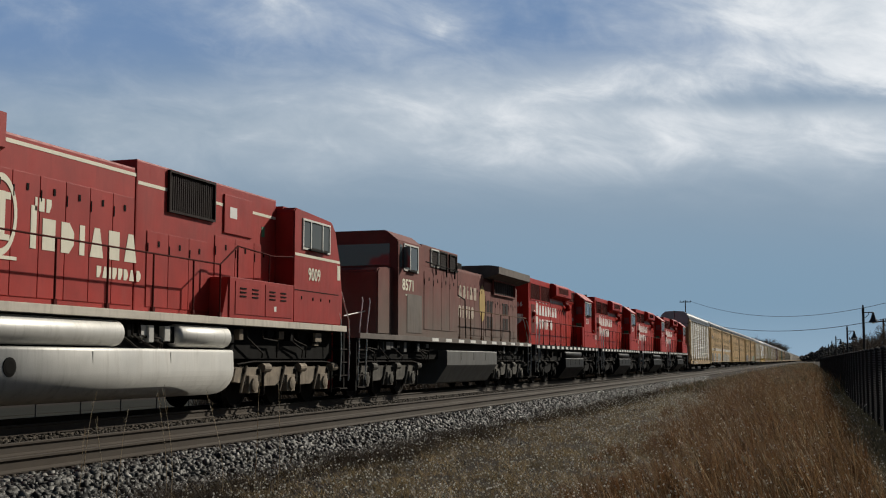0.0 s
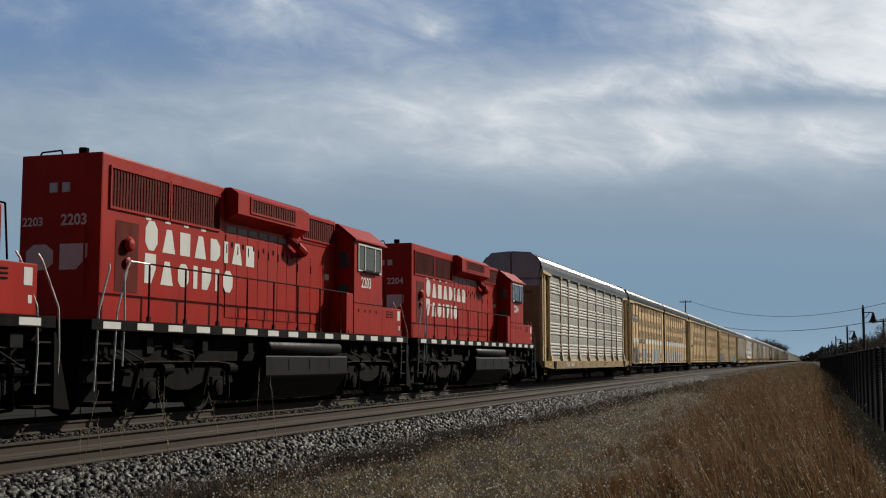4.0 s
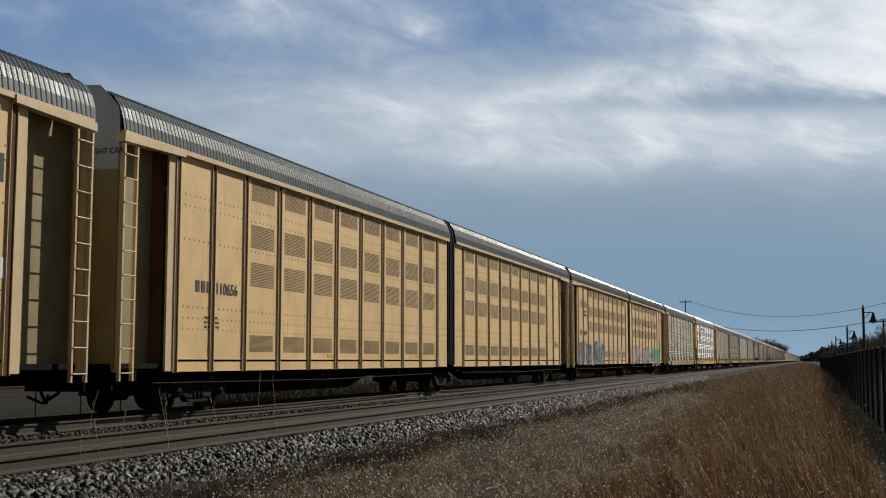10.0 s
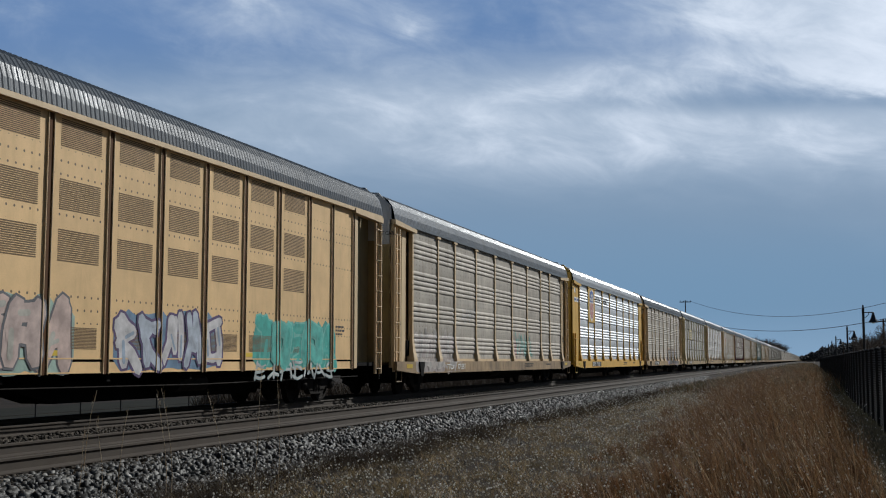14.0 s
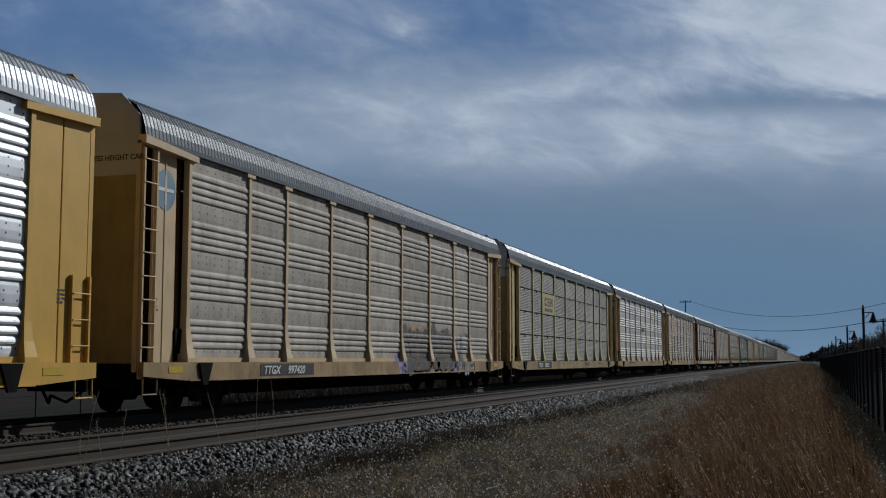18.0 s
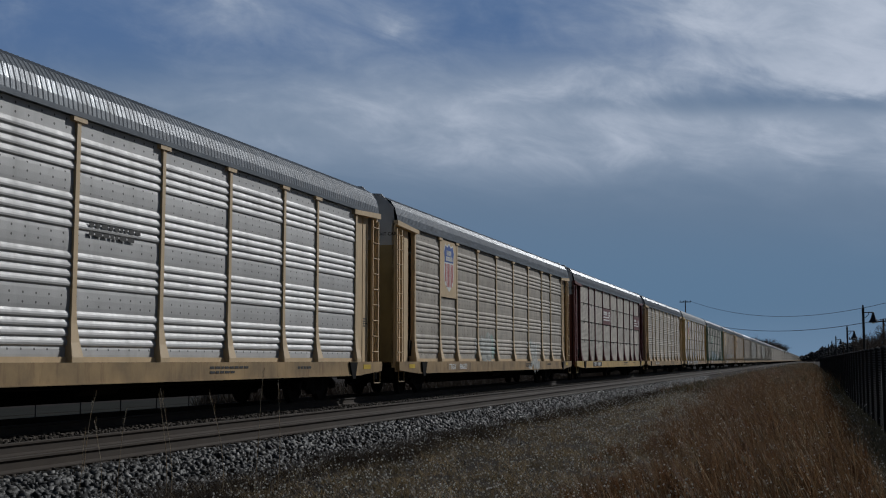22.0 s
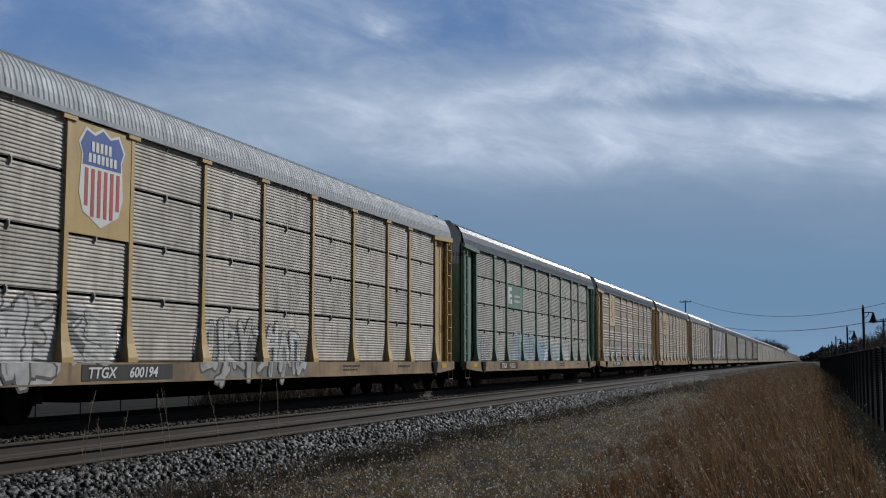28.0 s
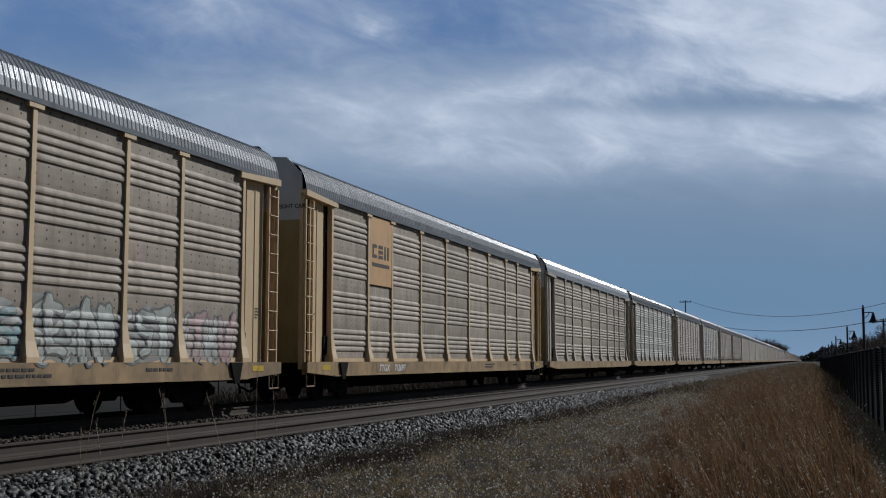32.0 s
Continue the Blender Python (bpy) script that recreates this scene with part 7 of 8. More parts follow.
M_MAROONP = paint("maroon_frame_paint", (0.12, 0.028, 0.026), 0.5, var=0.12, grime=0.25)
car = rack(6, autorack("ribbed grey autorack with maroon posts and maroon plates", P_RIB, "ribbed", frame_m=M_MAROONP, sill=M_OCHRESILL, end_low=M_MAROONP,
                       rows_of_clips=True), "963479")
for i in (3, 8):
    plate(car, *bay(i), 3.36, 4.36, M_MAROONP, "maroon plate with white bars")
    y = bay(i)[0]
    w = BAYS[i]
    k = 1.0 if i == 3 else 0.72
    bars(M_WHITE, car, SIDE_X + 0.033, y, 3.44, [(0.15, 0.34, w * 0.66 * k, 0.08), (0.15, 0.17, w * 0.76, 0.08)] + [(0.2 + 0.19 * q * k, 0.50, 0.13 * k, 0.24 * k) for q in range(7)], "logo_mark")
    for r0, r1 in ((0.33 * k, 0.42 * k), (0.13 * k, 0.24 * k)):
        bm = bmesh.new()
        ring = [(y + w - 0.55 + r * math.cos(f * math.pi / 10), 3.80 + r * math.sin(f * math.pi / 10)) for r, turn in ((r1, range(-3, 11)), (r0, range(10, -4, -1))) for f in turn]
        prism_x(bm, ring, SIDE_X + 0.031, SIDE_X + 0.037)
        part("logo_arc", bm, M_WHITE, car)

rack(7, autorack("weathered grey corrugated autorack with tan posts and end doors", P_GREY), "975208", M_BROWNSILL)

car = rack(8, autorack("ribbed grey autorack with yellow posts and striped shield", P_RIB, "ribbed", frame_m=M_OCHRE, roof=M_ROOFPALE, sill=M_BROWNSILL, rows_of_clips=True, skip=(1,),
                       by_bay={0: P_RIBTAG, 1: P_RIBTAG}), "600194")
plate(car, *bay(1), 3.34, 5.38, M_OCHRE, "yellow plate with a striped shield")
shield(car, sum(bay(1)) / 2, 4.42, 1.45, 1.85)
spray(car, "ribbed", -11.45, -9.3, 0.56, 2.05, 3, [CHALK, (0.5, 0.5, 0.5)], INK, 41, 0.30, 0.06, (0.50, 0.50, 0.49), "white spray-painted shape with black rims")
spray(car, "ribbed", -9.1, -7.5, 0.90, 2.05, 2, [INK, CHALK], CHALK, 42, 0.24, 0.07, (0.50, 0.50, 0.49), "black and white spray-painted shape")
spray(car, "ribbed", -4.4, -2.0, 0.62, 1.95, 4, [CHALK], INK, 43, 0.18, 0.05, (0.20, 0.20, 0.19), "white spray-painted shape with black rims")
spray(car, "ribbed", -1.85, 0.75, 0.62, 1.85, 4, [CHALK, (0.56, 0.56, 0.55)], (0.08, 0.08, 0.08), 44, 0.17, 0.05, (0.16, 0.16, 0.15), "white spray-painted shape with black rims")

M_GREENF = paint("green_frame_paint", (0.15, 0.235, 0.175), 0.5, var=0.12, grime=0.25)
car = rack(9, autorack("ribbed grey autorack with green posts and blue graffiti", P_RIBDULL, "ribbed", frame_m=M_GREENF, sill=M_BROWNSILL, end_low=M_GREENF,
                       rows_of_clips=True, by_bay={3: P_RIBBLUE, 4: P_RIBBLUE, 5: P_RIBBLUE, 6: P_RIBBLUE}), "913123", M_BROWN)
plate(car, *bay(2), 3.36, 4.36, M_GREENF, "green plate with white bars")
bars(M_WHITE, car, SIDE_X + 0.033, bay(2)[0], 3.44, [(0.2, 0.1, 0.22, 0.7), (0.2, 0.66, 0.6, 0.16), (0.3, 0.38, 0.5, 0.14), (0.55, 0.1, 0.3, 0.2)] +
     [(1.3 + 0.15 * k, 0.42, 0.1, 0.1) for k in range(7)] + [(1.3 + 0.15 * k, 0.2, 0.1, 0.1) for k in range(7)], "logo_mark")

SKYBLUE = (0.22, 0.42, 0.55)
spray(car, "ribbed", -11.6, -9.6, 0.95, 2.0, 3, [(0.24, 0.24, 0.25)], (0.48, 0.50, 0.50), 51, 0.20, 0.025, None, "thin white spray-painted outline")
spray(car, "ribbed", -8.9, -7.9, 0.95, 2.0, 1, [(0.27, 0.26, 0.24)], (0.55, 0.55, 0.53), 52, 0.22, 0.02, None, "thin white spray-painted outline")
spray(car, "ribbed", -5.8, -1.75, 0.92, 2.3, 4, [(0.17, 0.28, 0.38), (0.24, 0.36, 0.42)], (0.27, 0.38, 0.42), 53, 0.3, 0.05, (0.26, 0.35, 0.38), "faded blue spray-painted shape")
spray(car, "ribbed", -1.35, 0.35, 0.85, 1.95, 2, [SKYBLUE], SKYBLUE, 54, 0.3, 0.06, SKYBLUE, "sky-blue sprayed patch")
spray(car, "ribbed", 1.5, 3.6, 0.92, 1.95, 2, [(0.40, 0.48, 0.50)], (0.44, 0.52, 0.52), 55, 0.3, 0.05, (0.38, 0.46, 0.47), "pale blue-grey sprayed patch")

car = rack(10, autorack("brownish silver autorack covered with graffiti below", P_BROWN, skip=(1,), sill=M_BROWNSILL), "992994")
plate(car, *bay(1), 3.34, 5.38, M_TAN, "tan plate with a flaking dark emblem")
rnd = random.Random(12)
bars(paint("flaking_brown_emblem", (0.24, 0.15, 0.07), 0.6), car, SIDE_X + 0.033, bay(1)[0], 3.45,
     [(0.4 + rnd.uniform(0, 0.9), 0.2 + 0.1 * k, rnd.uniform(0.2, 0.5), 0.06) for k in range(17)], "emblem_remnant")
PALEGREEN = (0.46, 0.52, 0.48)
spray(car, "banded", -11.45, -9.3, 0.98, 2.1, 3, [(0.50, 0.48, 0.44), (0.46, 0.45, 0.42)], (0.09, 0.09, 0.10), 61, 0.26, 0.05, (0.42, 0.39, 0.36), "off-white spray-painted shape with black rims")
spray(car, "banded", -9.15, -7.5, 1.02, 2.15, 2, [(0.50, 0.48, 0.44)], (0.10, 0.10, 0.10), 62, 0.24, 0.05, None, "off-white spray-painted shape with black rims")
spray(car, "banded", -7.2, -4.7, 1.02, 2.15, 5, [(0.50, 0.47, 0.42), (0.14, 0.40, 0.40), (0.16, 0.42, 0.42), (0.42, 0.30, 0.33)], (0.30, 0.28, 0.28), 63, 0.16, 0.04, (0.42, 0.37, 0.36), "teal and cream spray-painted shape")
spray(car, "banded", -4.5, -1.8, 1.02, 2.2, 5, [(0.15, 0.36, 0.38), (0.45, 0.24, 0.22), (0.42, 0.32, 0.33)], (0.24, 0.20, 0.22), 64, 0.15, 0.04, (0.42, 0.33, 0.32), "red and teal spray-painted shape")
spray(car, "banded", -1.55, 1.2, 1.15, 2.2, 4, [(0.46, 0.36, 0.34), (0.38, 0.30, 0.31)], (0.26, 0.22, 0.22), 65, 0.13, 0.03, (0.44, 0.36, 0.34), "faded pink spray-painted shape")
spray(car, "banded", 1.6, 4.0, 1.02, 2.1, 4, [(0.46, 0.50, 0.47), (0.20, 0.38, 0.40)], (0.16, 0.18, 0.18), 66, 0.16, 0.04, (0.38, 0.40, 0.38), "pale green spray-painted shape with dark rims")
spray(car, "banded", 4.2, 6.7, 1.02, 2.15, 5, [PALEGREEN, (0.5, 0.54, 0.50)], (0.10, 0.12, 0.12), 67, 0.19, 0.05, (0.22, 0.25, 0.24), "pale green spray-painted shape with dark rims")
spray(car, "banded", 6.85, 8.65, 1.02, 2.1, 3, [PALEGREEN], (0.10, 0.12, 0.12), 68, 0.2, 0.05, (0.26, 0.28, 0.27), "pale green spray-painted shape with dark rims")
spray(car, "banded", 8.8, 11.3, 0.98, 2.1, 4, [(0.46, 0.50, 0.46), (0.48, 0.30, 0.30)], (0.15, 0.15, 0.15), 69, 0.2, 0.05, (0.42, 0.34, 0.33), "pink and pale green spray-painted shape")

car = rack(11, autorack("brownish grey autorack with orange-tan plate and tan posts", P_BROWN, skip=(1,)), "712697", M_BROWNSILL)
plate(car, *bay(1), 3.34, 5.38, paint("orange_tan_plate", (0.60, 0.36, 0.15), 0.5, var=0.1, grime=0.2), "orange-tan plate with dark bars")
bars(M_BLACKM, car, SIDE_X + 0.033, bay(1)[0] + 0.3, 4.1, [(0.0, 0.05, 0.35, 0.1), (0.0, 0.35, 0.35, 0.1), (0.0, 0.05, 0.1, 0.4), (0.5, 0.05, 0.35, 0.1), (0.5, 0.2, 0.35, 0.1), (0.5, 0.35, 0.35, 0.1), (1.0, 0.05, 0.12, 0.4), (1.25, 0.05, 0.12, 0.4), (0.0, -0.2, 1.4, 0.1)], "logo_mark")

# the rest of the train, back to where it is lost to sight
M_FARTAN = paint("dust_grey_frame_paint", (0.43, 0.385, 0.31), 0.55, var=0.1, grime=0.25, dirt=(0.2, 0.15, 0.1))
REST = [("silver corrugated autorack with tan posts", P_SILVER, "banded", M_FARTAN, M_ROOF), ("ribbed grey autorack with pale yellow posts", P_RIB, "ribbed", M_FARTAN, M_ROOF),
        ("weathered grey autorack with tan posts", P_GREY, "banded", M_FARTAN, M_ROOF), ("brownish autorack with bright roof", P_BROWN, "banded", M_FARTAN, M_ROOFHI),
        ("grey ribbed autorack with dull tan posts", P_RIB, "ribbed", M_FARTAN, M_ROOF)]
TEMPLATE = {}
for k in range(12, 66):
    label, panel, style, frame_m, roof = REST[(k * 7 + k // 3) % 5]
    lod = 1 if k < 18 else 0
    key = (label, lod)
    if key in TEMPLATE:
        rack(k, copy_thing(TEMPLATE[key], pose(0, 0, 0)))
    else:
        TEMPLATE[key] = rack(k, autorack(label, panel, style, frame_m=frame_m, roof=roof, detail=lod))

# ---- ground and tracks ----
M_EARTH = paint("dry_earth", (0.031, 0.024, 0.018), 0.95, var=0.3, scale=0.7, grime=0.4, dirt=(0.035, 0.03, 0.022), streak=(1, 1, 1), bump=0.6, spec=0.1)


def ground_z(x):
    pts = [(-4000, -1.2), (-60, -1.3), (-28, -1.15), (-24, -0.75), (-18.5, -0.60), (-16.6, -0.21), (-7.88, -0.21), (-7.35, -0.46), (-3, -0.45), (1.5, -0.43), (30, -0.35), (4000, 0.0)]
    for (x0, z0), (x1, z1) in zip(pts, pts[1:]):
        if x <= x1:
            return z0 + (z1 - z0) * (x - x0) / (x1 - x0)
    return pts[-1][1]


def ground():
    bm = bmesh.new()
    xs = [-4000, -400, -120, -60, -40, -28, -24, -18.5, -16.6, -13.8, -9.5, -7.88, -7.35, -6.3, -4, -2, 0, 1.5, 6, 30, 120, 400, 4000]
    ys = [-1500, -200, -40, 0, 8, 16, 30, 60, 120, 300, 900, 4500]
    grid = [[bm.verts.new((x, y, ground_z(x))) for y in ys] for x in xs]
    for i in range(len(xs) - 1):
        for j in range(len(ys) - 1):
            bm.faces.new((grid[i][j], grid[i + 1][j], grid[i + 1][j + 1], grid[i][j + 1]))
    ob = finish("ground", bm, M_EARTH)
    return tagged(ob, "dry brown earth and grit beside the railway", "ground", kind="structure")


RAIL = [(-0.07, -0.18), (0.07, -0.18), (0.07, -0.165), (0.012, -0.14), (0.010, -0.045), (0.037, -0.03), (0.037, -0.006), (0.028, 0.0),
        (-0.028, 0.0), (-0.037, -0.006), (-0.037, -0.03), (-0.010, -0.045), (-0.012, -0.14), (-0.07, -0.165)]


def track(x, name):
    t = thing(name, "straight railway track with rusty sided steel rails on ties", "railway track", "railway tracks", "structure")
    t.location = (x, 0, 0)
    for side in (-0.755, 0.755):
        bm = bmesh.new()
        prism_y(bm, [(side + a, b) for a, b in RAIL], -60, 1500)
        rail = part("rail", bm, M_RAILSIDE, t)
        rail.data.materials.append(M_RAILTOP)
        for p in rail.data.polygons:
            if p.normal.z > 0.6 and p.center.z > -0.02:
                p.material_index = 1
    tie = part("tie", boxed(-1.3, 1.3, -0.11, 0.11, -0.36, -0.19), M_WOOD, t)
    tie.location.y = 4.0
    for k in range(1, 260):
        again(tie, y=k * 0.52)
    return t





ground()
track(NEAR_X, "railway_track")
track(TRACK_X, "railway_track")


# ---- loose stone, grass and weeds ----
def np_mesh(name, verts, tris, material):
    me = bpy.data.meshes.new(name)
    n, k = len(verts), len(tris)
    me.vertices.add(n)
    me.vertices.foreach_set("co", verts.astype(np.float32).ravel())
    me.loops.add(k * 3)
    me.loops.foreach_set("vertex_index", tris.astype(np.int32).ravel())
    me.polygons.add(k)
    me.polygons.foreach_set("loop_start", np.arange(0, k * 3, 3, dtype=np.int32))
    me.update(calc_edges=True)
    me.validate()
    me.materials.append(material)
    return new(name, me)


def island_mat(name, colours, rough=0.9, through=0.0, spec=0.3, patch=None):
    """A coat whose colour varies from piece to piece of a joined mesh; leaves let some light through."""
    m = bpy.data.materials.new(name)
    nt, bsdf = nodes_of(m)
    geo = nt.nodes.new("ShaderNodeNewGeometry")
    cr = nt.nodes.new("ShaderNodeValToRGB")
    els = cr.color_ramp.elements
    while len(els) < len(colours):
        els.new(0.5)
    for i, c in enumerate(colours):
        els[i].position = i / (len(colours) - 1)
        els[i].color = (*c, 1)
    nt.links.new(geo.outputs["Random Per Island"], cr.inputs["Fac"])
    vec = spread(nt)
    col = mix_col(nt, ramp_node(nt, noise_node(nt, vec, 30.0, 3.0), 0.35, 0.7, 0.0, 0.35), cr.outputs["Color"], tuple(c * 0.5 for c in colours[0]))
    if patch:
        # some tussocks are duller than their neighbours
        col = mix_col(nt, ramp_node(nt, noise_node(nt, vec, 1.6, 3.0), 0.45, 0.62, 0.0, 0.7), col, patch)
    nt.links.new(col, bsdf.inputs["Base Color"])
    bsdf.inputs["Roughness"].default_value = rough
    bsdf.inputs["Specular IOR Level"].default_value = spec
    if through:
        tr = nt.nodes.new("ShaderNodeBsdfTranslucent")
        nt.links.new(col, tr.inputs["Color"])
        mix = nt.nodes.new("ShaderNodeMixShader")
        mix.inputs[0].default_value = through
        nt.links.new(bsdf.outputs[0], mix.inputs[1])
        nt.links.new(tr.outputs[0], mix.inputs[2])
        nt.links.new(mix.outputs[0], nt.nodes["Material Output"].inputs["Surface"])
    return m


RNG = np.random.default_rng(7)
GOLD_R = (1 + 5 ** 0.5) / 2
ICO_V = np.array([(-1, GOLD_R, 0), (1, GOLD_R, 0), (-1, -GOLD_R, 0), (1, -GOLD_R, 0), (0, -1, GOLD_R), (0, 1, GOLD_R), (0, -1, -GOLD_R), (0, 1, -GOLD_R),
                  (GOLD_R, 0, -1), (GOLD_R, 0, 1), (-GOLD_R, 0, -1), (-GOLD_R, 0, 1)]) / math.hypot(1, GOLD_R)
ICO_F = np.array([(0, 11, 5), (0, 5, 1), (0, 1, 7), (0, 7, 10), (0, 10, 11), (1, 5, 9), (5, 11, 4), (11, 10, 2), (10, 7, 6), (7, 1, 8),
                  (3, 9, 4), (3, 4, 2), (3, 2, 6), (3, 6, 8), (3, 8, 9), (4, 9, 5), (2, 4, 11), (6, 2, 10), (8, 6, 7), (9, 8, 1)])
GZ = np.vectorize(ground_z)


CUBE_V = np.array([(a, b, c) for a in (-1, 1) for b in (-1, 1) for c in (-1, 1)]) * 0.72
CUBE_F = np.array([(0, 1, 3), (0, 3, 2), (4, 6, 7), (4, 7, 5), (0, 4, 5), (0, 5, 1), (2, 3, 7), (2, 7, 6), (0, 2, 6), (0, 6, 4), (1, 5, 7), (1, 7, 3)])


def stones(name, label, n, x0, x1, y0, y1, r0, r1, material, falloff=1.0):
    """Broken stone, thrown over a strip; thinner with distance."""
    x = RNG.uniform(x0, x1, n)
    y = y0 + (y1 - y0) * RNG.uniform(0, 1, n) ** falloff
    r = RNG.uniform(r0, r1, n)
    v = CUBE_V[None] * RNG.uniform(0.55, 1.35, (n, 8, 3)) * (r[:, None] * RNG.uniform(0.55, 1.25, (n, 3)))[:, None, :]
    a = RNG.uniform(0, math.tau, n)
    c, s = np.cos(a)[:, None], np.sin(a)[:, None]
    tilt = RNG.uniform(-1.4, 1.4, n)[:, None]
    vx, vy, vz = v[..., 0], v[..., 1], v[..., 2]
    vz, vx = vz * np.cos(tilt) - vx * np.sin(tilt), vz * np.sin(tilt) + vx * np.cos(tilt)
    out = np.stack([vx * c - vy * s + x[:, None], vx * s + vy * c + y[:, None], vz + (GZ(x) + r * RNG.uniform(-0.2, 0.55, n))[:, None]], -1)
    tris = (CUBE_F[None] + (np.arange(n) * 8)[:, None, None]).reshape(-1, 3)
    ob = np_mesh(name, out.reshape(-1, 3), tris, material)
    return tagged(ob, label, "ballast" if "ballast" in name else "gravel", kind="stuff")


def blades(name, label, category, n, place, height, width, lean, material, droop=0.25, segs=3, wild=0.24):
    """Dry grass: narrow tapering blades in the ground, bent over by the wind."""
    x, y = place(n)
    h = height(x, y) * RNG.uniform(0.55, 1.1, n)
    w = RNG.uniform(*width, n)
    a = RNG.uniform(0, math.tau, n)
    lx = lean[0] + RNG.normal(0, wild, n)
    ly = lean[1] + RNG.normal(0, wild, n)
    z0 = GZ(x) - 0.02
    rows = []
    for k in range(segs + 1):
        f = k / segs
        bend = f + droop * f * f
        cx, cy = x + h * lx * bend, y + h * ly * bend
        cz = z0 + h * (f - 0.25 * droop * f * f)
        half = w * (1 - f) ** 0.7 / 2
        if k < segs:
            rows.append(np.stack([cx - half * np.cos(a), cy - half * np.sin(a), cz], -1))
            rows.append(np.stack([cx + half * np.cos(a), cy + half * np.sin(a), cz], -1))
        else:
            rows.append(np.stack([cx, cy, cz], -1))
    v = np.stack(rows, 1)
    m = 2 * segs + 1
    t = []
    for k in range(segs - 1):
        t += [(2 * k, 2 * k + 1, 2 * k + 3), (2 * k, 2 * k + 3, 2 * k + 2)]
    t.append((2 * segs - 2, 2 * segs - 1, 2 * segs))
    tris = (np.array(t)[None] + (np.arange(n) * m)[:, None, None]).reshape(-1, 3)
    return tagged(np_mesh(name, v.reshape(-1, 3), tris, material), label, category, kind="stuff")


M_STONE = island_mat("grey_broken_stone", [(0.010, 0.0095, 0.0085), (0.028, 0.0265, 0.0235), (0.056, 0.053, 0.047), (0.092, 0.087, 0.077), (0.26, 0.25, 0.225)], 0.6, spec=0.35)
M_STONE_B = island_mat("brown_dusty_stone", [(0.015, 0.012, 0.009), (0.038, 0.030, 0.021), (0.095, 0.077, 0.057)], 0.9)
M_RUSSET = island_mat("russet_dry_grass", [(0.016, 0.007, 0.004), (0.055, 0.022, 0.009), (0.14, 0.058, 0.022), (0.28, 0.14, 0.056), (0.56, 0.40, 0.23)], 0.5, 0.42, patch=(0.11, 0.072, 0.038))
M_STRAW = island_mat("pale_dry_grass", [(0.055, 0.038, 0.016), (0.17, 0.118, 0.052), (0.36, 0.26, 0.125), (0.72, 0.58, 0.36)], 0.5, 0.4, patch=(0.07, 0.058, 0.03))
M_DULLGRASS = island_mat("grey_green_winter_grass", [(0.05, 0.046, 0.028), (0.11, 0.10, 0.06), (0.20, 0.185, 0.11)], 0.8, 0.25)
M_WEED = island_mat("dead_dark_weed", [(0.025, 0.018, 0.013), (0.05, 0.036, 0.025), (0.075, 0.055, 0.035)], 0.85, 0.15)

stones("ballast", "grey broken stone ballast heaped along the near track", 30000, -8.35, -7.05, 9, 95, 0.026, 0.062, M_STONE, 1.7)
stones("ballast", "brown dusty ballast at the tie ends", 7000, -8.62, -8.15, 9, 80, 0.018, 0.038, M_STONE_B, 1.6)
stones("ballast", "brown dusty ballast between the two tracks", 15000, -12.9, -10.45, 11, 80, 0.02, 0.045, M_STONE_B, 1.6)
stones("loose_gravel", "scattered pale stones among short grass", 3500, -7.1, -5.0, 9, 70, 0.012, 0.03, M_STONE, 1.5)


def strip(x0, x1, y0, y1, power=1.6):
    def place(n):
        y = y0 + (y1 - y0) * RNG.uniform(0, 1, n) ** power
        return RNG.uniform(x0, x1, n), y
    return place


def clumped(x0, x1, y0, y1, power, count, radius):
    """Tufts rather than an even lawn."""
    def place(n):
        cy = y0 + (y1 - y0) * RNG.uniform(0, 1, count) ** power
        cx = RNG.uniform(x0, x1, count)
        k = RNG.integers(0, count, n)
        return cx[k] + RNG.normal(0, radius, n), cy[k] + RNG.normal(0, radius, n)
    return place


def tuft(x, y, size=0.42):
    """A lasting random number for each patch of ground of this size."""
    q = np.sin(np.floor(x / size + 0.35 * np.sin(3.1 * y)) * 12.9898 + np.floor(y / (size * 1.6) + 0.35 * np.sin(2.7 * x)) * 78.233) * 43758.5453
    return q - np.floor(q)


def tall_edge(x, y):
    """The tall grass thins out towards the track, spreads further down the line, and stands in uneven tussocks."""
    edge = -2.1 - 0.055 * np.clip(y - 8, 0, 40) + 0.5 * np.sin(0.9 * y)
    far = np.clip((y - 22) / 50, 0, 1)
    side = np.clip((0.95 - x) / 0.4, 0.25, 1)
    rise = np.clip(0.10 + (x - edge + 0.35) * 0.36, 0.05, 0.74)
    return rise * (0.30 + 1.10 * tuft(x, y)) * (1 + 0.40 * far) * side


blades("short_grass", "short pale dry grass on gritty ground", "grass", 125000, clumped(-7.0, -1.2, 8.5, 80, 1.7, 3600, 0.11),
       lambda x, y: 0.07 + 0.15 * RNG.uniform(0, 1, len(x)) ** 2, (0.005, 0.011), (-0.15, -0.05), M_STRAW, 0.5, 2, 0.45)
blades("tall_grass", "tall russet dry grass leaning in the wind", "grass", 150000, clumped(-4.4, 0.85, 7.2, 90, 1.6, 1100, 0.085),
       tall_edge, (0.003, 0.009), (-0.13, -0.03), M_RUSSET, 0.6, 3, 0.13)
blades("tall_grass", "paler straw coloured tall grass stems", "grass", 7000, clumped(-4.3, 0.85, 8, 70, 1.5, 700, 0.08),
       lambda x, y: tall_edge(x, y) * 1.25, (0.003, 0.007), (-0.2, -0.05), M_STRAW, 0.7, 3, 0.12)
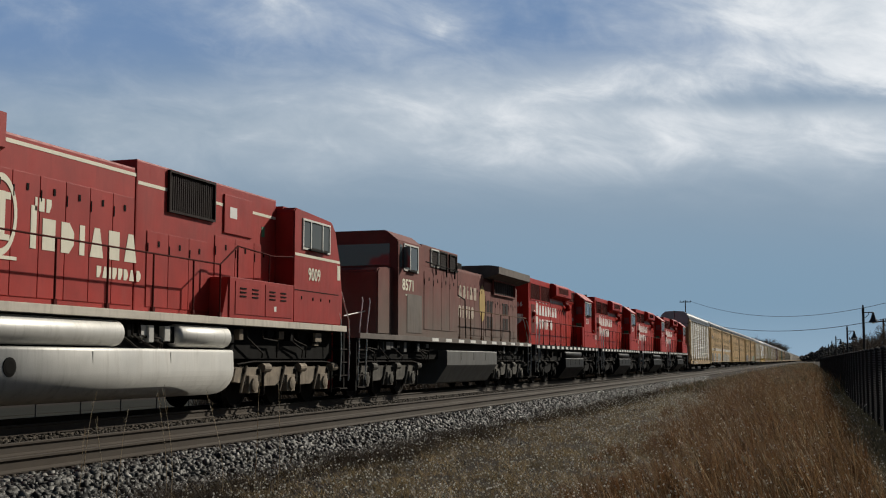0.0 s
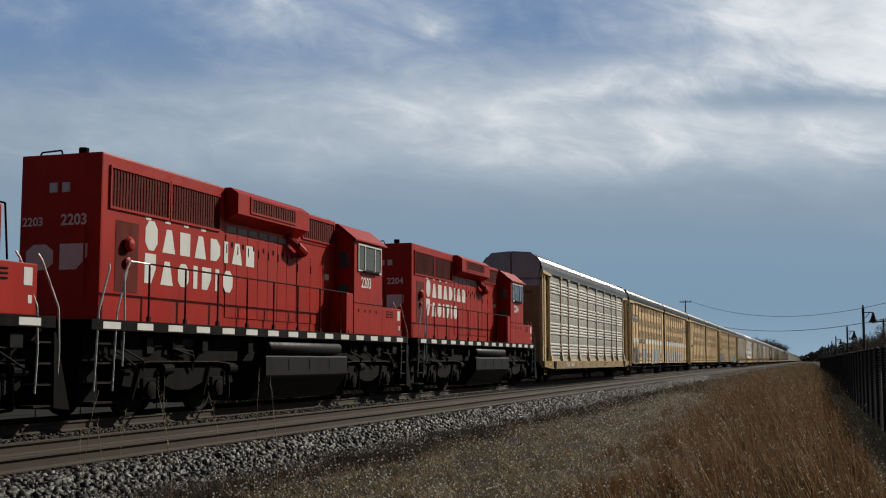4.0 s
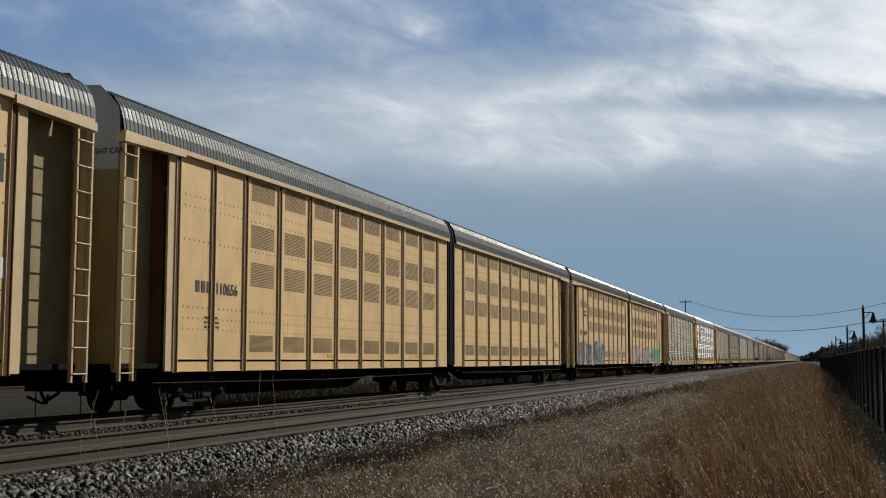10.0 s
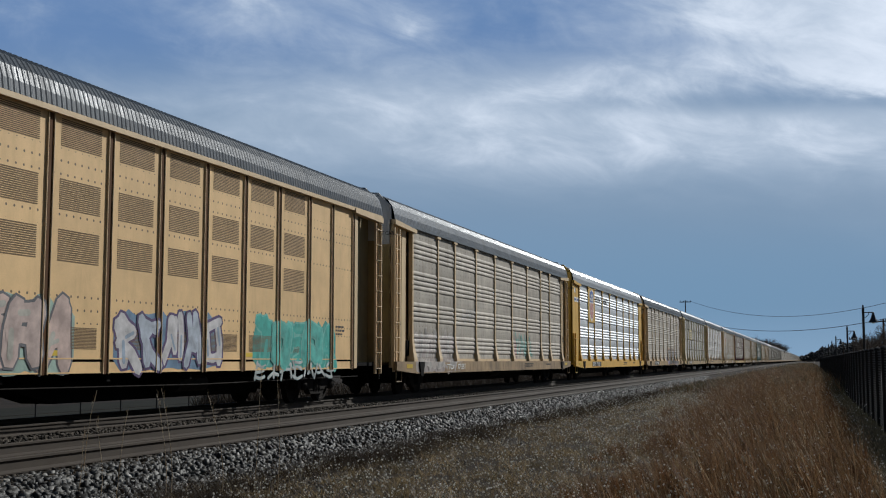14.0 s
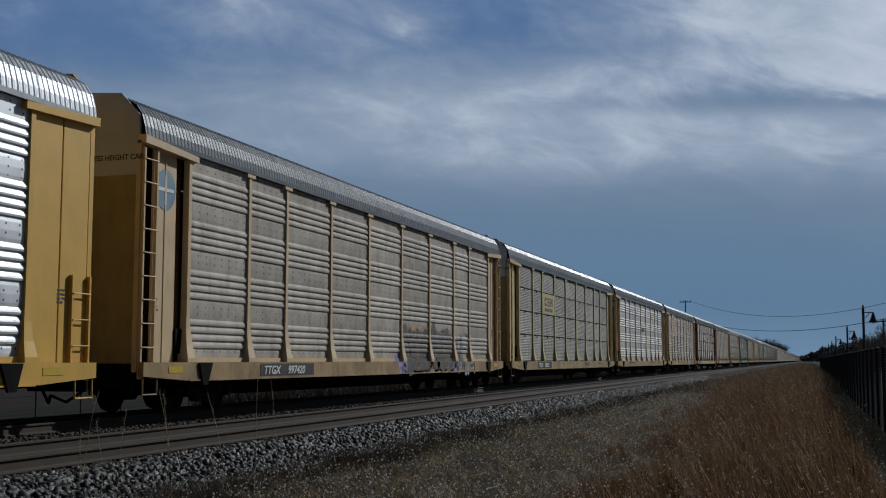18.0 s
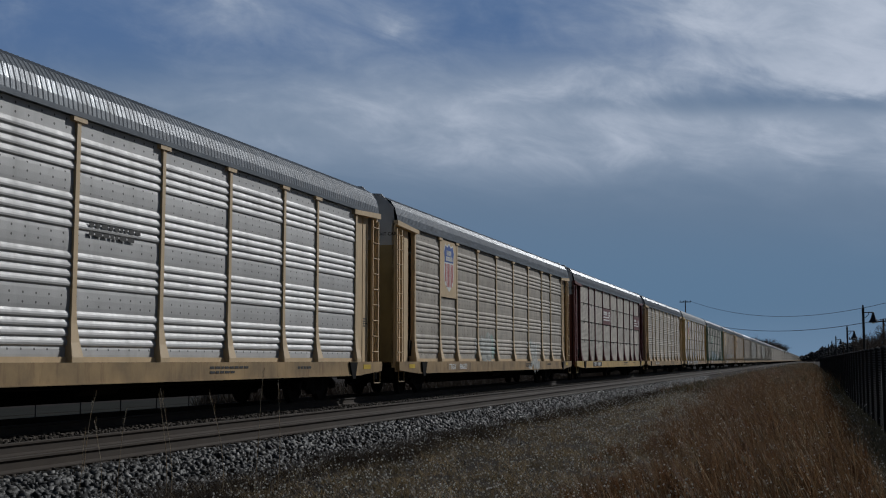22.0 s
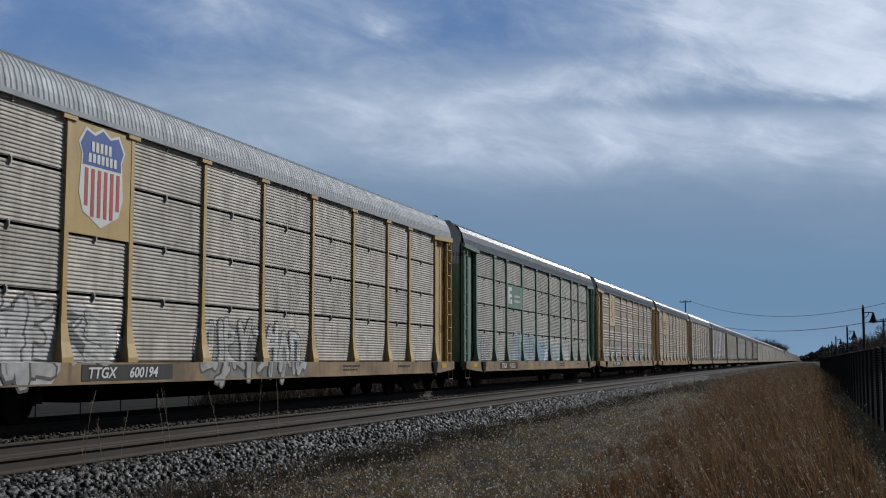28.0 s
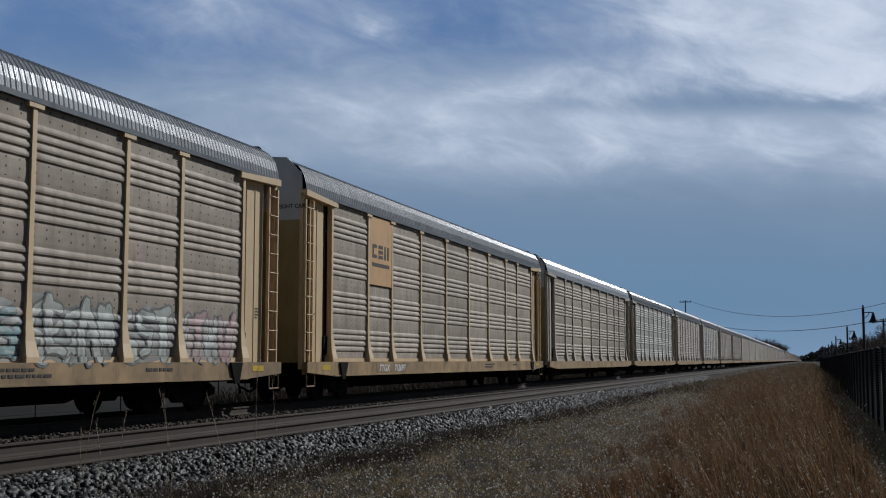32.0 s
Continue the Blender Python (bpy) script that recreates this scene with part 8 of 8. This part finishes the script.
blades("short_grass", "grey-green short grass on the strip before the fence", "grass", 30000, clumped(0.75, 1.5, 9, 90, 1.6, 2600, 0.08),
       lambda x, y: 0.10 + 0.12 * RNG.uniform(0, 1, len(x)) ** 2, (0.006, 0.012), (-0.2, -0.05), M_DULLGRASS, 0.6, 2, 0.4)
for label, m, count in (("far rank russet grass beside the line", M_RUSSET, 24000), ("far dull weeds beside the fence and the line", M_DULLGRASS, 38000)):
    blades("tall_grass", label, "grass", count, clumped(-6.6, 1.2, 55, 420, 1.6, 900, 0.35),
           lambda x, y: (0.30 + 0.75 * RNG.uniform(0, 1, len(x))) * np.clip(0.55 + (x + 6.6) * 0.12, 0.4, 1.15), (0.015, 0.04), (-0.2, 0.0), m, 0.5, 2)
blades("dead_weeds", "dark brush along the far road fence", "weeds", 26000, strip(-25.5, -21.0, 44, 220, 1.3),
       lambda x, y: 0.5 + 0.7 * RNG.uniform(0, 1, len(x)), (0.02, 0.05), (-0.1, 0.0), M_WEED, 0.6)
blades("dead_weeds", "dark dead weeds along the foot of the ballast", "weeds", 52000, clumped(-7.35, -6.25, 11, 85, 1.3, 230, 0.24),
       lambda x, y: 0.10 + 0.2 * RNG.uniform(0, 1, len(x)), (0.005, 0.012), (-0.1, 0.0), M_WEED, 0.6, 2, 0.5)


def seed_fluff(n, x0=-7.2, x1=1.0, low=0.04, high=0.2, r0=0.006, r1=0.017):
    """Pale specks among the grass that stand in for sun glints on its leaves."""
    y = 9 + 75 * RNG.uniform(0, 1, n) ** 1.6
    x = RNG.uniform(x0, x1, n)
    keep = RNG.uniform(0, 1, n) < np.clip(1.0 - (x + 4.0) * 0.14, 0.25, 1)
    x, y = x[keep], y[keep]
    n = len(x)
    r = RNG.uniform(r0, r1, n) * (1 + y / 60)
    z = GZ(x) + RNG.uniform(low, high, n)
    v = ICO_V[None] * RNG.uniform(0.5, 1.3, (n, 12, 1)) * r[:, None, None] + np.stack([x, y, z], -1)[:, None, :]
    tris = (ICO_F[None] + (np.arange(n) * 12)[:, None, None]).reshape(-1, 3)
    ob = np_mesh("seed_fluff", v.reshape(-1, 3), tris, M_GLINT)
    return tagged(ob, "pale specks standing in for sun glints on the grass", "grass", kind="stuff")


# near-white, translucent: the sparkle of the sun is put into this colour
M_GLINT = island_mat("pale_seed_husk", [(0.45, 0.43, 0.37), (0.7, 0.68, 0.62), (0.85, 0.84, 0.80)], 0.35, 0.65)
seed_fluff(17000, r0=0.003, r1=0.012)
seed_fluff(8000, -3.6, 1.2, 0.2, 0.6, 0.003, 0.009)


M_HEADS = island_mat("pale_straw_head", [(0.30, 0.22, 0.13), (0.45, 0.36, 0.24), (0.6, 0.52, 0.4)], 0.6, 0.4)


def seed_heads(n):
    """Slender pale heads at the tips of the tall grass."""
    y = 8.5 + 60 * RNG.uniform(0, 1, n) ** 1.6
    x = RNG.uniform(-3.4, 1.2, n)
    z = GZ(x) + tall_edge(x, y) * RNG.uniform(0.75, 1.2, n)
    long = RNG.uniform(0.015, 0.04, n)
    v = ICO_V[None] * RNG.uniform(0.6, 1.3, (n, 12, 1)) * np.stack([long * 0.12, long * 0.12, long], -1)[:, None, :]
    v[..., 0] -= v[..., 2] * 0.42
    v = v + np.stack([x - 0.2 * (z - GZ(x)), y, z], -1)[:, None, :]
    tris = (ICO_F[None] + (np.arange(n) * 12)[:, None, None]).reshape(-1, 3)
    return tagged(np_mesh("seed_heads", v.reshape(-1, 3), tris, M_HEADS), "slender pale seed heads of the tall grass", "grass", kind="stuff")


seed_heads(5000)


def dry_stalk(x, y, h, lean, label="single thin dry grass stalk with wispy head"):
    """One tall stalk that stands alone, with short side sprays near its tip."""
    st = thing("grass_stalk", label, "grass stalk", "single grass stalks")
    st.location = (x, y, ground_z(x))
    h *= 1.4
    bm = bmesh.new()
    pts = [(lean * h * f * f, 0.02 * math.sin(5 * f), h * f) for f in (0, 0.25, 0.5, 0.75, 1.0)]
    for i, (p, q) in enumerate(zip(pts, pts[1:])):
        rod(bm, p, q, 0.0042 - 0.0007 * i, 5)
    part("stem", bm, M_HEADS, st)
    bm = bmesh.new()
    rnd = random.Random(int(x * 100) ^ int(y * 77))
    for k in range(9):
        f = rnd.uniform(0.7, 1.0)
        p = Vector((lean * h * f * f, 0, h * f))
        rod(bm, p, p + Vector((rnd.uniform(-0.035, 0.015), rnd.uniform(-0.02, 0.02), rnd.uniform(0.03, 0.09))), 0.0013, 4)
    part("head", bm, M_STRAW, st)
    return st


STALKS = [dry_stalk(*a) for a in ((-6.25, 12.3, 1.05, 0.02), (-6.05, 12.5, 0.95, -0.06), (-7.2, 10.9, 0.75, 0.10), (-7.45, 11.0, 0.62, -0.12),
                                  (-7.9, 11.3, 0.70, 0.16), (-7.0, 11.6, 0.85, -0.10), (-6.5, 12.0, 0.85, -0.20), (-7.6, 10.8, 0.50, 0.05), (-6.7, 11.2, 0.9, -0.15))]


# ---- bare trees ----
M_BARK = paint("grey_brown_bark", (0.085, 0.068, 0.052), 0.9, var=0.3, grime=0.3)
M_TWIG = paint("dark_twigs", (0.12, 0.095, 0.075), 0.9, var=0.3, grime=0.2, bump=0)


def bare_tree(name, label, x, y, h, seed, depth=5, spread_a=0.55, thin=0.6):
    tree = thing(name, label, "tree", "bare trees")
    tree.location = (x, y, ground_z(x) - 0.1)
    rnd = random.Random(seed)
    limbs, fine = bmesh.new(), bmesh.new()
    tips = []

    def grow(p, d, ln, r, lev):
        q = p + d * ln
        rod(limbs if lev < 3 else fine, p, q, r, 6 if lev < 3 else 3)
        if lev >= depth:
            return
        for k in range(3 if lev else 4):
            nd = (d + Vector((rnd.gauss(0, spread_a), rnd.gauss(0, spread_a), rnd.gauss(0.12, 0.25)))).normalized()
            grow(p + d * ln * rnd.uniform(0.5, 1.0), nd, ln * rnd.uniform(0.62, 0.84), r * thin, lev + 1)
    grow(Vector((0, 0, 0)), Vector((rnd.uniform(-0.05, 0.05), 0, 1)), h * 0.30, h * 0.022, 0)
    part("trunk", limbs, M_BARK, tree)
    part("crown", fine, M_TWIG, tree)
    return tree


for i, (x, y, h) in enumerate(((-31, 560, 14), (-26, 585, 17), (-22, 575, 16), (-17, 600, 15), (-13.5, 610, 14), (-28, 620, 16), (-19.5, 640, 17), (-35, 600, 13))):
    bare_tree("tree", "leafless spreading tree far down the line", x, y, h, 30 + i, 6, 0.5, 0.65)
for i, (x, y, h) in enumerate(((7.2, 150, 6.0), (9.0, 165, 6.8), (11.0, 140, 6.8), (8.0, 190, 6.5), (10.2, 150, 7.2), (12.0, 175, 8.0))):
    bare_tree("tree", "leafless thin tree beyond the fence", x, y, h, 60 + i, 6, 0.5, 0.64)


def far_wood():
    """A low wooded rise at the end of the line: crowds of small ragged clumps, higher to the right."""
    n = 14000
    x = RNG.uniform(-11, 190, n)
    y = RNG.uniform(1500, 1900, n)
    top = np.interp(x, [-11, 0, 15, 60, 190], [7.0, 11.0, 19.0, 27.0, 36.0]) * (0.85 + 0.15 * np.sin(x * 0.7) * np.sin(x * 0.23 + 1))
    z = -0.4 + top * RNG.uniform(0.0, 1.0, n) ** 0.7
    r = RNG.uniform(0.6, 1.7, n)
    v = ICO_V[None] * RNG.uniform(0.4, 1.35, (n, 12, 1)) * r[:, None, None] + np.stack([x, y, z], -1)[:, None, :]
    tris = (ICO_F[None] + (np.arange(n) * 12)[:, None, None]).reshape(-1, 3)
    ob = np_mesh("far_wood", v.reshape(-1, 3), tris, M_HILL)
    return tagged(ob, "dark wooded rise at the end of the line", "wood", kind="stuff")


M_HILL = island_mat("bare_far_wood", [(0.035, 0.035, 0.038), (0.055, 0.053, 0.052), (0.08, 0.075, 0.068)], 0.9)
far_wood()


# ---- fence, lamps, poles and wires on the near side ----
M_FENCE = paint("black_stained_fence", (0.016, 0.014, 0.012), 0.75, var=0.3, grime=0.3, dirt=(0.05, 0.04, 0.03))
M_LAMPPOST = paint("black_lamp_post", (0.012, 0.012, 0.013), 0.45, var=0.2, grime=0.2)
M_POLE = paint("weathered_pole_wood", (0.07, 0.052, 0.04), 0.85, var=0.25, grime=0.4)
M_WIRE = paint("dark_cable", (0.02, 0.02, 0.022), 0.5, var=0.1, grime=0.1, bump=0)
M_SHADE = paint("dark_enamel_shade", (0.015, 0.016, 0.017), 0.3, var=0.1, grime=0.1)

FENCE_X, BAY_L = 1.52, 2.44
SLAT_N = 30


def fence_bay(y, near, cache={}):
    f = thing("slatted_fence", "tall black slatted fence bay with capped posts", "fence", "fence bays along the line")
    f.location = (FENCE_X, y, 0)
    g = ground_z(FENCE_X)
    if not cache:
        bm = boxed(-0.06, 0.06, -0.06, 0.06, g - 0.2, 1.34, 0.008)
        cache["post"] = bm
        me = bpy.data.meshes.new("post")
        bm.to_mesh(me)
        me.materials.append(M_FENCE)
        cache["post"] = me
        bm = bmesh.new()
        lathe = [(0.075, 0.0), (0.08, 0.03), (0.05, 0.07), (0.0, 0.085)]
        rings = [[bm.verts.new((r * math.cos(k * math.tau / 10), r * math.sin(k * math.tau / 10), 1.34 + z)) for k in range(10)] for r, z in lathe[:-1]]
        tip = bm.verts.new((0, 0, 1.425))
        for a, b in zip(rings, rings[1:]):
            for k in range(10):
                bm.faces.new((a[k], a[(k + 1) % 10], b[(k + 1) % 10], b[k]))
        for k in range(10):
            bm.faces.new((rings[-1][k], rings[-1][(k + 1) % 10], tip))
        me = bpy.data.meshes.new("post_cap")
        bm.to_mesh(me)
        me.materials.append(M_FENCE)
        cache["cap"] = me
        bm = boxed(-0.004, 0.004, 0.07, BAY_L - 0.07, 0, 0.028)
        me = bpy.data.meshes.new("slat")
        bm.to_mesh(me)
        me.materials.append(M_FENCE)
        cache["slat"] = me
        bm = bmesh.new()
        for k in range(SLAT_N):
            z = g + 0.06 + k * 0.0575
            box(bm, -0.004, 0.004, 0.07, BAY_L - 0.07, z, z + 0.028)
        me = bpy.data.meshes.new("slats")
        bm.to_mesh(me)
        me.materials.append(M_FENCE)
        cache["slats"] = me
    for k in ("post", "cap"):
        ob = new("post" if k == "post" else "post_cap", cache[k])
        ob.parent = f
    if near:
        for k in range(SLAT_N):
            ob = new("slat", cache["slat"])
            ob.parent = f
            ob.location.z = g + 0.06 + k * 0.0575
    else:
        ob = new("slats", cache["slats"])
        ob.parent = f
        ob["kind"] = "stuff"
    return f


for k in range(70):
    fence_bay(19.0 + k * BAY_L, 1 <= k < 9)


def bell_lamp(x, y, h):
    """A platform lamp: a slim post, a short arm with a scroll, and a bell-shaped shade hanging from it."""
    la = thing("street_lamp", "black gooseneck lamp with bell shade beyond the fence", "street lamp", "lamps along the fence")
    g = ground_z(x)
    la.location = (x, y, g)
    bm = bmesh.new()
    for z0, z1, r in ((-0.1, 0.9, 0.13), (0.9, 1.0, 0.10), (1.0, h, 0.075)):
        rod(bm, (0, 0, z0), (0, 0, z1), r, 10)
    part("post", bm, M_LAMPPOST, la)
    bm = bmesh.new()
    rod(bm, (0, 0, h), (0, 0, h + 0.14), 0.045, 8)
    part("finial", bm, M_LAMPPOST, la)
    bm = bmesh.new()
    rod(bm, (0, 0, h - 0.30), (0.55, 0, h - 0.30), 0.03, 8)
    pipe(bm, [(0.05, 0, h - 0.62), (0.18, 0, h - 0.56), (0.28, 0, h - 0.44), (0.30, 0, h - 0.31)], 0.02)
    part("arm", bm, M_LAMPPOST, la)
    bm = bmesh.new()
    prof = [(0.04, -0.28), (0.07, -0.33), (0.08, -0.44), (0.13, -0.58), (0.17, -0.72), (0.28, -0.86), (0.29, -0.90)]
    n = 14
    rings = [[bm.verts.new((0.55 + r * math.cos(k * math.tau / n), r * math.sin(k * math.tau / n), h + z)) for k in range(n)] for r, z in prof]
    for a, b in zip(rings, rings[1:]):
        for k in range(n):
            bm.faces.new((a[k], b[k], b[(k + 1) % n], a[(k + 1) % n]))
    bm.faces.new(rings[0])
    part("shade", bm, M_SHADE, la, "bell-shaped dark shade", True)
    bm = bmesh.new()
    rod(bm, (0.55, 0, h - 0.95), (0.55, 0, h - 0.84), 0.11, 10)
    part("lens", bm, M_LAMP, la)
    return la


for y, h in ((72.2, 4.66), (103.0, 4.30), (147.3, 4.38), (174.0, 4.2), (205.6, 4.15), (240, 4.2), (285, 4.2), (340, 4.2)):
    bell_lamp(3.1, y, h)


def utility_pole(x, y, top, arm=2.4, label="weathered wooden utility pole with crossarm"):
    po = thing("utility_pole", label, "utility pole", "utility poles")
    g = ground_z(x)
    po.location = (x, y, g)
    h = top - g
    bm = bmesh.new()
    for k in range(4):
        rod(bm, (0, 0, h * k / 4 - (0.3 if k == 0 else 0)), (0, 0, h * (k + 1) / 4), 0.17 - 0.02 * k, 8)
    part("pole", bm, M_POLE, po)
    part("crossarm", boxed(-arm / 2, arm / 2, -0.07, 0.07, h - 0.45, h - 0.28), M_POLE, po)
    for k in (-0.45, -0.15, 0.15, 0.45):
        bm = bmesh.new()
        rod(bm, (k * arm, 0, h - 0.28), (k * arm, 0, h - 0.05), 0.05, 8)
        part("insulator", bm, M_LAMPPOST, po)
    return po


utility_pole(-24.0, 239.0, 13.4, 2.3)
utility_pole(22.0, 150.0, 12.6, 3.0)
utility_pole(9.6, 165.0, 6.7, 1.8)
utility_pole(6.2, 180.0, 4.6, 1.1)
utility_pole(5.6, 210.0, 4.3, 1.0)


def cable(name, label, a, b, sag, r):
    bm = bmesh.new()
    a, b = Vector(a), Vector(b)
    pts = []
    for k in range(25):
        f = k / 24
        p = a.lerp(b, f)
        p.z -= 4 * sag * f * (1 - f)
        pts.append(p)
    pipe(bm, pts, r, 5)
    ob = finish(name, bm, M_WIRE)
    return tagged(ob, label, "cable", "overhead cables")


cable("overhead_cable", "dark overhead cable sagging between poles", (-23.0, 239.0, 13.2), (22.0, 150.0, 12.4), 4.5, 0.035)
cable("overhead_cable", "dark overhead cable sagging between poles", (-24.0, 239.0, 9.6), (22.0, 150.0, 9.9), 3.8, 0.045)

# ---- beyond the tracks: a road behind a wire fence, seen under the wagons ----
M_ROAD = paint("pale_worn_asphalt", (0.028, 0.028, 0.022), 0.95, var=0.2, scale=0.6, grime=0.3, streak=(1, 0.3, 1), spec=0.05)
bm = bmesh.new()
for x0, x1 in ((-36.5, -28.0),):
    vs = [bm.verts.new((x, y, ground_z(x) + 0.03)) for x, y in ((x0, -300), (x1, -300), (x1, 500), (x0, 500))]
    bm.faces.new(vs)
    ring = bmesh.ops.extrude_face_region(bm, geom=bm.faces[:])
    bmesh.ops.translate(bm, verts=[v for v in ring["geom"] if isinstance(v, bmesh.types.BMVert)], vec=(0, 0, -0.15))
bmesh.ops.recalc_face_normals(bm, faces=bm.faces[:])
tagged(finish("road", bm, M_ROAD), "pale worn asphalt road behind the railway", "road", kind="structure")


bm = boxed(2.6, 16.0, 0, 170, -0.6, ground_z(2.6) + 0.06)
tagged(finish("pavement", bm, paint("pale_concrete_paving", (0.24, 0.23, 0.21), 0.85, var=0.12, scale=0.8, grime=0.3, streak=(1, 1, 1))),
       "pale concrete paving behind the slatted fence", "pavement", kind="structure")


def wire_fence(y0, n, step):
    f = thing("wire_fence", "low wire fence on thin steel posts", "fence")
    f.location = (-24.0, y0, ground_z(-24.0))
    bm = bmesh.new()
    rod(bm, (0, 0, -0.1), (0, 0, 1.35), 0.03, 8)
    first = part("post", bm, M_LAMPPOST, f)
    for k in range(1, n):
        again(first, y=k * step)
    for z in (0.12, 0.7, 1.3):
        bm = bmesh.new()
        rod(bm, (0, 0, z), (0, (n - 1) * step, z), 0.008, 4)
        part("wire", bm, M_IRON, f)
    part("sign", boxed(0.032, 0.042, 15.25, 15.52, 0.62, 0.75), M_WHITE, f, "small white sign")
    return f


wire_fence(22.0, 60, 2.42)


def road_vehicle(label, name, category, length, body_m, van):
    """A road vehicle seen from the side under the wagons: body, glass, four wheels and lamps."""
    v = thing(name, label, category)
    h = 0.62
    bm = bmesh.new()
    if van:
        prof = [(-length / 2, 0.35), (-length / 2, 1.0), (-length * 0.30, 1.12), (-length * 0.2, 1.75), (length * 0.08, 1.78), (length * 0.12, 1.1), (length / 2, 1.08), (length / 2, 0.4)]
    else:
        prof = [(-length / 2, 0.3), (-length / 2, 0.72), (-length * 0.25, 0.9), (-length * 0.1, 1.38), (length * 0.22, 1.40), (length * 0.38, 0.95), (length / 2, 0.9), (length / 2, 0.32)]
    prism_x(bm, prof, -0.88, 0.88)
    bmesh.ops.bevel(bm, geom=bm.edges[:], offset=0.06, segments=2, affect="EDGES")
    part("body", bm, body_m, v)
    top = 1.68 if van else 1.32
    bot = 1.18 if van else 0.96
    part("side_window", boxed(0.875, 0.89, -length * 0.17, length * 0.06 if van else length * 0.25, bot, top), M_GLASS, v)
    for y in (-length * 0.31, length * 0.31):
        for sx in (1, -1):
            w = new("wheel")
            w.parent = v
            w.location = (sx * 0.80, y, 0.34)
            bm = bmesh.new()
            lathe_x(bm, [(-0.1, 0.30), (-0.08, 0.34), (0.08, 0.34), (0.1, 0.30), (0.1, 0.2)], 0, 0, 0, 16)
            part("tyre", bm, M_BLACK, w)
            bm = bmesh.new()
            lathe_x(bm, [(-0.09, 0.2), (0.105, 0.2), (0.09, 0.05), (0.09, 0.0001)], 0, 0, 0, 12)
            part("rim", bm, M_STEEL, w)
    part("headlamp", boxed(0.55, 0.86, -length / 2 - 0.02, -length / 2 + 0.05, 0.62, 0.8), M_LAMP, v)
    part("tail_lamp", boxed(0.6, 0.86, length / 2 - 0.05, length / 2 + 0.02, 0.62, 0.8), M_REDM, v)
    return v


M_CARWHITE = paint("white_car_paint", (0.7, 0.7, 0.69), 0.25, var=0.03, grime=0.06)
PICKUP = road_vehicle("white pickup truck driving along the road", "pickup_truck", "truck", 5.6, M_CARWHITE, True)
SEDAN = road_vehicle("silver saloon car driving along the road", "car", "car", 4.6, paint("silver_car_paint", (0.42, 0.45, 0.47), 0.25, 0.4, var=0.03, grime=0.06), False)


def motions():
    walk(SKY, [(0.0, pose(0, 0, 0, 0, 0, -SKY_DRIFT / 2)), (CLIP, pose(0, 0, 0, 0, 0, SKY_DRIFT / 2))])
    road_z = ground_z(-30.0) + 0.035
    walk(PICKUP, [(0.0, pose(-30.0, 139.7, road_z)), (CLIP, pose(-30.0, -244.0, road_z))])
    walk(SEDAN, [(0.0, pose(-33.5, -43.9, road_z, 0, 0, 180)), (CLIP, pose(-33.5, 340.0, road_z, 0, 0, 180))])
    for i, st in enumerate(STALKS):
        x, y, z = st.location
        rows = []
        for k in range(17):
            t = k * 2.0
            rows.append((t, pose(x, y, z, 0, 1.5 + 1.6 * math.sin(0.9 * t + i) + 0.8 * math.sin(2.3 * t + 2 * i), 0)))
        walk(st, rows)
    for ob, y in MOVERS:
        walk(ob, [(0.0, pose(TRACK_X, y, 0)), (CLIP, pose(TRACK_X, y - SPEED * CLIP, 0))])


motions()
